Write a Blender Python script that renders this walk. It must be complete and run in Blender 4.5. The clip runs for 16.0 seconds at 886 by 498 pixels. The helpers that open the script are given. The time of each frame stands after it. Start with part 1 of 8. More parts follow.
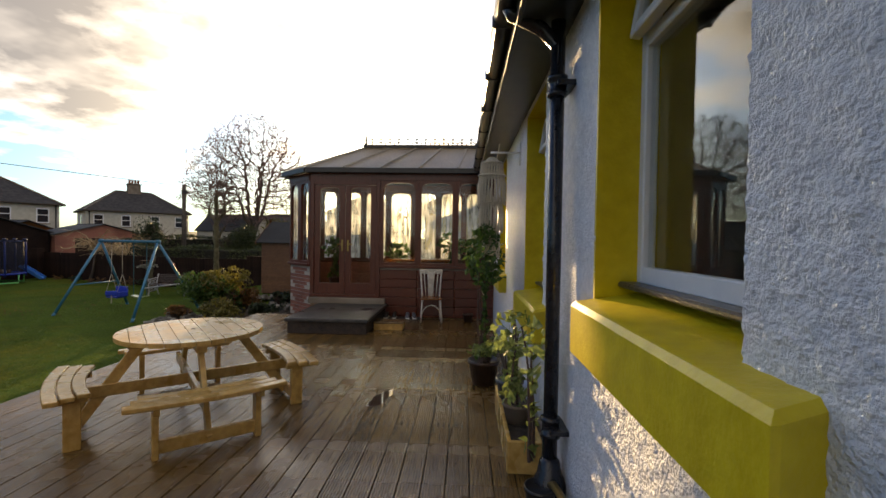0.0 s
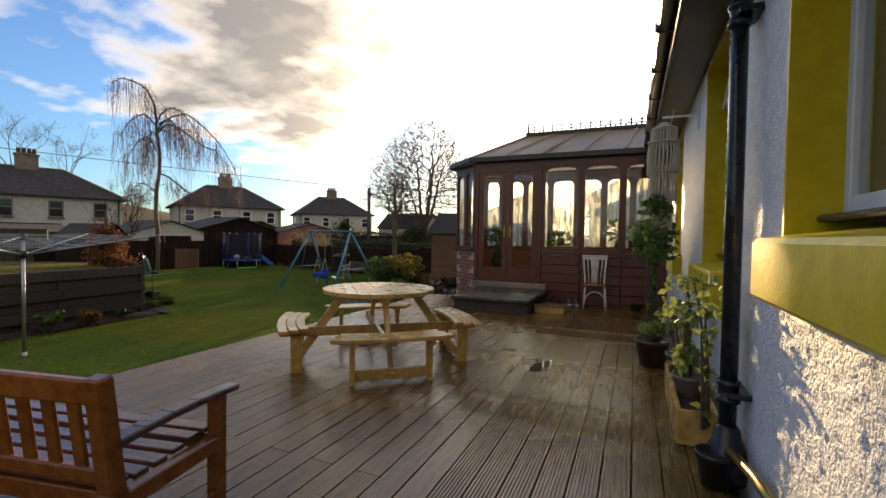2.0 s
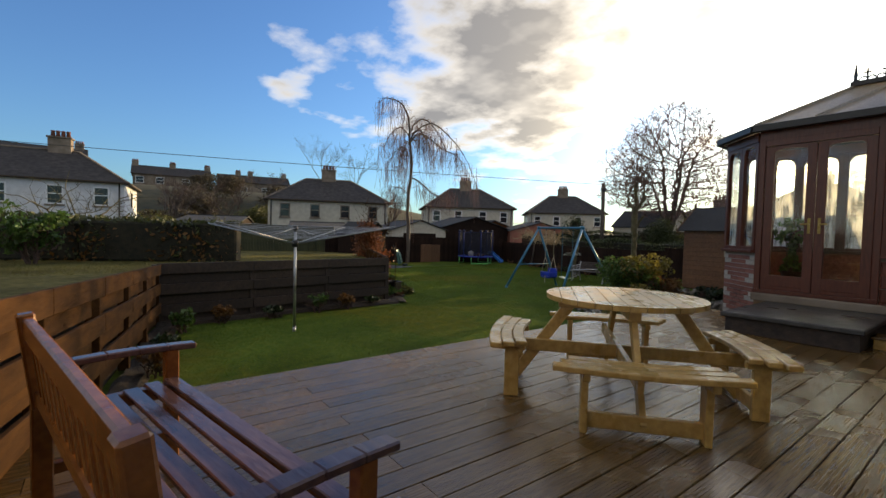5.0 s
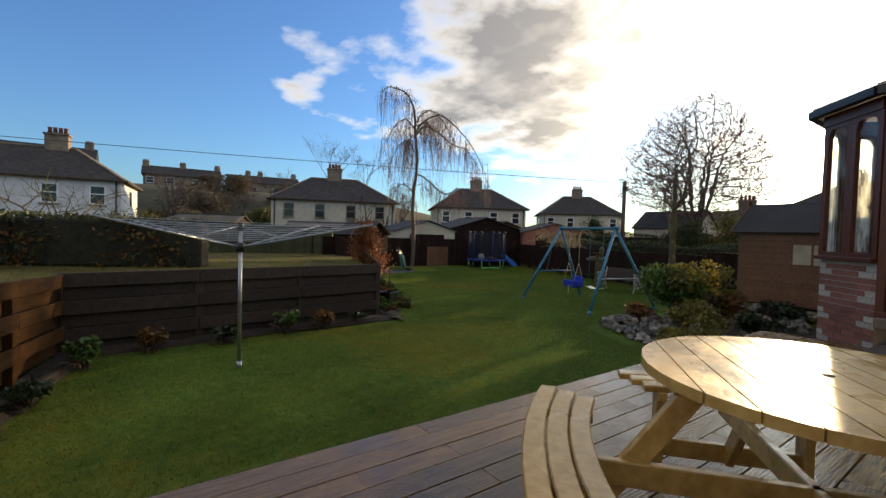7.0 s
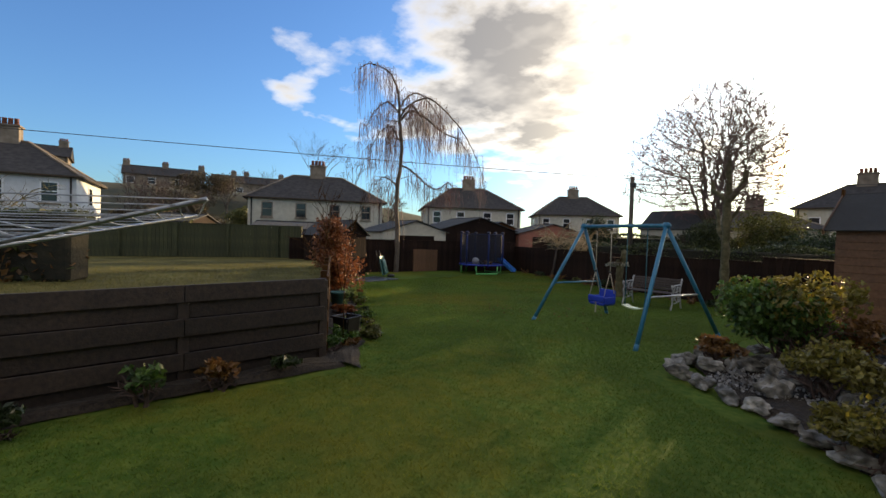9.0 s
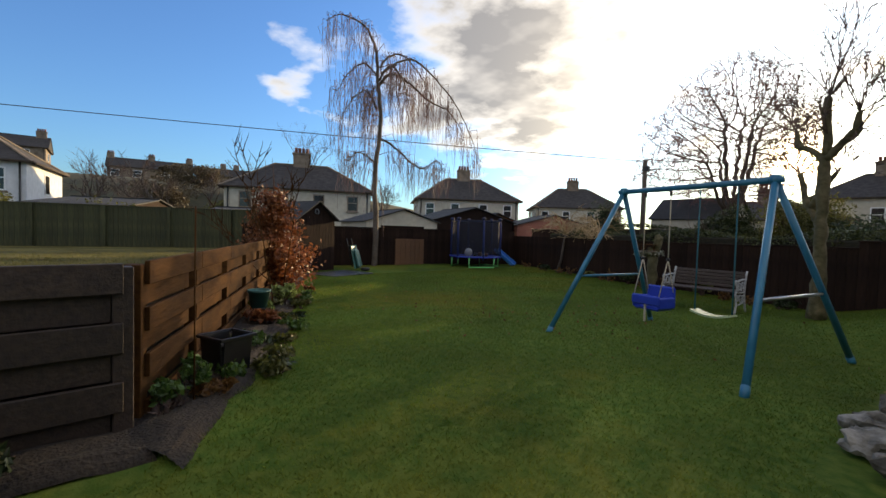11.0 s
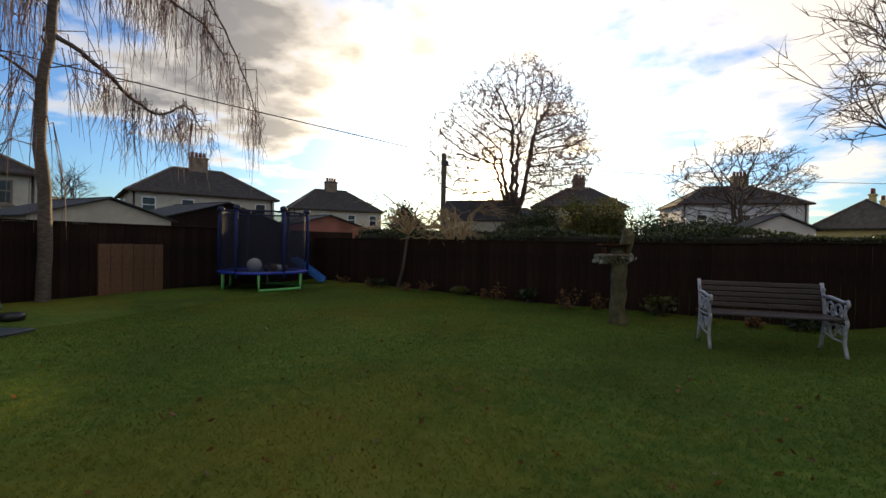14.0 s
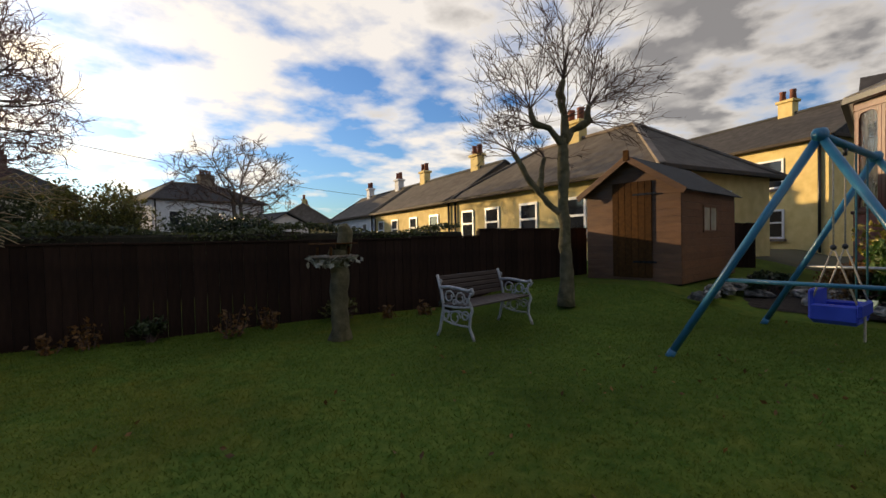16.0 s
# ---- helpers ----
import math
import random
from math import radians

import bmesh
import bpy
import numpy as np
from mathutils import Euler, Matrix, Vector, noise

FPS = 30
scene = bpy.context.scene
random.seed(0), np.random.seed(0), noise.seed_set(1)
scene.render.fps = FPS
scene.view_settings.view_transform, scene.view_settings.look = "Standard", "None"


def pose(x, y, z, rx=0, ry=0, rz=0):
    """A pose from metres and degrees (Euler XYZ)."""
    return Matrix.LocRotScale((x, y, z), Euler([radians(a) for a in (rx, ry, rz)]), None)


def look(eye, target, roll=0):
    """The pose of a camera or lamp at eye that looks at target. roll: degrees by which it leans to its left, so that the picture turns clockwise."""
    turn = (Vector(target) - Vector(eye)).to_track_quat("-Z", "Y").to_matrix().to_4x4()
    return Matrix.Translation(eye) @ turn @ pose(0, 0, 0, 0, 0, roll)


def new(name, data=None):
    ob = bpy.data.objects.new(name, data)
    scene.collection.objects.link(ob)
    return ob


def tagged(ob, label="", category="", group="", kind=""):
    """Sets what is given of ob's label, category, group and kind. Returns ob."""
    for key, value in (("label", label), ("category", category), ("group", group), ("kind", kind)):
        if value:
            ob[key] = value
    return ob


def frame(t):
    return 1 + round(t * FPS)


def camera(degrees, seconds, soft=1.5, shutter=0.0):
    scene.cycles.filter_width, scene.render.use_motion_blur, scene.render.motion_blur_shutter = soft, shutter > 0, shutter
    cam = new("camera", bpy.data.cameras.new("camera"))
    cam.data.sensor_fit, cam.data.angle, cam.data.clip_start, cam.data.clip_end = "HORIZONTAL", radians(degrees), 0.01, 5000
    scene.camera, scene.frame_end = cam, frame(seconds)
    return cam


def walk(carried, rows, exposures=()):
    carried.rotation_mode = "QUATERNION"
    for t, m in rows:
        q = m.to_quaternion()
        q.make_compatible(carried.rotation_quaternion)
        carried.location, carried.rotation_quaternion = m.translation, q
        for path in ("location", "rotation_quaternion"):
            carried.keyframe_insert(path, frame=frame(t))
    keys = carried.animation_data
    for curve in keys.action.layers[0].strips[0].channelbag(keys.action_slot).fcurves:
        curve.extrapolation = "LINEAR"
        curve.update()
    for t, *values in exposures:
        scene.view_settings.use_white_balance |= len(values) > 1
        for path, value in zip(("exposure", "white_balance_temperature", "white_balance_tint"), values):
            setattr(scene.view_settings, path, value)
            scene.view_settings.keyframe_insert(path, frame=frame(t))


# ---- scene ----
cam = camera(90.3, 16.0)
ROWS = [  # seconds, x, y, z, yaw, pitch, roll
    (0, 0, 0, 1.578, 2.7, -1.16, 0.9),
    (0.5, -0.041, -0.04, 1.529, 4.33, -1.12, 0.88),
    (1, -0.04, -0.079, 1.471, 8.56, -1.26, 0.85),
    (1.5, 0.01, -0.136, 1.387, 15.44, -1.37, 0.81),
    (2, 0.046, -0.163, 1.286, 23.48, -1.49, 0.88),
    (2.5, 0.003, -0.152, 1.191, 30.71, -1.55, 1.11),
    (3, -0.019, -0.097, 1.133, 36.4, -1.6, 1.2),
    (3.5, -0.065, 0, 1.113, 41.17, -1.7, 1.29),
    (4, -0.183, 0.163, 1.124, 45.71, -1.83, 1.36),
    (4.5, -0.346, 0.376, 1.15, 49.71, -1.93, 1.43),
    (5, -0.565, 0.658, 1.195, 52.72, -2.09, 1.43),
    (5.2, -0.673, 0.785, 1.172, 53.4, -1.86, 1.65),
    (7.3, -2.318, 2.135, 1.19, 54.1, -1.96, 1.62),
    (7.5, -2.557, 2.31, 1.191, 54.01, -1.94, 1.64),
    (8, -3.182, 2.798, 1.21, 53.82, -1.91, 1.57),
    (8.5, -3.764, 3.294, 1.208, 53.52, -1.77, 1.56),
    (9, -4.208, 3.675, 1.148, 53.06, -1.67, 1.64),
    (9.2, -4.383, 3.8, 1.107, 53.08, -1.59, 2.35),
    (11.3, -6.759, 5.914, 0.77, 52.36, -2.09, 1.38),
    (11.5, -7.124, 6.071, 0.739, 51.46, -1.61, 1.46),
    (12, -7.918, 6.599, 0.728, 50.86, -1.53, 1.61),
    (12.5, -8.779, 7.058, 0.691, 48.55, -1.42, 1.77),
    (13, -9.687, 7.49, 0.658, 42.1, -1.18, 1.77),
    (13.5, -10.509, 8.044, 0.638, 32.03, -0.87, 1.3),
    (14, -11.319, 8.539, 0.659, 19.86, -0.7, 0.95),
    (14.5, -12.036, 9.068, 0.651, 8.25, -0.52, 0.62),
    (15, -12.734, 9.557, 0.673, -6.53, -0.58, 0.2),
    (15.5, -13.298, 10.125, 0.68, -24.36, -0.73, -0.48),
    (16, -13.782, 10.721, 0.706, -44.94, -1.26, -1.23),
]


def eye_pose(x, y, z, yaw, pitch, roll):
    way = pose(0, 0, 0, 0, 0, yaw) @ pose(0, 0, 0, pitch) @ Vector((0, 1, 0))
    return look((x, y, z), Vector((x, y, z)) + way, roll)


EXPOSURES = [(0.0, 0.53, 9400, 14), (2.5, 0.45, 9300, 13), (5.0, 0.35, 8400, 10), (9.0, 0.52, 8300, 10), (12.5, 0.57, 8200, 10), (14.5, 0.05, 8500, 12), (16.0, 0.05, 8400, 12)]
walk(cam, [(r[0], eye_pose(*r[1:])) for r in ROWS], EXPOSURES)

LAWN = -0.40          # level of the lawn; the deck is at 0
RAISED = 0.44         # level of the raised lawn
SUN_AZ, SUN_EL = 14.0, 8.2   # degrees to the left of +y, and up
SUN_DIR = Vector((-math.sin(radians(SUN_AZ)) * math.cos(radians(SUN_EL)), math.cos(radians(SUN_AZ)) * math.cos(radians(SUN_EL)), math.sin(radians(SUN_EL))))


# ---- light ----
def heading(az, el):
    return (-math.sin(radians(az)) * math.cos(radians(el)), math.cos(radians(az)) * math.cos(radians(el)), math.sin(radians(el)))


def make_world():
    w = bpy.data.worlds.new("sky")
    scene.world = w
    w.use_nodes = True
    nt = w.node_tree
    nt.nodes.clear()
    N, L = nt.nodes.new, nt.links.new

    def math_node(op, a, b=None, clamp=False):
        n = N("ShaderNodeMath")
        n.operation, n.use_clamp = op, clamp
        for k, v in enumerate((a, b)):
            if v is None:
                continue
            if isinstance(v, (int, float)):
                n.inputs[k].default_value = v
            else:
                L(v, n.inputs[k])
        return n.outputs[0]

    def mix(fac, a, b):
        n = N("ShaderNodeMix")
        n.data_type = "RGBA"
        for sock, v in ((n.inputs[0], fac), (n.inputs[6], a), (n.inputs[7], b)):
            if isinstance(v, (int, float)):
                sock.default_value = v
            elif isinstance(v, tuple):
                sock.default_value = (*v, 1)
            else:
                L(v, sock)
        return n.outputs[2]

    def toward(d, sharp):
        n = N("ShaderNodeVectorMath")
        n.operation = "DOT_PRODUCT"
        L(way, n.inputs[0])
        n.inputs[1].default_value = d
        c = math_node("MAXIMUM", n.outputs["Value"], 0.0)
        return math_node("POWER", c, sharp)

    co = N("ShaderNodeTexCoord")
    nrm = N("ShaderNodeVectorMath")
    nrm.operation = "NORMALIZE"
    L(co.outputs["Generated"], nrm.inputs[0])
    way = nrm.outputs[0]
    sky = N("ShaderNodeTexSky")
    sky.sky_type, sky.sun_disc = "NISHITA", False
    sky.sun_elevation, sky.sun_rotation = radians(SUN_EL + 8), radians(-SUN_AZ)
    sky.air_density, sky.dust_density, sky.ozone_density = 1.2, 0.6, 3.0
    # clouds lie on a flat layer overhead, so that they crowd together towards the horizon
    sep = N("ShaderNodeSeparateXYZ")
    L(way, sep.inputs[0])
    up = math_node("ADD", math_node("MAXIMUM", sep.outputs[2], 0.0), 0.16)
    flat = N("ShaderNodeCombineXYZ")
    L(math_node("DIVIDE", sep.outputs[0], up), flat.inputs[0])
    L(math_node("DIVIDE", sep.outputs[1], up), flat.inputs[1])

    def fbm(scale, detail, seed):
        n = N("ShaderNodeTexNoise")
        n.inputs["Scale"].default_value, n.inputs["Detail"].default_value, n.inputs["Roughness"].default_value = scale, detail, 0.52
        off = N("ShaderNodeVectorMath")
        off.operation = "ADD"
        off.inputs[1].default_value = (seed, seed * 0.7, 0)
        L(flat.outputs[0], off.inputs[0])
        L(off.outputs[0], n.inputs["Vector"])
        return n.outputs["Fac"]

    body = fbm(2.6, 6.0, 3.1)
    cover = math_node("MULTIPLY", math_node("SUBTRACT", body, 0.5), 3.6)
    for az, el, sharp, gain in CLOUD_BANKS:
        cover = math_node("ADD", cover, math_node("MULTIPLY", toward(heading(az, el), sharp), gain))
    cover = math_node("ADD", cover, -0.55)
    veil = cover
    for az, el, sharp, gain in THIN_BANKS:
        veil = math_node("ADD", veil, math_node("MULTIPLY", toward(heading(az, el), sharp), gain))
    dense = math_node("MULTIPLY", veil, 1.5, clamp=True)
    heart = math_node("MULTIPLY", math_node("ADD", cover, -0.28), 1.4, clamp=True)
    heart = math_node("MULTIPLY", heart, math_node("MULTIPLY", fbm(3.4, 3.5, 9.3), 1.9), clamp=True)
    near_sun = toward(SUN_DIR, 14.0)
    lit = mix(near_sun, (0.86, 0.91, 1.0), (2.3, 2.12, 1.8))
    shade = mix(toward(SUN_DIR, 30.0), (0.25, 0.265, 0.30), (1.9, 1.76, 1.5))
    cloud = mix(heart, lit, shade)
    air = N("ShaderNodeVectorMath")
    air.operation = "MULTIPLY"
    L(sky.outputs[0], air.inputs[0])
    air.inputs[1].default_value = SKY_GAIN
    out = mix(math_node("MULTIPLY", dense, 0.93), air.outputs[0], cloud)

    def add(a, fac, colour):
        n = N("ShaderNodeMix")
        n.data_type, n.blend_type = "RGBA", "ADD"
        n.inputs[0].default_value = 1.0
        L(a, n.inputs[6])
        L(mix(fac, (0.0, 0.0, 0.0), colour), n.inputs[7])
        return n.outputs[2]

    out = add(out, toward(SUN_DIR, 15.0), (0.9, 0.8, 0.6))
    out = add(out, toward(SUN_DIR, 90.0), (1.7, 1.4, 0.85))
    out = add(out, toward(SUN_DIR, 2600.0), (60.0, 48.0, 28.0))
    bg = N("ShaderNodeBackground")
    bg.inputs["Strength"].default_value = 1.0
    L(out, bg.inputs["Color"])
    end = N("ShaderNodeOutputWorld")
    L(bg.outputs[0], end.inputs["Surface"])


# azimuth (left of +y), height, sharpness, gain of each bank of cloud
# the banks at 180 and overhead are unseen, added to set the fill light
CLOUD_BANKS = [(47, 23, 45, 1.3), (54, 17, 160, 0.6), (42, 14, 120, 0.6), (58, 15, 400, 0.4), (30, 26, 30, 0.5), (74, 22, 160, 0.85), (72, 15.5, 700, 0.7), (66, 14, 900, 0.5), (60, 12, 900, 0.4),
               (10, 30, 20, 0.6), (-74, 26, 9, 1.5), (90, 12, 25, -0.5), (95, 30, 12, -0.5), (180, 30, 2, 1.5), (0, 88, 5, 0.9)]
THIN_BANKS = [(-6, 14, 40, 0.6), (-22, 22, 40, 1.0), (-38, 30, 40, 0.5), (-36, 16, 300, -0.45), (-40, 7, 120, 0.9), (-20, 6, 120, 0.5), (-58, 12, 60, 0.4)]   # bright thin cloud, no shaded heart
SKY_GAIN = (0.056, 0.102, 0.172)
make_world()
sun = new("sun", bpy.data.lights.new("sun", "SUN"))
sun.data.energy, sun.data.angle, sun.data.color = 5.0, radians(0.6), (1.0, 0.80, 0.52)
sun.matrix_world = look(SUN_DIR * 50, (0, 0, 0))


# ---- materials ----
def mat(name, a, b, scale=6.0, rough=0.6, rough_b=None, bump=0.0, bump_scale=None, metal=0.0, stretch=(1, 1, 1), detail=6.0, vary=0.0, coarse=0.35, coarse_scale=0.8, spec=0.5, island=False):
    """Two colours mixed by noise at two scales, with a fine relief; stretch sets the run of the grain."""
    m = bpy.data.materials.new(name)
    m.use_nodes = True
    nt = m.node_tree
    N, L = nt.nodes.new, nt.links.new
    p = nt.nodes["Principled BSDF"]
    co, mp = N("ShaderNodeTexCoord"), N("ShaderNodeMapping")
    L(co.outputs["Object"], mp.inputs["Vector"])
    mp.inputs["Scale"].default_value = stretch
    fine, wide, ramp = N("ShaderNodeTexNoise"), N("ShaderNodeTexNoise"), N("ShaderNodeMix")
    fine.inputs["Scale"].default_value, fine.inputs["Detail"].default_value = scale, detail
    wide.inputs["Scale"].default_value, wide.inputs["Detail"].default_value = coarse_scale, 3.0
    L(mp.outputs[0], fine.inputs["Vector"])
    L(co.outputs["Object"], wide.inputs["Vector"])
    blend = N("ShaderNodeMapRange")
    blend.inputs[1].default_value, blend.inputs[2].default_value = 0.32, 0.68
    L(fine.outputs["Fac"], blend.inputs[0])
    ramp.data_type = "RGBA"
    ramp.inputs[6].default_value, ramp.inputs[7].default_value = (*a, 1), (*b, 1)
    L(blend.outputs[0], ramp.inputs[0])
    hsv = N("ShaderNodeHueSaturation")
    val = N("ShaderNodeMapRange")
    val.inputs[1].default_value, val.inputs[2].default_value = 0.25, 0.75
    val.inputs[3].default_value, val.inputs[4].default_value = 1 - coarse, 1 + coarse
    L(wide.outputs["Fac"], val.inputs[0])
    L(ramp.outputs[2], hsv.inputs["Color"])
    if vary:
        src = N("ShaderNodeNewGeometry").outputs["Random Per Island"] if island else N("ShaderNodeObjectInfo").outputs["Random"]
        vr = N("ShaderNodeMapRange")
        vr.inputs[3].default_value, vr.inputs[4].default_value = 1 - vary, 1 + vary
        L(src, vr.inputs[0])
        mul = N("ShaderNodeMath")
        mul.operation = "MULTIPLY"
        L(val.outputs[0], mul.inputs[0])
        L(vr.outputs[0], mul.inputs[1])
        L(mul.outputs[0], hsv.inputs["Value"])
    else:
        L(val.outputs[0], hsv.inputs["Value"])
    L(hsv.outputs[0], p.inputs["Base Color"])
    p.inputs["Metallic"].default_value, p.inputs["Specular IOR Level"].default_value = metal, spec
    if rough_b is None:
        p.inputs["Roughness"].default_value = rough
    else:
        rr = N("ShaderNodeMapRange")
        rr.inputs[1].default_value, rr.inputs[2].default_value, rr.inputs[3].default_value, rr.inputs[4].default_value = 0.35, 0.65, rough, rough_b
        L(wide.outputs["Fac"], rr.inputs[0])
        L(rr.outputs[0], p.inputs["Roughness"])
    if bump:
        bn = N("ShaderNodeTexNoise")
        bn.inputs["Scale"].default_value, bn.inputs["Detail"].default_value = bump_scale or scale * 2, 5.0
        L(mp.outputs[0], bn.inputs["Vector"])
        bp = N("ShaderNodeBump")
        bp.inputs["Strength"].default_value, bp.inputs["Distance"].default_value = min(1.0, bump), 0.02
        L(bn.outputs["Fac"], bp.inputs["Height"])
        L(bp.outputs[0], p.inputs["Normal"])
    return m


def glass_mat(name, tint=(0.9, 0.95, 0.93), rough=0.0):
    m = bpy.data.materials.new(name)
    m.use_nodes = True
    p = m.node_tree.nodes["Principled BSDF"]
    p.inputs["Base Color"].default_value = (*tint, 1)
    p.inputs["Transmission Weight"].default_value, p.inputs["Roughness"].default_value, p.inputs["IOR"].default_value = 1.0, rough, 1.45
    return m


def leaf_mat(name, a, b, back=0.35, rough=0.45, vary=0.45):
    m = mat(name, a, b, scale=30, rough=rough, vary=vary, island=True, coarse=0.2)
    p = m.node_tree.nodes["Principled BSDF"]
    tr, mx, out = m.node_tree.nodes.new("ShaderNodeBsdfTranslucent"), m.node_tree.nodes.new("ShaderNodeMixShader"), m.node_tree.nodes["Material Output"]
    src = p.inputs["Base Color"].links[0].from_socket
    m.node_tree.links.new(src, tr.inputs["Color"])
    mx.inputs[0].default_value = back
    m.node_tree.links.new(p.outputs[0], mx.inputs[1])
    m.node_tree.links.new(tr.outputs[0], mx.inputs[2])
    m.node_tree.links.new(mx.outputs[0], out.inputs["Surface"])
    return m


GRASS = mat("lawn", (0.045, 0.094, 0.015), (0.104, 0.142, 0.028), scale=14, rough=0.9, bump=0.4, bump_scale=60, coarse=0.4, coarse_scale=0.7, spec=0.05)
OLD_GRASS = mat("winter_grass", (0.075, 0.072, 0.022), (0.150, 0.125, 0.050), scale=10, rough=0.9, bump=0.4, bump_scale=50, coarse=0.5, coarse_scale=0.8, spec=0.05)
OLD_BLADE_TONES = ((0.10, 0.105, 0.025), (0.19, 0.165, 0.06))
FAR_GRASS = mat("far_ground", (0.028, 0.032, 0.012), (0.060, 0.052, 0.022), scale=0.8, rough=0.9, coarse_scale=0.05)
BLADE = leaf_mat("grass_blade", (0.076, 0.150, 0.020), (0.150, 0.185, 0.038), back=0.45, rough=0.9, vary=0.2)


def mossy(m, tone, low, high, amount):
    """Yellowish moss in broad uneven patches over a lawn material."""
    nt = m.node_tree
    N, L = nt.nodes.new, nt.links.new
    p = nt.nodes["Principled BSDF"]
    co, no, fine, add, mr, mx = N("ShaderNodeTexCoord"), N("ShaderNodeTexNoise"), N("ShaderNodeTexNoise"), N("ShaderNodeMath"), N("ShaderNodeMapRange"), N("ShaderNodeMix")
    no.inputs["Scale"].default_value, no.inputs["Detail"].default_value = 0.33, 5.0
    fine.inputs["Scale"].default_value, fine.inputs["Detail"].default_value = 4.5, 4.0
    L(co.outputs["Object"], no.inputs["Vector"])
    L(co.outputs["Object"], fine.inputs["Vector"])
    add.operation = "MULTIPLY_ADD"
    add.inputs[1].default_value = 0.35
    L(fine.outputs["Fac"], add.inputs[0])
    L(no.outputs["Fac"], add.inputs[2])
    mr.inputs[1].default_value, mr.inputs[2].default_value, mr.inputs[4].default_value = low, high, amount
    L(add.outputs[0], mr.inputs[0])
    mx.data_type = "RGBA"
    L(mr.outputs[0], mx.inputs[0])
    base = p.inputs["Base Color"].links[0].from_socket
    users = [link.to_socket for link in base.links]
    L(base, mx.inputs[6])
    mx.inputs[7].default_value = (*tone, 1)
    for socket in users:
        L(mx.outputs[2], socket)


mossy(GRASS, (0.17, 0.145, 0.022), 0.66, 0.86, 0.6)
mossy(BLADE, (0.25, 0.215, 0.035), 0.66, 0.86, 0.6)
BLADE.node_tree.nodes["Principled BSDF"].inputs["Specular IOR Level"].default_value = 0.08
OLD_BLADE = leaf_mat("winter_grass_blade", *OLD_BLADE_TONES, back=0.4, rough=0.9, vary=0.2)
SOIL = mat("soil", (0.018, 0.012, 0.008), (0.05, 0.035, 0.022), scale=25, rough=0.95, bump=1.0)
DECK = mat("wet_decking", (0.106, 0.056, 0.016), (0.182, 0.104, 0.034), scale=7, rough=0.12, rough_b=0.34, bump=0.15, stretch=(6, 0.6, 6), vary=0.18, coarse_scale=1.6, spec=0.75)
DECK_UNDER = mat("deck_frame", (0.03, 0.02, 0.012), (0.05, 0.032, 0.018), scale=9, rough=0.8)
HARL = mat("white_roughcast", (0.66, 0.68, 0.72), (0.82, 0.83, 0.85), scale=30, rough=0.42, rough_b=0.6, bump=0.9, bump_scale=75, coarse=0.08)
YELLOW = mat("yellow_masonry_paint", (0.57, 0.41, 0.010), (0.68, 0.52, 0.022), scale=12, rough=0.42, bump=0.12, bump_scale=60, coarse=0.10)
UPVC = mat("white_upvc", (0.72, 0.73, 0.74), (0.80, 0.80, 0.80), scale=5, rough=0.3, coarse=0.05)
SLATE_SILL = mat("dark_sill", (0.03, 0.025, 0.022), (0.055, 0.045, 0.04), scale=15, rough=0.35, bump=0.2)
BLACK_IRON = mat("black_cast_iron", (0.010, 0.011, 0.014), (0.022, 0.024, 0.03), scale=20, rough=0.22, bump=0.12, coarse=0.2)
BLACK_PLASTIC = mat("black_plastic", (0.012, 0.012, 0.013), (0.022, 0.022, 0.022), scale=10, rough=0.35)
ROOF = mat("grey_slate_roof", (0.036, 0.033, 0.033), (0.066, 0.060, 0.058), scale=3, rough=0.8, rough_b=0.95, bump=0.3, coarse=0.25, coarse_scale=0.4, spec=0.25)
MAHOGANY = mat("red_brown_timber", (0.082, 0.020, 0.012), (0.130, 0.034, 0.018), scale=9, rough=0.32, bump=0.08, stretch=(5, 5, 0.7), coarse=0.15)
BRICK = mat("red_brick", (0.22, 0.075, 0.05), (0.33, 0.125, 0.085), scale=18, rough=0.8, bump=0.4, vary=0.25)
QUOIN = mat("pale_brick", (0.42, 0.36, 0.30), (0.55, 0.48, 0.40), scale=18, rough=0.8, bump=0.4, vary=0.12)
MORTAR = mat("mortar", (0.28, 0.25, 0.22), (0.36, 0.33, 0.29), scale=30, rough=0.9, bump=0.5)
STONE = mat("dark_stone", (0.030, 0.029, 0.028), (0.068, 0.065, 0.060), scale=10, rough=0.25, rough_b=0.55, bump=0.3)
POLYCARB = leaf_mat("roof_sheet", (0.56, 0.52, 0.46), (0.68, 0.64, 0.58), back=0.6, rough=0.09, vary=0.05)
GLASS = glass_mat("window_glass")


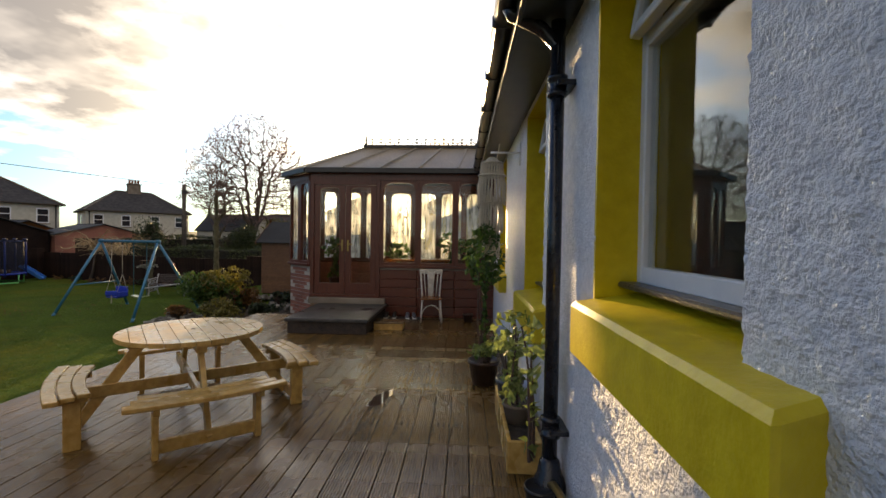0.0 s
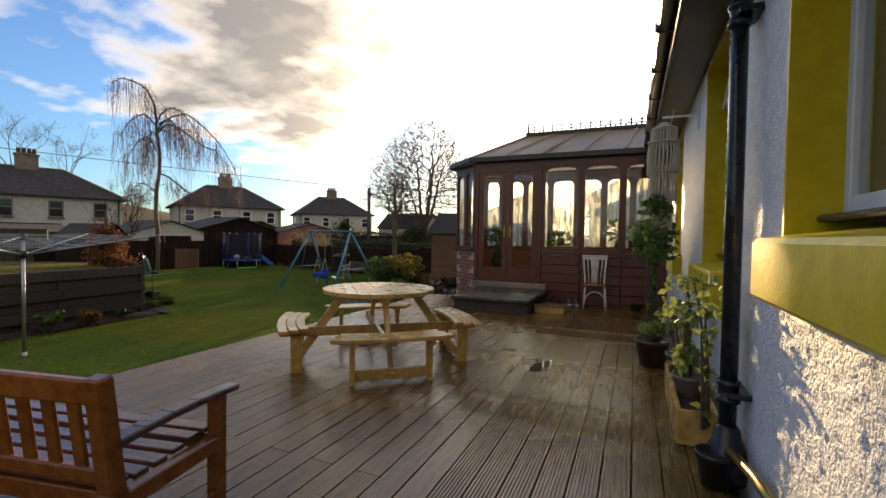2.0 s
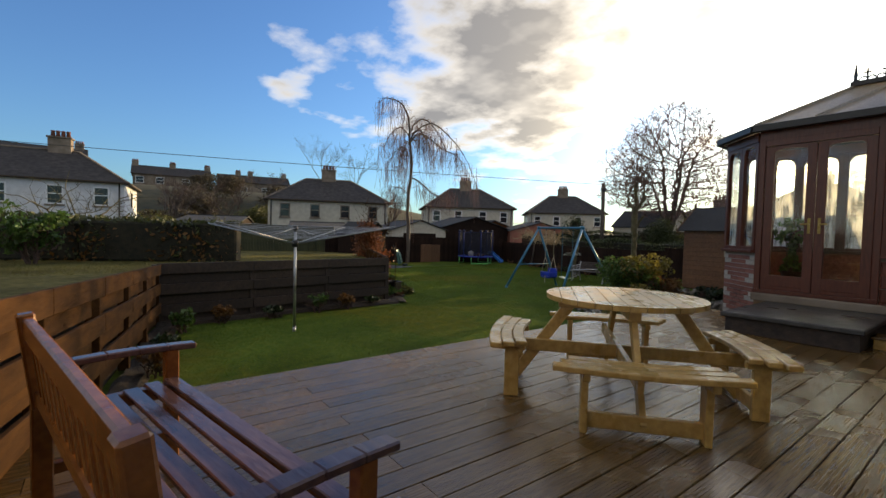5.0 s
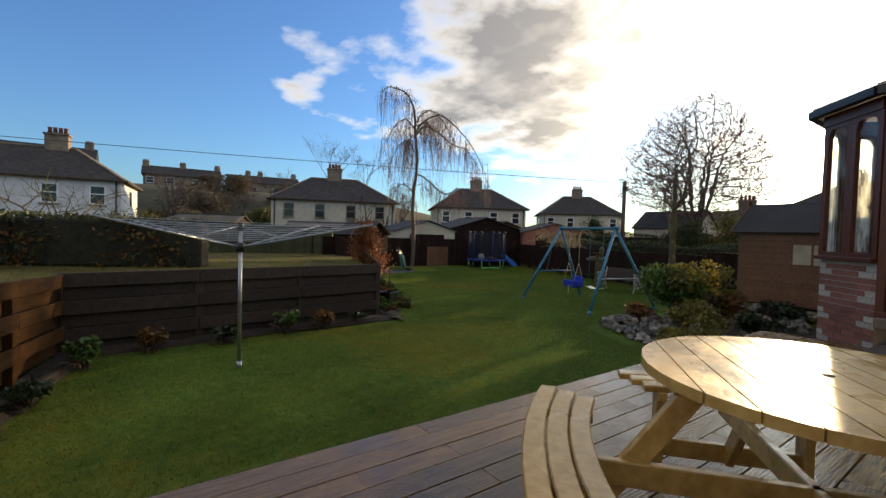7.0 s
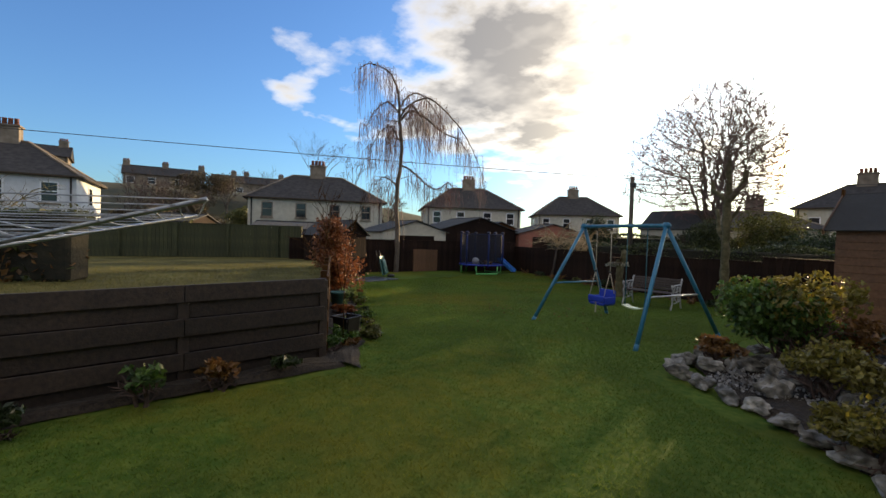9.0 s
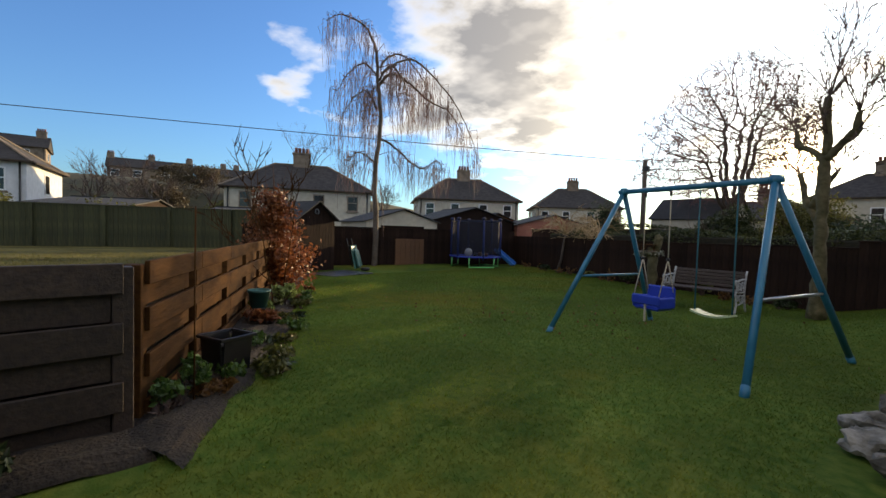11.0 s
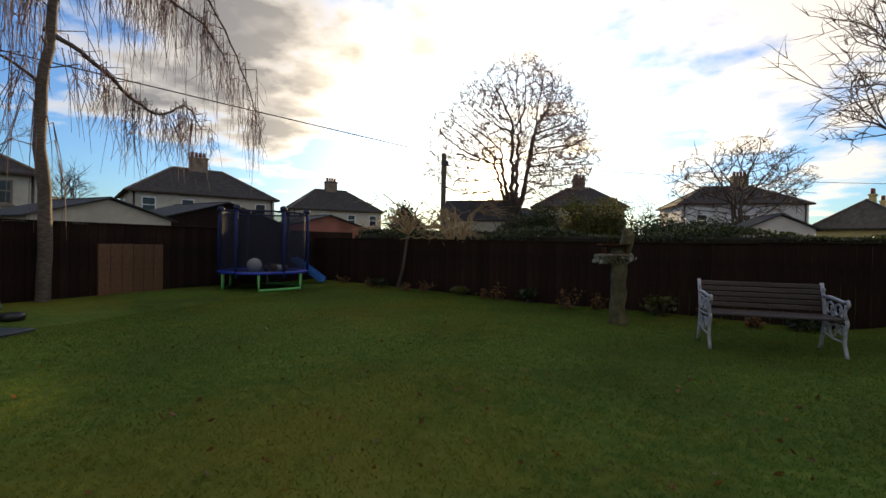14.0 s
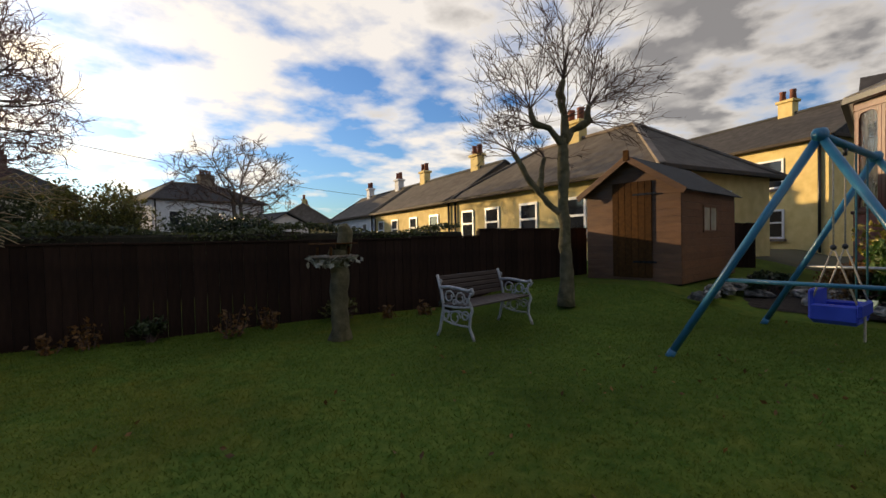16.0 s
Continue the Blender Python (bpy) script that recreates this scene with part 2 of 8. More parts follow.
def misted_glass():
    """Glass with condensation on it, thicker in clouds and runs."""
    m = glass_mat("misted_glass")
    nt = m.node_tree
    N, L = nt.nodes.new, nt.links.new
    p, out = nt.nodes["Principled BSDF"], nt.nodes["Material Output"]
    tr, mx, co, mp, no, mr = N("ShaderNodeBsdfTranslucent"), N("ShaderNodeMixShader"), N("ShaderNodeTexCoord"), N("ShaderNodeMapping"), N("ShaderNodeTexNoise"), N("ShaderNodeMapRange")
    tr.inputs["Color"].default_value = (0.9, 0.88, 0.82, 1)
    mp.inputs["Scale"].default_value = (9, 9, 1.6)
    no.inputs["Scale"].default_value, no.inputs["Detail"].default_value = 1.5, 5
    mr.inputs[1].default_value, mr.inputs[2].default_value, mr.inputs[3].default_value, mr.inputs[4].default_value = 0.4, 0.65, 0.10, 0.6
    L(co.outputs["Object"], mp.inputs["Vector"])
    L(mp.outputs[0], no.inputs["Vector"])
    L(no.outputs["Fac"], mr.inputs[0])
    L(mr.outputs[0], mx.inputs[0])
    L(p.outputs[0], mx.inputs[1])
    L(tr.outputs[0], mx.inputs[2])
    L(mx.outputs[0], out.inputs["Surface"])
    return m


MISTED = misted_glass()
PINE = mat("treated_pine", (0.42, 0.24, 0.065), (0.60, 0.38, 0.13), scale=6, rough=0.17, rough_b=0.42, bump=0.12, stretch=(3, 3, 3), vary=0.14, coarse=0.18, coarse_scale=3)
TEAK = mat("varnished_hardwood", (0.17, 0.050, 0.010), (0.27, 0.090, 0.020), scale=8, rough=0.25, bump=0.1, stretch=(3, 3, 3), vary=0.1)
TEAK_WET = mat("wet_hardwood_slat", (0.085, 0.045, 0.045), (0.14, 0.075, 0.06), scale=8, rough=0.14, bump=0.1, stretch=(1, 4, 4), vary=0.1)
DARK_FENCE = mat("dark_stained_fence", (0.017, 0.009, 0.007), (0.030, 0.016, 0.011), scale=5, rough=0.85, bump=0.25, stretch=(4, 4, 0.7), vary=0.25, spec=0.15)
RAIL_FENCE = mat("weathered_brown_boards", (0.047, 0.019, 0.005), (0.086, 0.037, 0.010), scale=6, rough=0.85, bump=0.25, stretch=(0.7, 3, 3), vary=0.18, spec=0.15)
# retaining wall's face lies in shade; that shade is put into the colour
RAIL_SHADED = mat("shaded_brown_boards", (0.024, 0.015, 0.011), (0.048, 0.030, 0.020), scale=6, rough=0.6, bump=0.3, stretch=(4, 0.7, 4), vary=0.2)
GREEN_FENCE = mat("green_brown_fence", (0.032, 0.038, 0.014), (0.065, 0.066, 0.026), scale=5, rough=0.8, bump=0.25, stretch=(4, 4, 0.7), vary=0.2)
SHED = mat("brown_shed_timber", (0.11, 0.048, 0.022), (0.17, 0.08, 0.038), scale=6, rough=0.55, bump=0.25, stretch=(4, 0.7, 4), vary=0.12)
FELT = mat("roofing_felt", (0.025, 0.026, 0.026), (0.045, 0.045, 0.045), scale=40, rough=0.85, bump=0.5)
BLUE = mat("blue_painted_steel", (0.012, 0.135, 0.24), (0.022, 0.19, 0.31), scale=7, rough=0.3, bump=0.05, coarse=0.2)
BLUE_PLASTIC = mat("blue_plastic", (0.008, 0.035, 0.36), (0.015, 0.055, 0.46), scale=6, rough=0.35, coarse=0.15)
SLIDE_BLUE = mat("bright_blue_plastic", (0.02, 0.16, 0.50), (0.03, 0.22, 0.6), scale=6, rough=0.35)
LIME = mat("lime_green_steel", (0.12, 0.55, 0.16), (0.18, 0.65, 0.22), scale=6, rough=0.4)
POST_BLUE = mat("dull_blue_foam", (0.010, 0.026, 0.13), (0.018, 0.040, 0.18), scale=9, rough=0.7)
NAVY = mat("navy_fabric", (0.012, 0.018, 0.055), (0.022, 0.032, 0.085), scale=20, rough=0.7)
ROPE = mat("pale_rope", (0.40, 0.34, 0.25), (0.56, 0.50, 0.40), scale=60, rough=0.9, bump=0.5)
MACRAME = mat("cream_cotton_cord", (0.52, 0.46, 0.36), (0.68, 0.62, 0.5), scale=60, rough=0.9, bump=0.5, coarse=0.15)
WHITE_IRON = mat("white_painted_iron", (0.32, 0.33, 0.34), (0.50, 0.50, 0.50), scale=25, rough=0.5, bump=0.2, coarse=0.25)
GREY_SLAT = mat("grey_brown_slat", (0.048, 0.034, 0.031), (0.085, 0.062, 0.055), scale=8, rough=0.5, bump=0.2, stretch=(0.7, 4, 4), vary=0.1)
GALV = mat("galvanised_steel", (0.34, 0.36, 0.38), (0.46, 0.47, 0.48), scale=20, rough=0.35, metal=0.8)
LINE = mat("washing_line", (0.40, 0.43, 0.48), (0.50, 0.53, 0.58), scale=20, rough=0.5)
BARK = mat("bark", (0.06, 0.045, 0.035), (0.13, 0.105, 0.085), scale=14, rough=0.9, bump=0.8, stretch=(3, 3, 0.6))
MOSSY = mat("mossy_bark", (0.055, 0.05, 0.018), (0.15, 0.125, 0.07), scale=9, rough=0.9, bump=0.9, coarse=0.4, coarse_scale=2.5)
BIRCH = mat("birch_bark", (0.07, 0.05, 0.038), (0.17, 0.13, 0.10), scale=12, rough=0.8, bump=0.4, stretch=(1, 1, 3))
TWIG = mat("twig", (0.075, 0.045, 0.035), (0.12, 0.075, 0.06), scale=20, rough=0.8)
# the low sun's gold is put into the twig colour of the golden-lit tree
SUNLIT_TWIG = mat("sunlit_golden_twig", (0.24, 0.15, 0.07), (0.36, 0.24, 0.12), scale=20, rough=0.7)
# pink cast of the glare behind the big tree, put into the twig colour
TWIG_GLARE_PINK = mat("glare_reddened_twig", (0.15, 0.08, 0.072), (0.23, 0.13, 0.115), scale=20, rough=0.7)
COPPER_LEAF = leaf_mat("copper_beech_leaf", (0.17, 0.052, 0.019), (0.29, 0.105, 0.038))
GREEN_LEAF = leaf_mat("green_leaf", (0.040, 0.095, 0.018), (0.095, 0.17, 0.035))
DARK_LEAF = leaf_mat("dark_evergreen_leaf", (0.014, 0.028, 0.008), (0.035, 0.055, 0.016), back=0.2)
OLIVE_LEAF = leaf_mat("olive_leaf", (0.06, 0.07, 0.015), (0.13, 0.125, 0.03))
GOLD_LEAF = leaf_mat("golden_leaf", (0.11, 0.10, 0.016), (0.25, 0.20, 0.04))
LIME_LEAF = leaf_mat("variegated_leaf", (0.16, 0.22, 0.05), (0.36, 0.42, 0.14))
RUST_LEAF = leaf_mat("rusty_leaf", (0.13, 0.055, 0.018), (0.22, 0.11, 0.03))
BROWN_LEAF = leaf_mat("withered_scrub_leaf", (0.06, 0.045, 0.022), (0.12, 0.09, 0.045), back=0.25)
HEDGE_LEAF = leaf_mat("hedge_leaf", (0.030, 0.045, 0.012), (0.07, 0.08, 0.02), back=0.25)
ROCK = mat("rockery_stone", (0.06, 0.055, 0.04), (0.30, 0.28, 0.25), scale=9, rough=0.85, bump=1.0, vary=0.4, coarse=0.5, coarse_scale=5)
GRAVEL = mat("pale_gravel", (0.22, 0.21, 0.2), (0.38, 0.37, 0.36), scale=90, rough=0.8, bump=0.8, bump_scale=120)
TERRACOTTA = mat("dark_glazed_pot", (0.045, 0.022, 0.014), (0.075, 0.04, 0.025), scale=9, rough=0.3)
GREEN_POT = mat("green_plastic_pot", (0.026, 0.115, 0.10), (0.045, 0.155, 0.135), scale=9, rough=0.45)
GREY_POT = mat("blue_grey_pot", (0.05, 0.06, 0.08), (0.08, 0.095, 0.12), scale=9, rough=0.4)
# warm sunlight on the terraces' grey roofs is put into this colour
ROOF_SUNLIT = mat("sunlit_grey_roof", (0.085, 0.070, 0.058), (0.135, 0.115, 0.095), scale=3, rough=0.9, bump=0.3, coarse=0.2, coarse_scale=0.4, spec=0.2)
RENDER_CREAM = mat("cream_render", (0.46, 0.42, 0.34), (0.56, 0.52, 0.43), scale=3, rough=0.85, bump=0.2, coarse=0.12, coarse_scale=0.3)
RENDER_WHITE = mat("white_render", (0.55, 0.56, 0.58), (0.66, 0.67, 0.69), scale=3, rough=0.85, bump=0.2, coarse=0.1, coarse_scale=0.3)
RENDER_YELLOW = mat("yellow_render", (0.62, 0.46, 0.18), (0.74, 0.57, 0.25), scale=3, rough=0.85, bump=0.2, coarse=0.12, coarse_scale=0.3)
SANDSTONE = mat("sandstone", (0.15, 0.115, 0.085), (0.25, 0.20, 0.155), scale=2, rough=0.9, bump=0.3)
PANE_DARK = mat("dark_pane", (0.012, 0.014, 0.018), (0.02, 0.024, 0.03), scale=2, rough=0.06)
CHAIR_WHITE = mat("worn_white_paint", (0.50, 0.46, 0.40), (0.66, 0.62, 0.55), scale=25, rough=0.55, bump=0.2, coarse=0.25, coarse_scale=4)
BRASS = mat("tarnished_copper", (0.32, 0.22, 0.07), (0.44, 0.32, 0.12), scale=20, rough=0.3, metal=0.9)
PLASTER = mat("interior_plaster", (0.42, 0.38, 0.32), (0.5, 0.46, 0.4), scale=3, rough=0.9)
INNER_FLOOR = mat("interior_floor", (0.20, 0.12, 0.06), (0.28, 0.17, 0.09), scale=5, rough=0.5)


# ---- mesh tools ----
def part(name, bm, material, parent=None, label=""):
    me = bpy.data.meshes.new(name)
    bm.to_mesh(me)
    bm.free()
    me.materials.append(material)
    ob = new(name, me)
    ob.parent = parent
    return tagged(ob, label)


def raw(name, verts, faces, material, parent=None, label="", smooth=False):
    me = bpy.data.meshes.new(name)
    me.from_pydata([tuple(v) for v in verts] if not isinstance(verts, np.ndarray) else verts.tolist(), [], faces if not isinstance(faces, np.ndarray) else faces.tolist())
    me.materials.append(material)
    if smooth:
        me.polygons.foreach_set("use_smooth", [True] * len(me.polygons))
    me.update()
    ob = new(name, me)
    ob.parent = parent
    return tagged(ob, label)


def thing(name, at=(0, 0, 0), turn=0.0, label="", category="", group="", kind=""):
    ob = new(name)
    ob.empty_display_size = 0.1
    ob.matrix_basis = pose(*at, 0, 0, turn)
    return tagged(ob, label, category, group, kind)


def mesh():
    return bmesh.new()


def box(bm, x0, x1, y0, y1, z0, z1, bevel=0.0, m=None):
    g = bmesh.ops.create_cube(bm, size=1.0)["verts"]
    for v in g:
        v.co = Vector(((x0 + x1) / 2 + v.co.x * (x1 - x0), (y0 + y1) / 2 + v.co.y * (y1 - y0), (z0 + z1) / 2 + v.co.z * (z1 - z0)))
    if bevel:
        es = list({e for v in g for e in v.link_edges})
        g = bmesh.ops.bevel(bm, geom=es, offset=bevel, segments=1, affect="EDGES")["verts"] + [v for v in g if v.is_valid]
        g = list(set(g))
    if m is not None:
        for v in g:
            v.co = m @ v.co
    return bm


def beam(bm, p, q, w, h, bevel=0.004):
    """A squared timber from p to q, w wide across and h deep."""
    p, q = Vector(p), Vector(q)
    d = q - p
    side = d.cross(Vector((0, 0, 1)))
    side = Vector((1, 0, 0)) if side.length < 1e-4 else side.normalized()
    up = side.cross(d.normalized())
    m = Matrix((( *side, 0), (*d.normalized(), 0), (*up, 0), (0, 0, 0, 1))).transposed()
    m.translation = (p + q) / 2
    return box(bm, -w / 2, w / 2, -d.length / 2, d.length / 2, -h / 2, h / 2, bevel, m)


def tube(verts, faces, pts, radii, sides=6, cap=True):
    """Adds a tapered tube along pts to lists of vertices and faces."""
    base = len(verts)
    n = len(pts)
    prev = None
    for k, p in enumerate(pts):
        d = (pts[min(k + 1, n - 1)] - pts[max(k - 1, 0)])
        d = d.normalized() if d.length > 1e-9 else Vector((0, 0, 1))
        a = d.orthogonal().normalized() if prev is None else (prev - d * prev.dot(d))
        a = a.normalized() if a.length > 1e-6 else d.orthogonal().normalized()
        prev, b = a, d.cross(a)
        for s in range(sides):
            ang = 2 * math.pi * s / sides
            verts.append(p + radii[k] * (math.cos(ang) * a + math.sin(ang) * b))
    for k in range(n - 1):
        for s in range(sides):
            i, j = base + k * sides + s, base + k * sides + (s + 1) % sides
            faces.append((i, j, j + sides, i + sides))
    if cap:
        faces.append(tuple(base + s for s in reversed(range(sides))))
        faces.append(tuple(base + (n - 1) * sides + s for s in range(sides)))


def pipe(name, pts, r, material, parent, sides=8, label="", smooth=True):
    v, f = [], []
    pts = [Vector(p) for p in pts]
    tube(v, f, pts, [r] * len(pts) if isinstance(r, (int, float)) else r, sides)
    return raw(name, v, f, material, parent, label, smooth)


def lathe(name, profile, material, parent, sides=20, at=(0, 0, 0), label=""):
    v, f = [], []
    for r, z in profile:
        for s in range(sides):
            a = 2 * math.pi * s / sides
            v.append((at[0] + r * math.cos(a), at[1] + r * math.sin(a), at[2] + z))
    for k in range(len(profile) - 1):
        for s in range(sides):
            i, j = k * sides + s, k * sides + (s + 1) % sides
            f.append((i, j, j + sides, i + sides))
    f.append(tuple(reversed(range(sides))))
    f.append(tuple(range((len(profile) - 1) * sides, len(profile) * sides)))
    return raw(name, v, f, material, parent, label, True)


def leaves(name, centres, size, material, parent, rng, label="", flat=0.0, long=1.6):
    """Many small bent leaves, one at each centre."""
    c = np.asarray(centres, float)
    n = len(c)
    a = rng.normal(size=(n, 3))
    a[:, 2] *= 1 - flat
    a /= np.linalg.norm(a, axis=1)[:, None]
    b = np.cross(a, rng.normal(size=(n, 3)))
    b /= np.linalg.norm(b, axis=1)[:, None]
    s = (size * rng.uniform(0.55, 1.3, n))[:, None]
    nrm = np.cross(a, b)
    v = np.stack([c - a * s * long / 2, c + b * s * 0.45 + nrm * s * 0.12, c + a * s * long / 2, c - b * s * 0.45 + nrm * s * 0.12], 1).reshape(-1, 3)
    i = np.arange(n)[:, None] * 4
    f = np.concatenate([i + [0, 1, 2], i + [0, 2, 3]])
    return raw(name, v, f, material, parent, label)


# ---- ground ----
def smooth(a, b, x):
    t = min(1.0, max(0.0, (x - a) / (b - a)))
    return t * t * (3 - 2 * t)


def ground_z(x, y):
    z = LAWN + 0.035 * noise.noise(Vector((x * 0.35, y * 0.35, 0))) * smooth(3, 6, math.hypot(x + 0, y - 3))
    z += 0.33 * smooth(-8.6, -6.8, x) * smooth(11.8, 13.6, y) * (1 - smooth(20, 40, math.hypot(x, y)))
    z += 9.5 * smooth(-62, -105, x) * (1 - smooth(40, 120, y)) + 10 * smooth(-130, -400, x)
    return z


def build_ground():
    xs = sorted(set(np.round(np.concatenate([np.linspace(-24, 2, 105), np.linspace(-120, -24, 33), np.linspace(2, 60, 15), [-1500, -900, -500, -300, -180, 120, 300, 700, 1500]]), 3)))
    ys = sorted(set(np.round(np.concatenate([np.linspace(-6, 22, 113), np.linspace(22, 120, 33), np.linspace(-60, -6, 13), [-1500, -700, -300, -120, 200, 400, 800, 1500]]), 3)))
    verts = [(x, y, ground_z(x, y)) for y in ys for x in xs]
    n = len(xs)
    faces = [(j * n + i, j * n + i + 1, (j + 1) * n + i + 1, (j + 1) * n + i) for j in range(len(ys) - 1) for i in range(n - 1)]
    g = raw("ground", verts, faces, GRASS, None, "short damp green lawn running on to open ground", True)
    g.data.materials.append(FAR_GRASS)
    for face in g.data.polygons:
        if face.center.x < -23 or face.center.x > 3 or face.center.y > 21 or face.center.y < -6:
            face.material_index = 1
    tagged(g, category="lawn", kind="structure")


build_ground()

# lines of the garden: the left woven fence, the shaded retaining wall and the lit woven fence
LF_A, LF_B = Vector((-2.7, 0.10)), Vector((-8.85, 1.26))
RW_B = Vector((-9.35, 5.72))
F2_END = Vector((-14.9, 8.05))


def raised_z(x):
    return RAISED + 0.028 * max(-26.0, x + 9)


def raised_lawn():
    outline = [(-2.9, 0.02), (-8.9, 1.2), (-9.42, 5.66), (-14.9, 7.95), (-19, 9.6), (-40, 9.6), (-40, -30), (-2.9, -30)]
    bm = mesh()
    top = [bm.verts.new((x, y, raised_z(x))) for x, y in outline]
    low = [bm.verts.new((x, y, LAWN - 0.2)) for x, y in outline]
    bm.faces.new(top)
    for k in range(len(outline)):
        j = (k + 1) % len(outline)
        bm.faces.new((top[k], low[k], low[j], top[j])).material_index = 1
    bmesh.ops.recalc_face_normals(bm, faces=bm.faces)
    g = part("ground_raised", bm, OLD_GRASS)
    g.data.materials.append(SOIL)
    tagged(g, "raised lawn held by timber retaining fences", "lawn", kind="structure")


raised_lawn()


def soil_bed(name, inner, outer, z, label):
    """A strip of bare soil between an inner and an outer line of plan points."""
    bm = mesh()
    rows_ = []
    for (ax, ay), (bx, by) in zip(inner, outer):
        rows_.append([bm.verts.new((ax + (bx - ax) * k / 4, ay + (by - ay) * k / 4, z + (0.03 if 0 < k < 4 else (-0.03 if k else 0.03)))) for k in range(5)])
    for p, q in zip(rows_, rows_[1:]):
        for k in range(4):
            bm.faces.new((p[k], p[k + 1], q[k + 1], q[k]))
    bmesh.ops.subdivide_edges(bm, edges=bm.edges[:], cuts=6, use_grid_fill=True)
    for v in bm.verts:
        v.co.z += 0.03 * noise.noise(v.co * 4) + 0.02 * noise.noise(v.co * 13)
        v.co.x += 0.05 * noise.noise(v.co * 3 + Vector((5, 0, 0)))
        v.co.y += 0.05 * noise.noise(v.co * 3 + Vector((0, 7, 0)))
    bmesh.ops.recalc_face_normals(bm, faces=bm.faces)
    tagged(part(name, bm, SOIL), label, "soil bed", kind="structure")


soil_bed("soil_bed_1", [(-9.3, 5.7), (-10.6, 6.25), (-12.0, 6.85), (-13.8, 7.6), (-15.5, 8.35), (-17.8, 9.5)], [(-8.72, 5.95), (-10.6, 6.95), (-11.6, 7.4), (-13.7, 8.2), (-15.6, 8.95), (-17.4, 9.9)], LAWN + 0.03, "bare dark soil border below the woven fence")
soil_bed("soil_bed_2", [(-4.3, 0.40), (-6.5, 0.82), (-8.82, 1.28), (-9.08, 3.5), (-9.32, 5.7)], [(-4.3, 0.70), (-6.5, 1.10), (-8.58, 1.56), (-8.84, 3.5), (-8.92, 5.88)], LAWN + 0.03, "narrow dark soil border below the retaining wall")
soil_bed("soil_bed_3", [(-3.9, 7.3), (-3.9, 9.2), (-3.9, 11.0), (-3.9, 12.6)], [(-4.3, 7.45), (-5.85, 8.5), (-6.75, 9.6), (-6.0, 12.5)], LAWN + 0.05, "soil of the rockery beside the conservatory")


# ---- deck ----
def board_mesh(name, w, length, grooves=7, depth=0.006, thick=0.028):
    """One decking board along +y with a grooved top."""
    prof = [(-w / 2 + 0.003, 0.0)]
    step = (w - 0.02) / grooves
    for k in range(grooves):
        x = -w / 2 + 0.01 + k * step
        prof += [(x + step * 0.25, 0.0), (x + step * 0.4, -depth), (x + step * 0.75, -depth), (x + step * 0.9, 0.0)]
    prof += [(w / 2 - 0.003, 0.0), (w / 2, -0.004), (w / 2, -thick), (-w / 2, -thick), (-w / 2, -0.004)]
    n = len(prof)
    v = [(x, y, z) for y in (0, length) for x, z in prof]
    f = [(k, (k + 1) % n, n + (k + 1) % n, n + k) for k in range(n)] + [tuple(reversed(range(n))), tuple(range(n, 2 * n))]
    me = bpy.data.meshes.new(name)
    me.from_pydata(v, [], [tuple(reversed(q)) for q in f])
    me.materials.append(DECK)
    return me


def build_deck():
    deck = thing("floor_deck", label="wet brown grooved timber decking", category="decking", kind="structure")
    bm = mesh()
    box(bm, -4.12, 0.58, -3.0, 8.95, LAWN - 0.1, -0.034)
    part("deck_frame", bm, DECK_UNDER, deck)
    pitch, w = 0.1545, 0.148
    seams = [-3.0, 0.35, 3.38, 6.42, 8.96]
    shared = {}
    n = 0
    x = 0.52
    while x > -4.12:
        shift = 0.0 if x > -1.0 else (1.5 if n % 2 else 0.0)
        cuts = sorted({max(-3.0, min(8.96, s + (shift if 0 < k < 4 else 0))) for k, s in enumerate(seams)})
        for a, b in zip(cuts, cuts[1:]):
            if b - a < 0.2:
                continue
            smooth_face = x < -0.75
            key = (round(b - a - 0.005, 3), smooth_face)
            me = shared.setdefault(key, None) or board_mesh("board", w, key[0], 7, 0.0012 if smooth_face else 0.006)
            shared[key] = me
            ob = new("board", me)
            ob.parent = deck
            ob.location = (x - w / 2 + random.uniform(-0.001, 0.001), a, random.uniform(-0.0015, 0.0015))
        x -= pitch
        n += 1
    bm = mesh()
    box(bm, -4.165, -4.125, -3.0, 4.6, -0.16, -0.002, 0.003)
    part("edge_board", bm, DECK, deck)
    bm = mesh()
    box(bm, -4.165, -4.125, -3.0, 8.9, LAWN - 0.05, -0.165, 0.003)
    part("skirt_board", bm, DECK_UNDER, deck)


# ---- house ----
WALL_X = 0.62
WINDOWS = [(1.0, 2.09, 1.30, 2.81), (3.45, 4.45, 1.08, 2.81), (6.6, 7.5, 1.08, 2.81)]


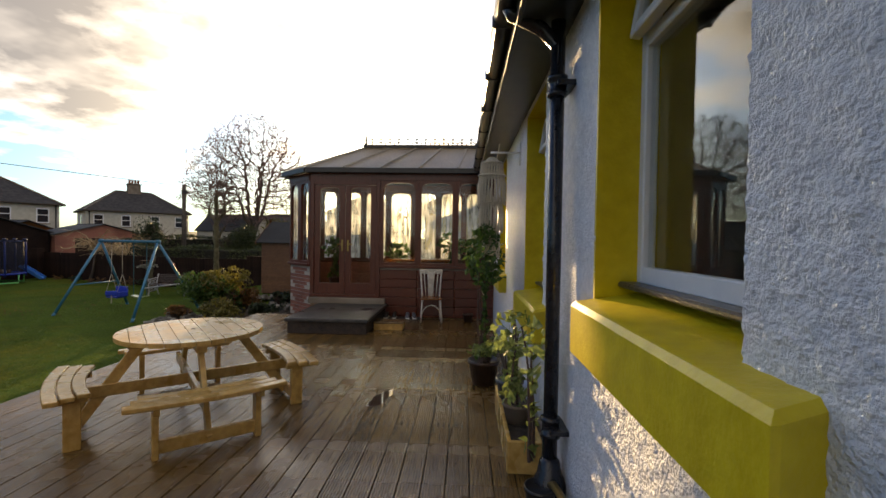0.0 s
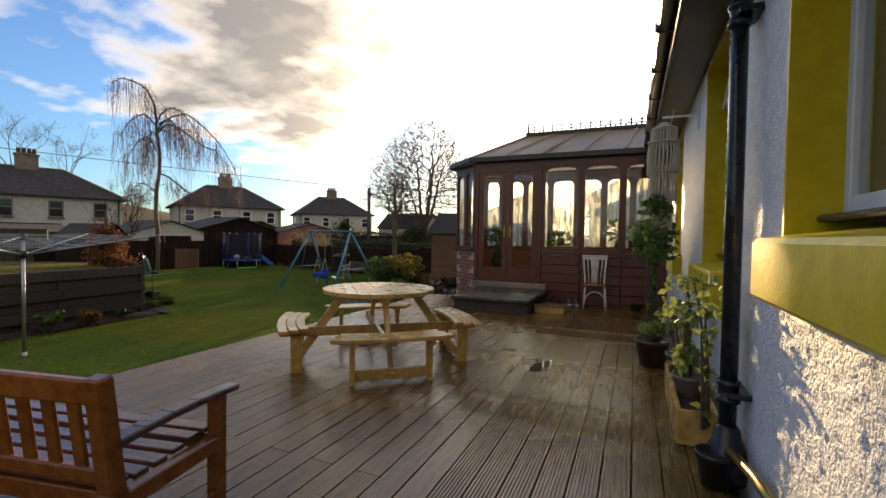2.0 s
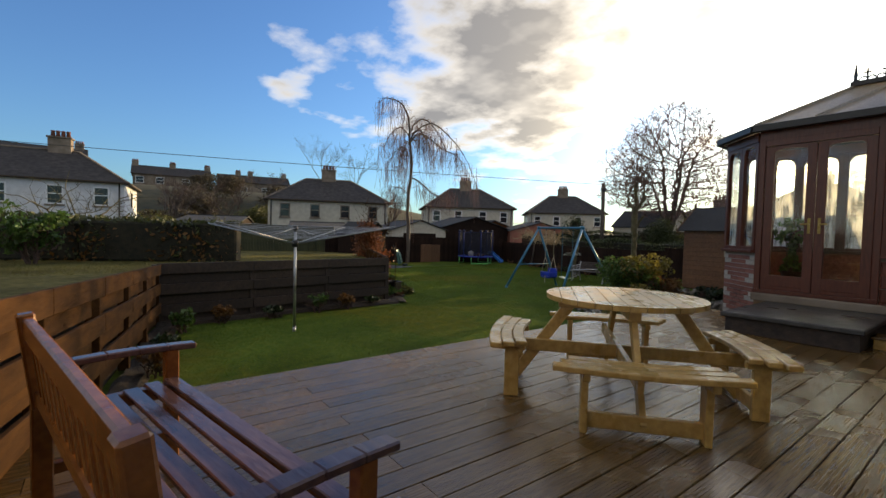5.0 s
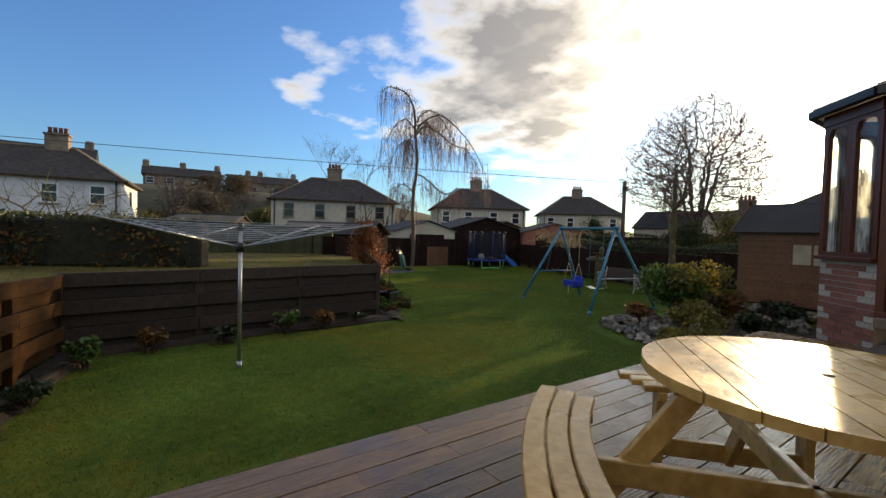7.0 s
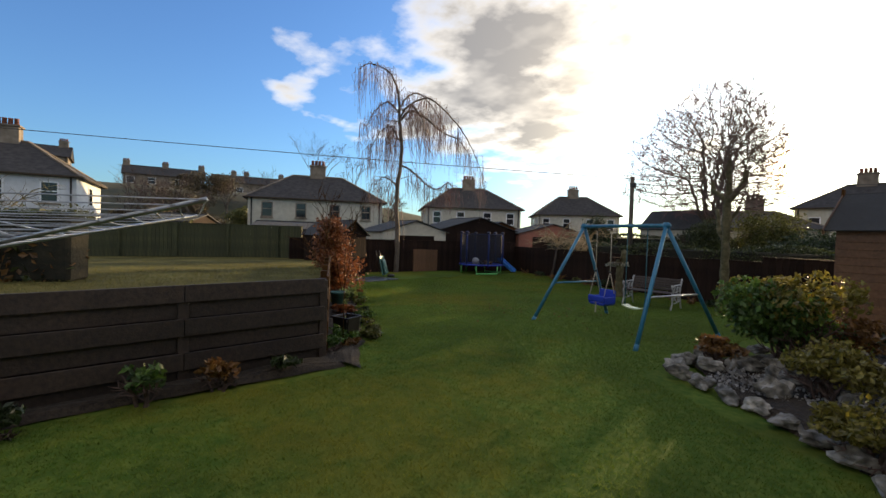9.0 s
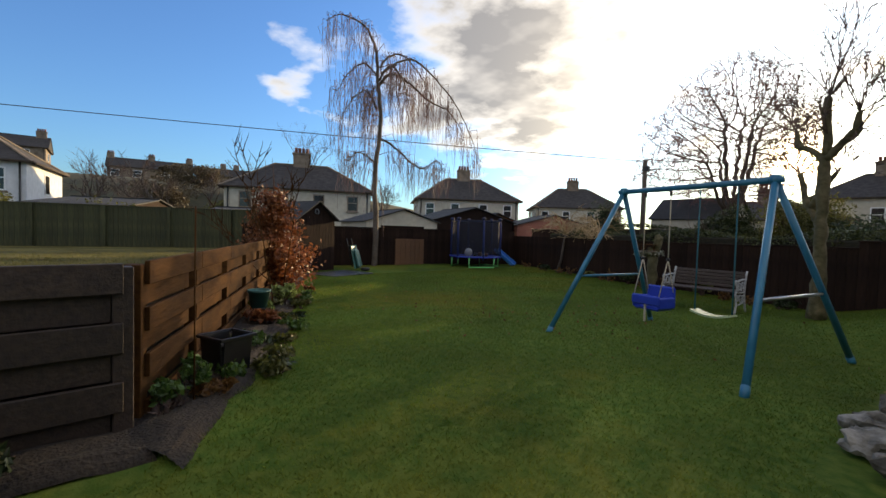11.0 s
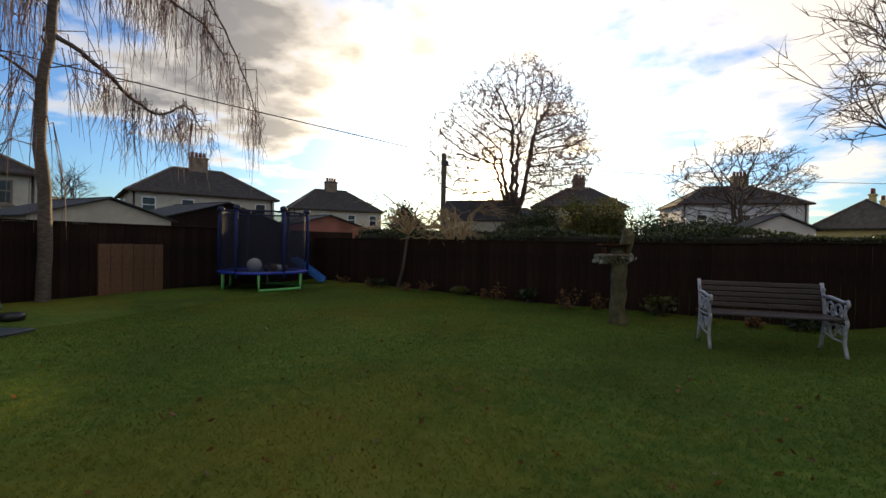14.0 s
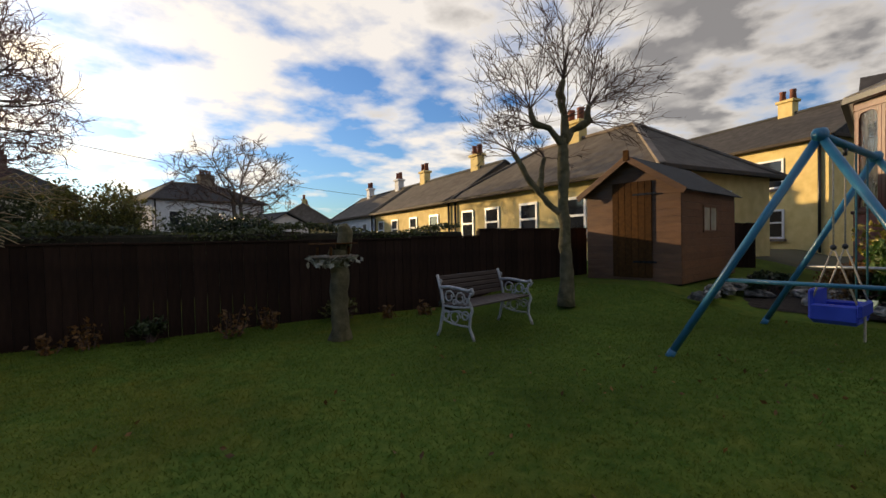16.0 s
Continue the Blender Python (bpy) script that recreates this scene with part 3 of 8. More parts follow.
def build_house_wall():
    """Roughcast wall in panels round the window openings, with a truly rough face where the camera is close."""
    y0, y1, z0, z1 = -3.0, 11.1, LAWN - 0.3, 3.0
    ys = sorted({y0, y1, -0.4, 5.2, *[w[k] for w in WINDOWS for k in (0, 1)]})
    zs = sorted({z0, z1, *[w[k] for w in WINDOWS for k in (2, 3)]})
    wall = thing("wall_house", label="white roughcast house wall with yellow window surrounds", category="house wall", kind="structure")
    v, f = [], []
    for a, b in zip(ys, ys[1:]):
        for c, d in zip(zs, zs[1:]):
            if any(w[0] <= a and b <= w[1] and w[2] <= c and d <= w[3] for w in WINDOWS):
                continue
            near = -0.4 <= a and b <= 5.2 and d > 0
            res = (0.013 if b <= 2.2 else 0.02) if near else 0.4
            ny, nz = max(1, int((b - a) / res)), max(1, int((d - c) / res))
            base = len(v)
            for j in range(nz + 1):
                for i in range(ny + 1):
                    y, z = a + (b - a) * i / ny, c + (d - c) * j / nz
                    x = WALL_X
                    if near:
                        q = Vector((0, y, z))
                        x += -0.009 * max(0.0, noise.noise(q * 26) + 0.25) - 0.006 * noise.noise(q * 60)
                    v.append((x, y, z))
            for j in range(nz):
                for i in range(ny):
                    k = base + j * (ny + 1) + i
                    f.append((k, k + ny + 1, k + ny + 2, k + 1))
    raw("outer_face", v, f, HARL, wall, "", True)
    bm = mesh()
    cuts_y = sorted({y0, y1, *[w[k] for w in WINDOWS for k in (0, 1)]})
    for a, b in zip(cuts_y, cuts_y[1:]):
        for c, d in zip(zs, zs[1:]):
            if not any(w[0] <= a and b <= w[1] and w[2] <= c and d <= w[3] for w in WINDOWS):
                box(bm, WALL_X + 0.02, WALL_X + 0.32, a, b, c, d)
    part("inner_face", bm, PLASTER, wall)
    for w in WINDOWS:
        a, b, c, d = w
        bm = mesh()
        box(bm, WALL_X - 0.006, WALL_X + 0.28, b - 0.002, b + 0.022, c, d)
        box(bm, WALL_X + 0.02, WALL_X + 0.28, a - 0.022, a + 0.002, c, d)
        box(bm, WALL_X + 0.0, WALL_X + 0.28, a, b, d - 0.002, d + 0.02)
        part("yellow_reveal", bm, YELLOW, wall)
        bm = mesh()
        box(bm, WALL_X - 0.115, WALL_X + 0.27, a - 0.16, b + 0.012, c - 0.25, c + 0.01, 0.018)
        for v in bm.verts:
            # the top falls outwards to shed the rain, and the plaster is uneven
            if v.co.z > c - 0.1:
                v.co.z += 0.03 * (v.co.x - WALL_X + 0.05) / 0.2
            if v.co.y < (a + b) / 2:
                v.co.y -= 0.12 * max(0.0, WALL_X - v.co.x) / 0.115
        part("yellow_sill", bm, YELLOW, wall)


def build_window(k, w):
    a, b, c, d = w
    win = thing("window_%d" % k, (WALL_X + 0.185, a, c + 0.095), 0, "white framed house window with an open top light" if k == 1 else "white framed house window", "window", kind="structure")
    wd, ht = b - a, d - c - 0.095
    split = ht * 0.775
    bm = mesh()
    for y0, y1, z0, z1 in ((0, 0.055, 0, ht), (wd - 0.055, wd, 0, ht), (0.055, wd - 0.055, 0, 0.075), (0.06, wd - 0.06, ht - 0.06, ht), (0.06, wd - 0.06, split - 0.03, split + 0.03)):
        box(bm, 0, 0.07, y0, y1, z0, z1, 0.006)
    part("window_frame", bm, UPVC, win)
    bm = mesh()
    for y0, y1, z0, z1 in ((0.04, 0.09, split, ht - 0.03), (wd - 0.09, wd - 0.04, split, ht - 0.03), (0.09, wd - 0.09, split, split + 0.05), (0.09, wd - 0.09, ht - 0.08, ht - 0.03)):
        box(bm, -0.03, 0.02, y0, y1, z0, z1, 0.006, pose(0, 0, ht - 0.03, 0, 9, 0) @ pose(0, 0, -(ht - 0.03)))
    part("top_light", bm, UPVC, win)
    bm = mesh()
    box(bm, 0.025, 0.035, 0.05, wd - 0.05, 0.06, split - 0.02)
    p = part("pane", bm, GLASS, win)
    p.visible_shadow = False
    bm = mesh()
    box(bm, -0.008, 0.002, 0.08, wd - 0.08, split + 0.04, ht - 0.07, 0, pose(0, 0, ht - 0.03, 0, 9, 0) @ pose(0, 0, -(ht - 0.03)))
    p = part("pane", bm, GLASS, win)
    p.visible_shadow = False
    bm = mesh()
    box(bm, -0.085, 0.005, 0.0, wd, -0.022, 0.004, 0.008)
    part("window_sill", bm, SLATE_SILL, win, "dark inner sill strip")


def build_house_rest():
    room = thing("wall_rooms", label="plain plastered rooms behind the house wall", category="interior wall", kind="structure")
    bm = mesh()
    box(bm, 4.4, 4.5, -3, 11.1, LAWN, 2.9)
    for y in (-3.1, 2.6, 5.6, 11.0):
        box(bm, WALL_X + 0.33, 4.4, y, y + 0.1, LAWN, 2.9)
    part("partition", bm, PLASTER, room)
    bm = mesh()
    box(bm, WALL_X + 0.33, 4.4, -3, 11.1, 0.25, 0.3)
    part("room_floor", bm, INNER_FLOOR, room)
    bm = mesh()
    box(bm, WALL_X + 0.02, 4.5, -3, 11.1, 2.9, 3.0)
    tagged(part("ceiling", bm, PLASTER), "plain ceiling of the rooms", "ceiling", kind="structure")
    roof = thing("roof_house", label="dark slate house roof with a timber eave", category="roof", kind="structure")
    bm = mesh()
    m = pose(0.22, 0, 3.0, 0, -32, 0)
    box(bm, 0, 3.6, -3.2, 11.2, 0.0, 0.05, 0, m)
    part("slates", bm, ROOF, roof)
    bm = mesh()
    box(bm, 0.28, 0.31, -3.2, 11.2, 2.84, 3.0, 0.004)
    box(bm, 0.31, WALL_X + 0.02, -3.2, 11.2, 2.86, 2.885)
    part("fascia", bm, BLACK_PLASTIC, roof)
    for k in range(26):
        bm = mesh()
        box(bm, 0.32, WALL_X, -2.9 + k * 0.55, -2.84 + k * 0.55, 2.88, 2.96)
        part("rafter", bm, DECK_UNDER, roof)
    gut = thing("gutter", label="black half-round gutter on brackets along the eave", category="gutter", kind="structure")
    v, f = [], []
    n = 9
    for y in (-3.2, 8.6):
        for k in range(n):
            a = math.pi * (1 + k / (n - 1))
            v.append((0.225 + 0.06 * math.cos(a), y, 2.985 + 0.06 * math.sin(a)))
    f = [(k, k + 1, n + k + 1, n + k) for k in range(n - 1)]
    g = raw("trough", v, f, BLACK_PLASTIC, gut, "", True)
    so = g.modifiers.new("thick", "SOLIDIFY")
    so.thickness = 0.004
    for k in range(13):
        bm = mesh()
        y = -2.6 + k * 0.9
        box(bm, 0.155, 0.29, y, y + 0.03, 2.915, 3.0, 0.01)
        part("bracket", bm, BLACK_PLASTIC, gut)


build_house_wall()
for k, w in enumerate(WINDOWS):
    build_window(k + 1, w)
build_house_rest()


def build_downpipe():
    dp = thing("downpipe", (0.53, 2.62, 0), 0, "black cast-iron downpipe fixed to the house wall", "downpipe", kind="structure")
    pipe("shaft", [(0, 0, 0.1), (0, 0, 2.95)], 0.042, BLACK_IRON, dp, 14)
    for z in (0.42, 2.42):
        lathe("collar", [(0.042, z), (0.058, z + 0.005), (0.058, z + 0.03), (0.05, z + 0.035), (0.05, z + 0.09), (0.06, z + 0.1), (0.06, z + 0.12), (0.042, z + 0.125)], BLACK_IRON, dp, 16)
        bm = mesh()
        box(bm, -0.02, 0.1, -0.10, 0.10, z + 0.045, z + 0.075, 0.004)
        part("wall_strap", bm, BLACK_IRON, dp)
    pipe("swan_neck", [(0, 0, 2.6), (0, 0, 2.72), (-0.1, 0.0, 2.82), (-0.27, 0.0, 2.9), (-0.3, 0, 2.96)], 0.042, BLACK_IRON, dp, 12)
    lathe("gully_pot", [(0.10, 0.0), (0.11, 0.05), (0.10, 0.16), (0.075, 0.2), (0.06, 0.28), (0.045, 0.3)], BLACK_IRON, dp, 16)
    pipe("waste_pipe", [(0.03, -0.9, 0.30), (0.02, -0.5, 0.26), (0.0, -0.12, 0.20), (-0.02, 0.0, 0.12)], 0.022, BRASS, dp, 10, "dull brassy waste pipe")


build_downpipe()


# ---- conservatory ----
CY, CFLOOR, CSILL, CEAVE = 9.0, 0.40, 1.04, 2.92    # front, floor, sill and eave levels
C_A, C_B = (-3.17, CY), (-3.85, CY + 0.66)
C_RIDGE_Y, C_RIDGE_Z = CY + 1.03, 3.64


def arch_light(parent, p, q, z0, z1, arch=0.16, stile=0.07, deep=0.07, pane_m=None):
    """One glazed light between p and q (plan points): stiles, rails and an arched head, with its pane."""
    p, q = Vector((*p, 0)), Vector((*q, 0))
    w = (q - p).length
    m = Matrix.Translation(p) @ Matrix.Rotation(math.atan2(q.y - p.y, q.x - p.x), 4, "Z")
    bm = mesh()
    h = deep / 2
    box(bm, 0, stile, -h, h, z0, z1, 0.005, m)
    box(bm, w - stile, w, -h, h, z0, z1, 0.005, m)
    box(bm, stile, w - stile, -h, h, z0, z0 + 0.06, 0.005, m)
    n = 10
    a, b = stile, w - stile
    for k in range(n):
        s0, s1 = k / n, (k + 1) / n
        zs = [z1 - arch + (arch - 0.05) * (1 - (2 * s - 1) ** 4) ** 0.5 if abs(2 * s - 1) < 1 else z1 - arch for s in (s0, s1)]
        x0, x1 = a + (b - a) * s0, a + (b - a) * s1
        vs = [bm.verts.new(m @ Vector(c)) for c in ((x0, -h, zs[0]), (x1, -h, zs[1]), (x1, -h, z1), (x0, -h, z1), (x0, h, zs[0]), (x1, h, zs[1]), (x1, h, z1), (x0, h, z1))]
        for fc in ((0, 1, 2, 3), (5, 4, 7, 6), (4, 5, 1, 0), (3, 2, 6, 7)):
            bm.faces.new([vs[i] for i in fc])
    fr = part("window_frame", bm, MAHOGANY, parent)
    bm = mesh()
    box(bm, stile * 0.8, w - stile * 0.8, -0.006, 0.006, z0 + 0.04, z1 - 0.03, 0, m)
    g = part("pane", bm, pane_m or GLASS, fr)
    g.visible_shadow = pane_m is not None
    return fr


def brick_wall(parent, p, q, z0, z1, thick=0.1, quoins=True):
    """A low brick wall from p to q with each brick proud of the mortar, and pale quoins at both ends."""
    p, q = Vector((*p, 0)), Vector((*q, 0))
    w = (q - p).length
    rot = math.atan2(q.y - p.y, q.x - p.x)
    m = Matrix.Translation(p) @ Matrix.Rotation(rot, 4, "Z")
    bm = mesh()
    box(bm, 0, w, 0.0, thick, z0, z1, 0, m)
    part("mortar_core", bm, MORTAR, parent)
    bl, bh = 0.215, 0.065
    mesh_full = {}
    row = 0
    z = z0 + 0.005
    while z + bh < z1:
        x = -(bl + 0.01) / 2 * (row % 2)
        while x < w:
            a, b = max(0.002, x), min(w - 0.002, x + bl)
            if b - a > 0.03:
                end = quoins and (a < 0.06 or b > w - 0.06) and row % 4 < 2
                key = (round(b - a, 3), end)
                if key not in mesh_full:
                    bb = mesh()
                    box(bb, 0, b - a, -0.006, thick * 0.5, 0, bh, 0.004)
                    me = bpy.data.meshes.new("brick")
                    bb.to_mesh(me)
                    bb.free()
                    me.materials.append(QUOIN if end else BRICK)
                    mesh_full[key] = me
                ob = new("brick", mesh_full[key])
                ob.parent = parent
                ob.matrix_basis = m @ Matrix.Translation((a, 0, z))
            x += bl + 0.01
        z += bh + 0.01
        row += 1


def build_conservatory():
    con = thing("conservatory", label="red-brown timber conservatory with arched lights on brick walls", category="conservatory")
    east = WALL_X
    back = C_RIDGE_Y * 2 - CY
    C_D, C_E = (C_B[0], back - 0.66), (C_A[0], back)
    bm = mesh()
    for ring in ([(east, CY), C_A, C_B, C_D, C_E, (east, back)],):
        top = [bm.verts.new((x, y, CFLOOR)) for x, y in ring]
        low = [bm.verts.new((x, y, LAWN - 0.1)) for x, y in ring]
        bm.faces.new(top)
        for k in range(len(ring)):
            j = (k + 1) % len(ring)
            bm.faces.new((top[k], low[k], low[j], top[j]))
    bmesh.ops.recalc_face_normals(bm, faces=bm.faces)
    part("floor_slab", bm, INNER_FLOOR, con, "tiled inner floor")
    brick_wall(con, C_B, C_A, LAWN, CSILL - 0.04)
    brick_wall(con, C_D, C_B, LAWN, CSILL - 0.04)
    brick_wall(con, (-1.72, CY), (east, CY), -0.02, CSILL - 0.04, quoins=False)
    for p, q in ((C_B, C_A), (C_D, C_B), (C_E, C_D), ((-1.72, CY), (east, CY)), ((east, back), C_E)):
        bm = mesh()
        beam(bm, (*p, CSILL - 0.02), (*q, CSILL - 0.02), 0.17, 0.05)
        part("sill", bm, MAHOGANY, con)
    bm = mesh()
    for p, q in (((east, CY), C_A), (C_A, C_B), (C_B, C_D), (C_D, C_E), (C_E, (east, back))):
        beam(bm, (*p, CEAVE - 0.07), (*q, CEAVE - 0.07), 0.10, 0.15)
    part("eave_beam", bm, MAHOGANY, con)
    bm = mesh()
    g = 0.16
    ring = [(east, CY - g), (C_A[0] - 0.06, CY - g), (C_B[0] - g, C_B[1] - 0.06), (C_D[0] - g, C_D[1] + 0.06), (C_E[0] - 0.06, back + g), (east, back + g)]
    for p, q in zip(ring, ring[1:]):
        beam(bm, (*p, CEAVE + 0.04), (*q, CEAVE + 0.04), 0.10, 0.10)
    part("gutter", bm, BLACK_PLASTIC, con, "dark brown plastic gutter")
    # roof sheets, glazing bars and ridge
    r0, r1 = Vector((-2.27, C_RIDGE_Y, C_RIDGE_Z)), Vector((east, C_RIDGE_Y, C_RIDGE_Z))
    e = [Vector((x, y, CEAVE + 0.08)) for x, y in ring]
    bars = []

    def sheet(a, b, c, d=None):
        bm = mesh()
        vs = [bm.verts.new(p) for p in ((a, b, c) if d is None else (a, b, c, d))]
        bm.faces.new(vs)
        s = part("roof_sheet", bm, POLYCARB, con)
        so = s.modifiers.new("thick", "SOLIDIFY")
        so.thickness = 0.025

    sheet(e[1], e[2], r0)
    sheet(e[2], e[3], r0)
    sheet(e[3], e[4], r0)
    xs = [-2.27 + k * (east + 2.27) / 5 for k in range(6)]
    lows = [e[1].x + k * (east - e[1].x) / 5 for k in range(6)]
    for k in range(5):
        sheet(Vector((lows[k], CY - g, e[0].z)), Vector((lows[k + 1], CY - g, e[0].z)), Vector((xs[k + 1], C_RIDGE_Y, C_RIDGE_Z)), Vector((xs[k], C_RIDGE_Y, C_RIDGE_Z)))
        sheet(Vector((lows[k], back + g, e[0].z)), Vector((lows[k + 1], back + g, e[0].z)), Vector((xs[k + 1], C_RIDGE_Y, C_RIDGE_Z)), Vector((xs[k], C_RIDGE_Y, C_RIDGE_Z)))
    up = Vector((0, 0, 0.03))
    for k in range(6):
        bars.append((Vector((lows[k], CY - g, e[0].z)), Vector((xs[k], C_RIDGE_Y, C_RIDGE_Z))))
    for p in (e[2], e[3], e[4], (e[2] + e[3]) / 2):
        bars.append((p, r0))
    for p, q in bars:
        bm = mesh()
        beam(bm, p + up, q + up, 0.045, 0.03)
        part("glazing_bar", bm, POLYCARB, con)
    bm = mesh()
    beam(bm, r0 + Vector((-0.05, 0, 0.05)), r1 + Vector((0, 0, 0.05)), 0.12, 0.07)
    part("ridge_cap", bm, BLACK_PLASTIC, con)
    # cresting: crosses joined by small scrolls, and a finial
    lathe("finial", [(0.03, 0), (0.035, 0.05), (0.018, 0.08), (0.03, 0.12), (0.022, 0.17), (0.006, 0.3)], BLACK_IRON, con, 10, (r0.x, r0.y, r0.z + 0.06))
    for k in range(14):
        x = r0.x + 0.14 + k * 0.205
        v, f = [], []
        z = r0.z + 0.08
        tube(v, f, [Vector((x, r0.y, z)), Vector((x, r0.y, z + 0.19))], [0.015, 0.012], 5)
        tube(v, f, [Vector((x - 0.045, r0.y, z + 0.13)), Vector((x + 0.045, r0.y, z + 0.13))], [0.013, 0.013], 5)
        for s in (-1, 1):
            tube(v, f, [Vector((x + s * (0.05 + 0.05 * math.cos(a)), r0.y, z + 0.015 + 0.055 * math.sin(a))) for a in np.linspace(math.pi, 0.1, 7)], [0.012] * 7, 5)
        raw("cresting", v, f, BLACK_IRON, con)
    # lights
    arch_light(con, C_B, ((C_A[0] + C_B[0]) / 2, (C_A[1] + C_B[1]) / 2), CSILL, CEAVE - 0.14)
    arch_light(con, ((C_A[0] + C_B[0]) / 2, (C_A[1] + C_B[1]) / 2), C_A, CSILL, CEAVE - 0.14)
    arch_light(con, C_D, C_B, CSILL, CEAVE - 0.14, pane_m=MISTED)
    xs = [-1.72, -0.94, -0.18, east]
    for a, b in zip(xs, xs[1:]):
        arch_light(con, (a, CY), (b, CY), CSILL, CEAVE - 0.14, stile=0.065)
    n = 6
    for k in range(n):
        a, b = C_E[0] + k * (east - C_E[0]) / n, C_E[0] + (k + 1) * (east - C_E[0]) / n
        fr = arch_light(con, (a, back), (b, back), CSILL, CEAVE - 0.14, pane_m=MISTED)
        if k in (2, 4):
            fr.children[0].visible_shadow = False
    arch_light(con, C_D, ((C_E[0] + C_D[0]) / 2, (C_E[1] + C_D[1]) / 2), CSILL, CEAVE - 0.14, pane_m=MISTED)
    arch_light(con, ((C_E[0] + C_D[0]) / 2, (C_E[1] + C_D[1]) / 2), C_E, CSILL, CEAVE - 0.14, pane_m=MISTED)
    bm = mesh()
    for p, q in ((C_E, C_D), ((east, back), C_E)):
        beam(bm, (*p, (CSILL + LAWN) / 2 - 0.02), (*q, (CSILL + LAWN) / 2 - 0.02), 0.1, CSILL - LAWN - 0.05)
    part("far_wall", bm, BRICK, con)
    # double doors with their frame
    bm = mesh()
    z1 = CEAVE - 0.14
    box(bm, -3.17, -3.09, CY - 0.05, CY + 0.05, CFLOOR, z1, 0.005)
    box(bm, -1.80, -1.72, CY - 0.05, CY + 0.05, CFLOOR, z1, 0.005)
    box(bm, -3.09, -1.80, CY - 0.05, CY + 0.05, z1 - 0.10, z1, 0.005)
    box(bm, -3.17, -1.72, CY - 0.07, CY + 0.05, CFLOOR - 0.03, CFLOOR + 0.03, 0.005)
    part("door_frame", bm, MAHOGANY, con)
    for a, b, h in ((-3.09, -2.445, 1), (-2.445, -1.80, 0)):
        door = arch_light(con, (a + 0.004, CY), (b - 0.004, CY), CFLOOR + 0.03, z1 - 0.105, arch=0.10, stile=0.115, deep=0.055)
        door.name = "door"
        bm = mesh()
        box(bm, a + 0.11, b - 0.11, CY - 0.027, CY + 0.027, CFLOOR + 0.09, CFLOOR + 0.26, 0.004)
        part("bottom_rail", bm, MAHOGANY, door)
        x = b - 0.06 if h else a + 0.06
        bm = mesh()
        box(bm, x - 0.018, x + 0.018, CY - 0.038, CY - 0.027, 1.32, 1.55, 0.003)
        beam(bm, (x, CY - 0.06, 1.46), (x + (-0.1 if h else 0.1), CY - 0.06, 1.46), 0.02, 0.02)
        box(bm, x - 0.01, x + 0.01, CY - 0.065, CY - 0.03, 1.45, 1.47)
        part("handle", bm, BRASS, door)
    # timber panelling under the lights beside the doors
    for x0, x1 in ((-1.70, -0.95), (-0.93, -0.19), (-0.17, east - 0.02)):
        for k in range(5):
            bm = mesh()
            z = 0.03 + k * 0.185
            box(bm, x0, x1, CY - 0.045, CY - 0.008, z, z + 0.175, 0.01)
            part("panel_board", bm, MAHOGANY, con)


build_conservatory()


def build_conservatory_steps():
    st = thing("stone_step", (-2.2, 8.0, 0), 0, "dark wet stone slab step before the conservatory doors", "step")
    bm = mesh()
    box(bm, -0.74, 0.66, -0.92, 0.95, 0.20, 0.26, 0.012)
    part("slab", bm, STONE, st)
    bm = mesh()
    box(bm, -0.70, 0.62, -0.86, 0.95, 0.0, 0.20, 0.006)
    part("base", bm, mat("dark_brick_base", (0.03, 0.022, 0.018), (0.06, 0.04, 0.03), scale=12, rough=0.7, bump=0.5), st)
    bm = mesh()
    box(bm, -0.95, 0.62, 0.78, 0.92, 0.26, 0.37, 0.01)
    part("threshold", bm, SANDSTONE, st, "pale stone threshold")
    bs = thing("box_step", (-1.28, 7.72, 0), 0, "small pale timber box step beside the stone slab", "step")
    bm = mesh()
    box(bm, -0.26, 0.24, -0.16, 0.18, 0.0, 0.115, 0.005)
    part("body", bm, PINE, bs)
    bm = mesh()
    box(bm, -0.28, 0.26, -0.18, 0.18, 0.115, 0.14, 0.005)
    part("tread", bm, DECK, bs)


build_conservatory_steps()
build_deck()


# ---- fences ----
def woven_fence(name, a, b, z0, z1, material, label, rows=5, bay=1.15, thick=0.03, face=1, rise=0.0, hole=0.19):
    """Posts with wide boards fixed by turns before and behind them, so that gaps show between."""
    a, b = Vector((*a, 0)), Vector((*b, 0))
    d = b - a
    ln = d.length
    fence = thing(name, (a.x, a.y, 0), math.degrees(math.atan2(d.y, d.x)), label, "fence", kind="structure")
    n = max(1, round(ln / bay))
    pitch = (z1 - z0) / rows

    def slope(bm):
        for v in bm.verts:
            v.co.z += rise * (v.co.x / ln)
        return bm

    for k in range(n + 1):
        bm = mesh()
        x = ln * k / n
        box(bm, x - 0.05, x + 0.05, -0.05, 0.05, z0 - 0.15, z1 - 0.02, 0.005)
        part("post", slope(bm), material, fence)
    for r in range(rows):
        for k in range(0, n):
            zc = z0 + (r + 0.5) * pitch
            bm = mesh()
            front = (rows - 1 - r) % 2 == 0
            off = (0.05 + thick / 2 if front else 0.012) * face
            h = pitch * (1.02 if front else 0.96)
            lead, tail = (0.003, 0.003) if front else (0.052, hole)
            box(bm, ln * k / n + lead, ln * (k + 1) / n - tail, off - thick / 2, off + thick / 2, zc - h / 2, zc + h / 2, 0.004)
            part("board", slope(bm), material, fence)
    return fence


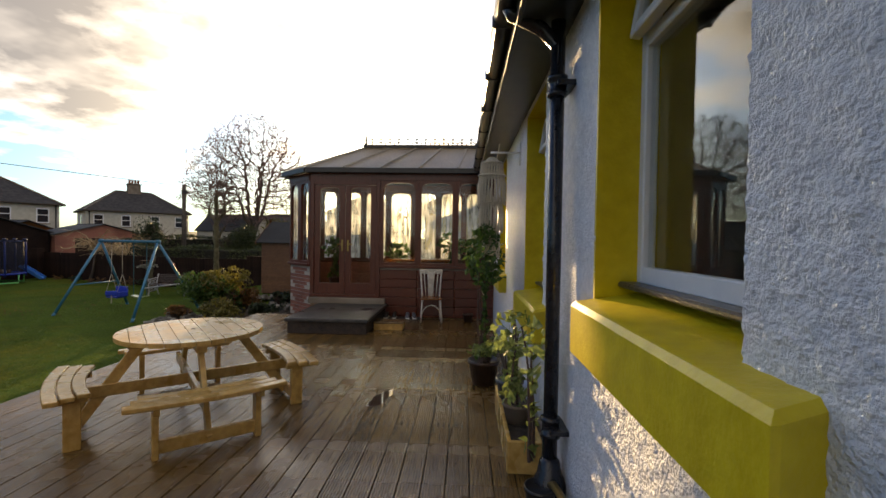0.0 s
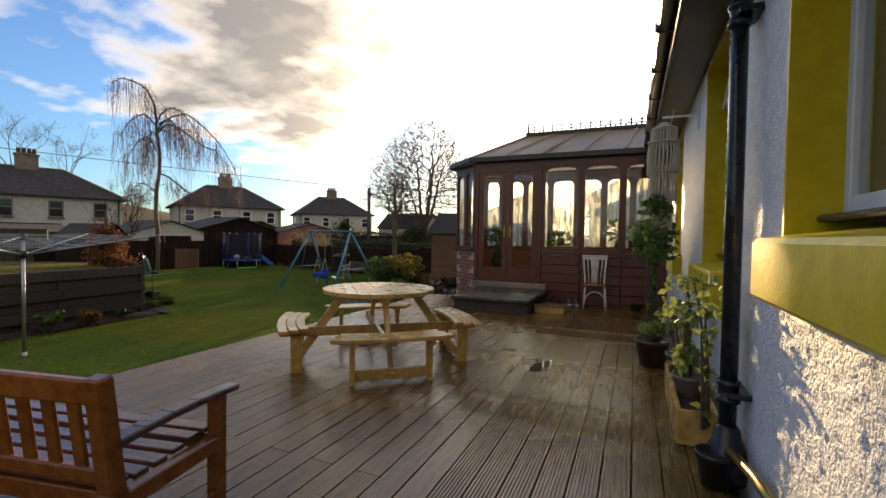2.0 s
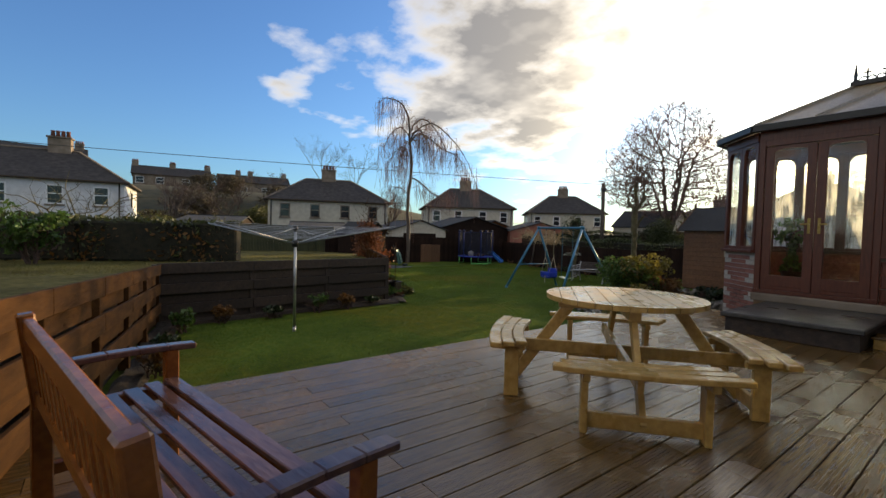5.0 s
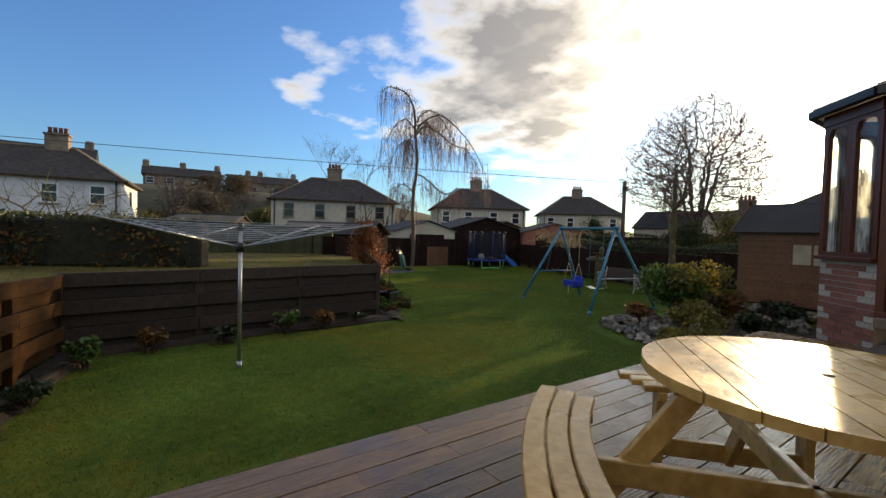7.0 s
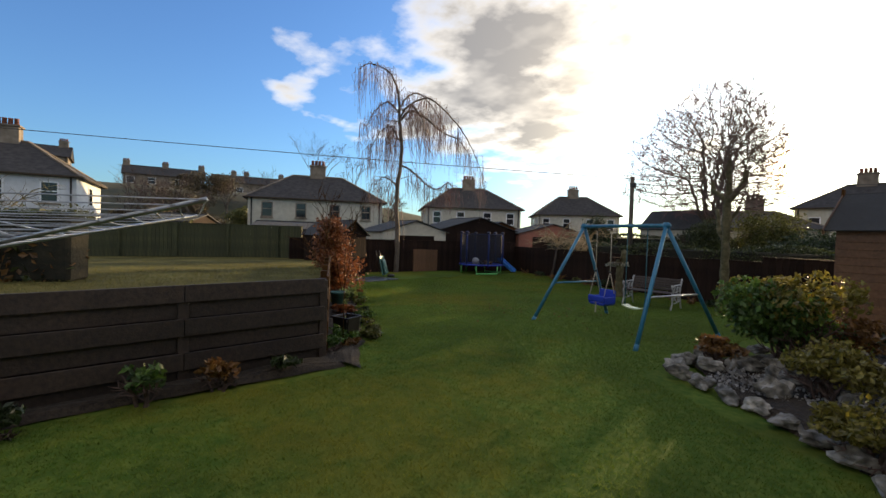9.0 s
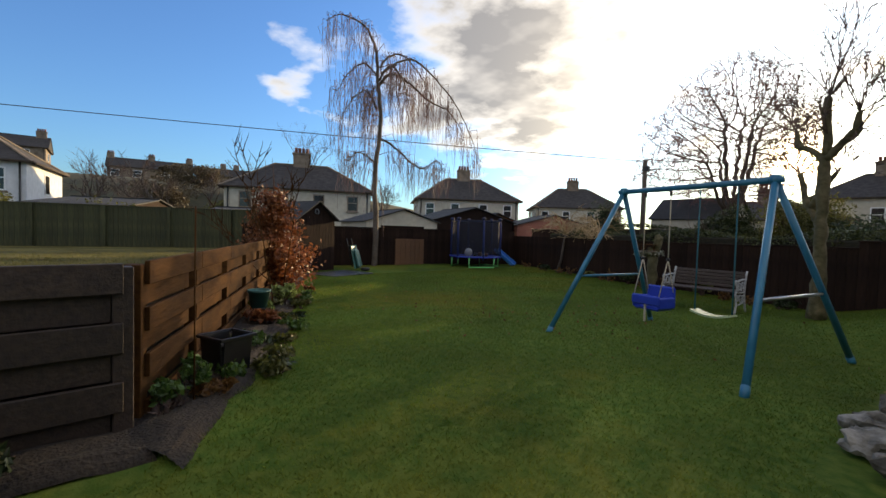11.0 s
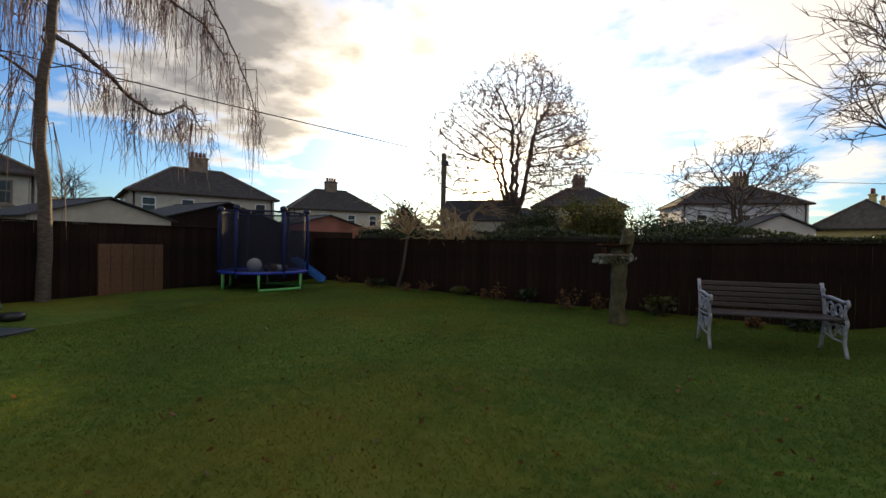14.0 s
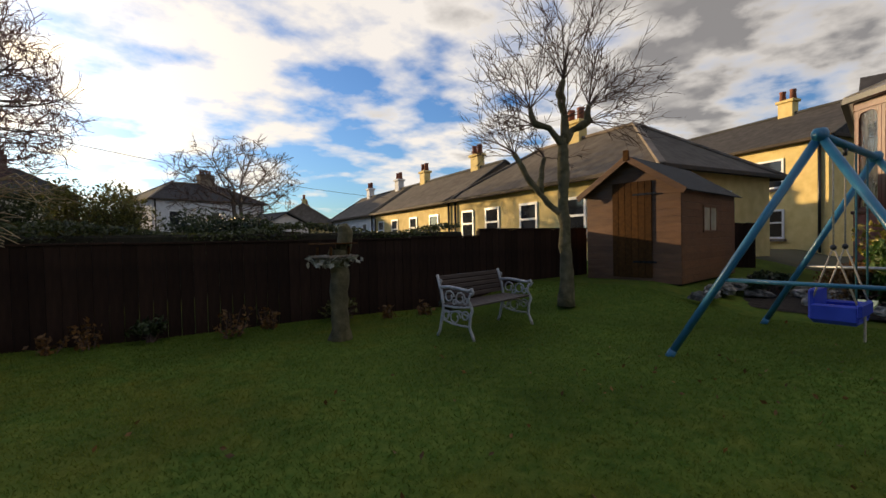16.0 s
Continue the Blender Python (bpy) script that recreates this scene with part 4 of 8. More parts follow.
woven_fence("fence_left", LF_A, LF_B, -0.04, 0.88, RAIL_FENCE, "weathered brown woven board fence beside the deck", rows=6, bay=1.3, face=-1, rise=-0.30)
woven_fence("fence_retaining", LF_B, RW_B, LAWN, 0.60, RAIL_SHADED, "brown board retaining wall below the raised lawn, coloured dark for its shade", rows=6, bay=1.55, face=-1, hole=0.052)
woven_fence("fence_border", RW_B + Vector((-0.16, 0.067)), F2_END, LAWN, 0.60, RAIL_FENCE, "weathered light brown woven board fence along the border", rows=7, bay=1.2, face=-1)


def board_fence(name, pts, z0, height, material, label, w=0.12, cap=True, steps=None, rail=True):
    """Upright close boards between plan points, with a rail on top."""
    fence = thing(name, label=label, category="fence", kind="structure")
    count = 0
    for s, ((ax, ay), (bx, by)) in enumerate(zip(pts, pts[1:])):
        a, b = Vector((ax, ay, 0)), Vector((bx, by, 0))
        d = b - a
        n = max(1, int(d.length / w))
        rot = math.atan2(d.y, d.x)
        h = height if steps is None else steps[s]
        bm0 = mesh()
        box(bm0, 0.002, d.length / n - 0.002, -0.012, 0.012, z0 - 0.05, h, 0.004)
        me = bpy.data.meshes.new("board")
        bm0.to_mesh(me)
        bm0.free()
        me.materials.append(material)
        for k in range(n):
            ob = new("board", me)
            ob.parent = fence
            p = a + d * k / n
            ob.matrix_basis = Matrix.Translation((p.x, p.y, random.uniform(-0.008, 0.008))) @ Matrix.Rotation(rot + random.uniform(-0.02, 0.02), 4, "Z")
            count += 1
        m = Matrix.Translation(a) @ Matrix.Rotation(rot, 4, "Z")
        if cap:
            bm = mesh()
            box(bm, -0.01, d.length + 0.01, -0.035, 0.035, h - 0.004, h + 0.022, 0.004, m)
            part("top_rail", bm, material, fence)
        for k in range(int(d.length / 1.8) + 1):
            bm = mesh()
            x = min(d.length - 0.05, k * 1.8)
            box(bm, x, x + 0.08, 0.014, 0.09, z0 - 0.05, h - 0.01, 0.004, m)
            part("post", bm, material, fence)
    return fence


board_fence("fence_right", [(-18.9, 19.0), (-16.0, 18.15), (-12.8, 17.0), (-9.2, 16.05), (-7.9, 15.72), (-5.3, 15.05)], LAWN - 0.05, 0.72, DARK_FENCE, "dark brown close-boarded garden fence", w=0.14, steps=[0.74, 0.73, 0.72, 0.74, 0.86])
board_fence("fence_back", [(-20.9, 9.0), (-20.3, 12.6), (-20.0, 14.6), (-18.9, 19.0)], LAWN - 0.05, 0.92, DARK_FENCE, "dark brown close-boarded fence at the end of the lawn", w=0.14)
board_fence("fence_patch", [(-20.03, 14.0), (-19.93, 14.58), (-19.80, 15.1)], LAWN, 0.55, SHED, "paler brown boards over part of the dark fence", w=0.15, cap=False)
board_fence("fence_green", [(-21.2, 9.6), (-22.1, 8.95), (-23.6, 5.6), (-25.2, 1.5)], -0.1, 1.36, GREEN_FENCE, "green-stained timber fence beyond the raised lawn", w=0.13)
board_fence("fence_gap", [(-3.9, 14.6), (-2.4, 13.6), (-0.5, 13.0)], LAWN + 0.2, 0.95, DARK_FENCE, "dark picket fence beside the shed", w=0.17, cap=False)


# ---- furniture on the deck ----
def build_picnic_table():
    t = thing("picnic_table", (-2.42, 3.84, 0), -50.3 + 90, "round pale treated-pine picnic table with four attached benches, wet", "picnic table")
    R, top = 0.66, 0.745
    t.scale = (0.88, 0.88, 1.0)
    w = 0.118
    n = 11
    for k in range(n):
        x0 = -R + k * 2 * R / n + 0.003
        x1 = -R + (k + 1) * 2 * R / n - 0.003
        bm = mesh()
        steps = 6
        outline = [(x, -math.sqrt(max(0.0, R * R - x * x))) for x in np.linspace(x0, x1, steps)] + [(x, math.sqrt(max(0.0, R * R - x * x))) for x in np.linspace(x1, x0, steps)]
        lo = [bm.verts.new((x, y, top - 0.036)) for x, y in outline]
        hi = [bm.verts.new((x, y, top)) for x, y in outline]
        m = len(outline)
        bm.faces.new(hi)
        bm.faces.new(list(reversed(lo)))
        for i in range(m):
            bm.faces.new((lo[i], lo[(i + 1) % m], hi[(i + 1) % m], hi[i]))
        bmesh.ops.remove_doubles(bm, verts=bm.verts, dist=1e-4)
        bmesh.ops.recalc_face_normals(bm, faces=bm.faces)
        part("tabletop_board", bm, PINE, t)
    lathe("parasol_hole", [(0.0, top + 0.001), (0.022, top + 0.001), (0.022, top + 0.002), (0.0, top + 0.002)], DECK_UNDER, t, 12)
    for s in range(4):
        m = Matrix.Rotation(math.pi / 2 * s, 4, "Z")
        # bench of three curved boards
        for j in range(3):
            bm = mesh()
            r0, r1 = 0.80 + j * 0.10, 0.80 + j * 0.10 + 0.094
            half = 0.50 + 0.055 * j
            seg = 8
            rows_ = []
            for i in range(seg + 1):
                a = -half + 2 * half * i / seg
                bow = 0.055 * (1 - (a / half) ** 2)
                rows_.append([bm.verts.new(m @ Vector((a, -(r + bow), z))) for r, z in ((r0, 0.395), (r1, 0.395), (r1, 0.43), (r0, 0.43))])
            for p, q in zip(rows_, rows_[1:]):
                for i in range(4):
                    bm.faces.new((p[i], p[(i + 1) % 4], q[(i + 1) % 4], q[i]))
            bm.faces.new(rows_[0])
            bm.faces.new(list(reversed(rows_[-1])))
            bmesh.ops.recalc_face_normals(bm, faces=bm.faces)
            bmesh.ops.bevel(bm, geom=[e for e in bm.edges if e.calc_face_angle(0) > 1.0], offset=0.006, segments=1, affect="EDGES")
            part("seat_board", bm, PINE, t)
        for sx in (-0.39, 0.39):
            bm = mesh()
            box(bm, sx - 0.024, sx + 0.024, -0.99, -0.87, 0.0, 0.395, 0.005, m)
            part("leg", bm, PINE, t)
            bm = mesh()
            box(bm, sx - 0.024, sx + 0.024, -1.10, -0.82, 0.345, 0.394, 0.005, m)
            part("seat_bearer", bm, PINE, t)
        bm = mesh()
        box(bm, -0.37, 0.37, -0.952, -0.908, 0.03, 0.125, 0.005, m)
        part("foot_rail", bm, PINE, t)
        bm = mesh()
        beam(bm, m @ Vector((0.0, -0.93, 0.05)), m @ Vector((0.0, -0.42, 0.69)), 0.045, 0.09)
        part("brace", bm, PINE, t)
    for turn in (0, 90):
        m = Matrix.Rotation(radians(turn), 4, "Z")
        bm = mesh()
        box(bm, -0.05, -0.008, -0.98, 0.98, 0.27, 0.365, 0.005, m)
        part("cross_beam", bm, PINE, t)
        bm = mesh()
        box(bm, -0.045, 0.045, -0.55, 0.55, 0.63, 0.708, 0.005, m)
        part("top_bearer", bm, PINE, t)


build_picnic_table()


def build_wooden_bench():
    d = Vector((1.54, 0.31, 0))
    ang = math.degrees(math.atan2(d.y, d.x))
    b = thing("garden_bench", (-2.30, 0.585, 0), ang, "red-brown varnished hardwood garden bench with a wet slatted seat", "bench", "")
    W = 0.775
    for s in (-1, 1):
        bm = mesh()
        x = s * W
        # back post, leaning above the seat
        box(bm, x - 0.035, x + 0.035, -0.035, 0.035, 0.0, 0.42, 0.006)
        part("back_leg", bm, TEAK, b)
        bm = mesh()
        beam(bm, (x, 0.0, 0.40), (x, -0.05, 0.82), 0.07, 0.06, 0.008)
        part("back_post", bm, TEAK, b)
        bm = mesh()
        box(bm, x - 0.03, x + 0.03, 0.46, 0.52, 0.0, 0.575, 0.006)
        part("front_leg", bm, TEAK, b)
        bm = mesh()
        box(bm, x - 0.028, x + 0.028, 0.0, 0.49, 0.335, 0.40, 0.005)
        part("side_rail", bm, TEAK, b)
        bm = mesh()
        box(bm, x - 0.02, x + 0.02, 0.0, 0.49, 0.11, 0.16, 0.004)
        part("stretcher", bm, TEAK, b)
        bm = mesh()
        for k in range(5):
            y0, y1 = -0.03 + k * 0.125, -0.03 + (k + 1) * 0.125
            z0, z1 = (0.578 + 0.012 * math.sin((y + 0.03) * 5) for y in (y0, y1))
            beam(bm, (x, y0, z0), (x, y1 + 0.004, z1), 0.07, 0.03, 0.006)
        part("armrest", bm, TEAK_WET, b, "dark wet armrest")
    for z, y, h in ((0.765, -0.043, 0.085), (0.47, -0.008, 0.055)):
        bm = mesh()
        box(bm, -W + 0.03, W - 0.03, y - 0.018, y + 0.018, z - h / 2, z + h / 2, 0.008)
        part("back_rail", bm, TEAK, b)
    for k in range(13):
        x = -0.66 + k * 1.32 / 12
        bm = mesh()
        beam(bm, (x, -0.010, 0.49), (x, -0.040, 0.74), 0.05, 0.016, 0.003)
        part("back_slat", bm, TEAK, b)
    for k in range(6):
        y = 0.055 + k * 0.085
        bm = mesh()
        box(bm, -W + 0.03, W - 0.03, y - 0.032, y + 0.032, 0.402 - 0.012 * math.sin(k), 0.424 - 0.012 * math.sin(k), 0.004)
        part("seat_slat", bm, TEAK_WET, b, "wet dark seat slat")
    for y in (0.03, 0.50):
        bm = mesh()
        box(bm, -W + 0.03, W - 0.03, y - 0.018, y + 0.018, 0.325, 0.395, 0.005)
        part("seat_rail", bm, TEAK, b)


build_wooden_bench()


def build_clothes_line():
    c = thing("rotary_clothes_line", (-7.35, 2.96, LAWN), 0, "rotary clothes line on a galvanised pole in the lawn", "clothes line")
    pipe("pole", [(0, 0, -0.05), (0, 0, 1.63)], 0.021, GALV, c, 12)
    pipe("ground_socket", [(0, 0, -0.03), (0, 0, 0.08)], 0.03, GALV, c, 12)
    lathe("hub", [(0.024, 1.32), (0.05, 1.33), (0.05, 1.42), (0.024, 1.43)], BLACK_PLASTIC, c, 12)
    lathe("top_hub", [(0.024, 1.56), (0.035, 1.57), (0.035, 1.65), (0.02, 1.66)], BLACK_PLASTIC, c, 12)
    tips = []
    for k in range(4):
        a = radians(38 + 90 * k)
        tip = Vector((math.cos(a) * 1.62, math.sin(a) * 1.62, 1.66))
        tips.append((a, tip))
        pipe("arm", [(0.04 * math.cos(a), 0.04 * math.sin(a), 1.38), tip], 0.011, GALV, c, 8)
        mid = Vector((0.04 * math.cos(a), 0.04 * math.sin(a), 1.38)).lerp(tip, 0.38)
        pipe("stay", [(0.03 * math.cos(a), 0.03 * math.sin(a), 1.61), mid], 0.006, GALV, c, 6)
    for k in range(4):
        for j in range(10):
            f = 0.30 + 0.70 * j / 9
            p0 = Vector((0, 0, 1.38)).lerp(tips[k][1], f)
            p1 = Vector((0, 0, 1.38)).lerp(tips[(k + 1) % 4][1], f)
            mid = (p0 + p1) / 2 - Vector((0, 0, 0.02 * f))
            pipe("line", [p0, (p0 + mid) / 2 - Vector((0, 0, 0.006)), mid, (p1 + mid) / 2 - Vector((0, 0, 0.006)), p1], 0.0035, LINE, c, 4)


build_clothes_line()


# ---- play things ----
def build_swing():
    a, b, c_, d = Vector((-9.83, 10.08, 0)), Vector((-7.53, 9.66, 0)), Vector((-7.25, 11.77, 0)), Vector((-9.55, 12.11, 0))
    sw = thing("swing_frame", (-8.55, 10.9, LAWN), 0, "blue painted steel garden swing frame with cross stays", "swing")
    o = Vector((-8.55, 10.9, 0))
    H = 1.82
    t1, t2 = Vector((-9.45, 11.06, 0)) - o, Vector((-7.72, 10.78, 0)) - o
    t1.z = t2.z = H
    pipe("top_bar", [t1 + (t1 - t2) * 0.04, t2 + (t2 - t1) * 0.04], 0.032, BLUE, sw, 12)
    stays = []
    for top, feet in ((t1, (a, d)), (t2, (b, c_))):
        mids = []
        for foot in feet:
            q = Vector((foot.x - o.x, foot.y - o.y, -0.02))
            pipe("leg", [top, q], 0.032, BLUE, sw, 12)
            pipe("foot_cap", [q + (top - q).normalized() * 0.10, q + (top - q).normalized() * -0.01], 0.036, BLUE, sw, 12)
            mids.append(q.lerp(top, 0.40))
        pipe("cross_stay", mids, 0.016, GALV if top is t2 else BLUE, sw, 8)
        lathe("joint", [(0.02, -0.05), (0.05, -0.04), (0.055, 0.02), (0.04, 0.05)], BLUE, sw, 12, top)
    ax = (t2 - t1).normalized()
    # bucket seat
    s = thing("baby_swing_seat", (o.x + t1.x + ax.x * 0.5, o.y + t1.y + ax.y * 0.5, LAWN), math.degrees(math.atan2(ax.y, ax.x)), "blue plastic baby swing seat on pale ropes", "swing seat")
    bm = mesh()
    box(bm, -0.17, 0.17, -0.15, 0.15, 0.36, 0.40, 0.02)
    box(bm, -0.19, -0.15, -0.15, 0.15, 0.38, 0.52, 0.015)
    box(bm, 0.15, 0.19, -0.15, 0.15, 0.38, 0.52, 0.015)
    box(bm, -0.19, 0.19, 0.12, 0.16, 0.38, 0.64, 0.018)
    box(bm, -0.19, 0.19, -0.17, -0.13, 0.42, 0.54, 0.018)
    part("tub", bm, BLUE_PLASTIC, s)
    bm = mesh()
    box(bm, -0.014, 0.014, -0.16, -0.145, 0.22, 0.44, 0.004)
    part("crotch_strap", bm, ROPE, s)
    for sx in (-0.17, 0.17):
        pipe("rope", [(sx, 0, H - 0.02), (sx, 0.0, 0.98)], 0.007, ROPE, s, 6)
        for sy in (-0.14, 0.14):
            pipe("rope_leg", [(sx, 0.0, 0.98), (sx, sy, 0.53)], 0.007, ROPE, s, 6)
        pipe("hanger", [(sx, 0, H - 0.02), (sx, 0, H - 0.09)], 0.016, BLACK_PLASTIC, s, 8)
        lathe("ball", [(0.004, 0.95), (0.022, 0.965), (0.022, 0.985), (0.004, 1.0)], BLACK_PLASTIC, s, 10, (sx, 0, 0))
    # flat seat
    s = thing("flat_swing_seat", (o.x + t1.x + ax.x * 1.22, o.y + t1.y + ax.y * 1.22, LAWN), math.degrees(math.atan2(ax.y, ax.x)), "pale green plastic flat swing seat on ropes", "swing seat")
    bm = mesh()
    n = 8
    for k in range(n):
        x0, x1 = -0.21 + 0.42 * k / n, -0.21 + 0.42 * (k + 1) / n
        z0, z1 = 0.40 + 0.9 * x0 * x0, 0.40 + 0.9 * x1 * x1
        beam(bm, (x0, 0, z0), (x1 + 0.003, 0, z1), 0.15, 0.02, 0.0)
    part("seat", bm, mat("pale_green_plastic", (0.38, 0.48, 0.28), (0.48, 0.58, 0.36), scale=6, rough=0.25), s)
    for sx in (-0.2, 0.2):
        pipe("rope", [(sx, 0, H - 0.02), (sx, 0, 0.43)], 0.008, mat("teal_rope", (0.01, 0.09, 0.12), (0.02, 0.13, 0.16), scale=60, rough=0.8), s, 6)


build_swing()


def net_mat():
    m = mat("black_safety_net", (0.010, 0.012, 0.028), (0.016, 0.02, 0.04), scale=20, rough=0.8)
    nt = m.node_tree
    p, out = nt.nodes["Principled BSDF"], nt.nodes["Material Output"]
    tr, mx = nt.nodes.new("ShaderNodeBsdfTransparent"), nt.nodes.new("ShaderNodeMixShader")
    mx.inputs[0].default_value = 0.5
    nt.links.new(tr.outputs[0], mx.inputs[1])
    nt.links.new(p.outputs[0], mx.inputs[2])
    nt.links.new(mx.outputs[0], out.inputs["Surface"])
    return m


def build_trampoline():
    ang = math.degrees(math.atan2(1.09, 0.48))
    t = thing("trampoline", (-18.42, 16.45, LAWN), ang, "small blue trampoline with a safety net and green legs", "trampoline")
    R, z = 0.92, 0.38
    pts = [Vector((R * math.cos(2 * math.pi * k / 24), R * math.sin(2 * math.pi * k / 24), z)) for k in range(25)]
    pipe("rim", pts, 0.022, BLUE, t, 8)
    lathe("edge_pad", [(R - 0.20, z + 0.0), (R - 0.20, z + 0.03), (R + 0.03, z + 0.03), (R + 0.03, z - 0.02)], BLUE_PLASTIC, t, 24)
    lathe("mat", [(0.0, z - 0.004), (R - 0.19, z - 0.004), (R - 0.19, z + 0.004), (0.0, z + 0.004)], NAVY, t, 24)
    for k in range(3):
        a = radians(-90 + 120 * k)
        u, n = Vector((-math.sin(a), math.cos(a), 0)), Vector((math.cos(a), math.sin(a), 0))
        p = [n * 0.76 + u * s * 0.46 + Vector((0, 0, zz)) for s, zz in ((-1, z), (-1, 0.03), (1, 0.03), (1, z))]
        pipe("leg_frame", p, 0.032, LIME, t, 8)
    for k in range(6):
        a = 2 * math.pi * (k + 0.5) / 6
        p = Vector((R * math.cos(a), R * math.sin(a), 0))
        q = p * 0.97
        pipe("net_post", [p + Vector((0, 0, z - 0.1)), p + Vector((0, 0, 1.5)), q + Vector((0, 0, 1.70))], 0.034, POST_BLUE, t, 8)
        lathe("post_cap", [(0.02, -0.04), (0.07, -0.03), (0.08, 0.02), (0.05, 0.06), (0.01, 0.07)], NAVY, t, 10, q + Vector((0, 0, 1.72)))
    v, f = [], []
    n = 24
    for zz, r in ((z + 0.03, R * 0.95), (1.66, R * 0.93)):
        v += [(r * math.cos(2 * math.pi * k / n), r * math.sin(2 * math.pi * k / n), zz) for k in range(n)]
    f = [(k, (k + 1) % n, n + (k + 1) % n, n + k) for k in range(n)]
    raw("net", v, f, net_mat(), t, "", True)
    pipe("net_hoop", [Vector((R * 0.95 * math.cos(2 * math.pi * k / 24), R * 0.95 * math.sin(2 * math.pi * k / 24), 1.67)) for k in range(25)], 0.02, NAVY, t, 6)
    s = thing("garden_slide", (-17.95, 18.0, LAWN), 200, "small bright blue plastic slide by the trampoline", "slide")
    bm = mesh()
    beam(bm, (0.0, 0, 0.05), (0.75, 0, 0.58), 0.34, 0.03)
    part("chute", bm, SLIDE_BLUE, s)
    for y in (-0.18, 0.18):
        bm = mesh()
        beam(bm, (0.0, y, 0.09), (0.75, y, 0.63), 0.03, 0.12)
        part("side", bm, SLIDE_BLUE, s)
    for k, (x, y, r, mm) in enumerate(((-0.35, -0.3, 0.15, UPVC), (0.05, -0.35, 0.085, RUST_LEAF), (0.2, -0.28, 0.07, UPVC), (0.33, -0.3, 0.07, RUST_LEAF), (-0.1, -0.3, 0.07, BLACK_PLASTIC))):
        o = thing("soft_toy" if k else "football", (0, 0, 0), 0, "pale ball lying on the trampoline mat" if not k else "small soft toy lying on the trampoline mat", "toy")
        o.matrix_basis = t.matrix_basis @ pose(x, y, z + 0.005)
        g = lathe("body", [(r * math.sin(q) + 0.001, r - r * math.cos(q)) for q in np.linspace(0.05, math.pi - 0.05, 9)], mm, o, 12)
        if k:
            for sx in (-1, 1):
                lathe("ear", [(0.3 * r * math.sin(q) + 0.001, 0.3 * r - 0.3 * r * math.cos(q)) for q in np.linspace(0.05, math.pi - 0.05, 6)], mm, o, 8, (sx * r * 0.6, 0, r * 1.6))


build_trampoline()


# ---- bird table and iron bench ----
def build_bird_table():
    b = thing("bird_table", (-11.1, 15.09, LAWN), 10, "mossy tree-stump post with a small roofed bird table", "bird table")
    rng = random.Random(4)
    v, f = [], []
    pts = [Vector((0.012 * math.sin(k * 1.7), 0.015 * math.cos(k * 1.3), z)) for k, z in enumerate(np.linspace(-0.05, 1.02, 12))]
    tube(v, f, pts, [0.15, 0.125, 0.105, 0.1, 0.098, 0.1, 0.096, 0.1, 0.102, 0.105, 0.11, 0.10], 12)
    v = [p + Vector((rng.uniform(-1, 1), rng.uniform(-1, 1), 0)) * 0.012 for p in v]
    raw("stump", v, f, MOSSY, b, "", True)
    stub = [Vector((0.04, 0, 0.9)), Vector((0.09, 0, 1.06)), Vector((0.12, 0.0, 1.22)), Vector((0.08, 0, 1.30))]
    v, f = [], []
    tube(v, f, stub, [0.08, 0.09, 0.085, 0.05], 9)
    raw("knob", v, f, MOSSY, b)
    bm = mesh()
    box(bm, -0.26, 0.12, -0.16, 0.16, 0.93, 0.955, 0.004)
    part("tray", bm, SANDSTONE, b)
    for x in (-0.2, 0.06):
        for y in (-0.11, 0.11):
            bm = mesh()
            box(bm, x - 0.012, x + 0.012, y - 0.012, y + 0.012, 0.955, 1.05, 0.002)
            part("corner_post", bm, RAIL_FENCE, b)
    bm = mesh()
    for s in (-1, 1):
        beam(bm, (-0.26, s * 0.09, 1.085), (0.12, s * 0.09, 1.085), 0.20, 0.016)
    part("roof", bm, RAIL_FENCE, b)
    g = np.random.default_rng(8)
    c = np.stack([g.uniform(-0.32, 0.18, 160), g.uniform(-0.22, 0.22, 160), g.uniform(0.84, 0.95, 160)], 1)
    leaves("ivy", c, 0.06, leaf_mat("pale_ivy_leaf", (0.22, 0.22, 0.18), (0.4, 0.4, 0.34)), b, g, "pale variegated ivy round the tray")


build_bird_table()


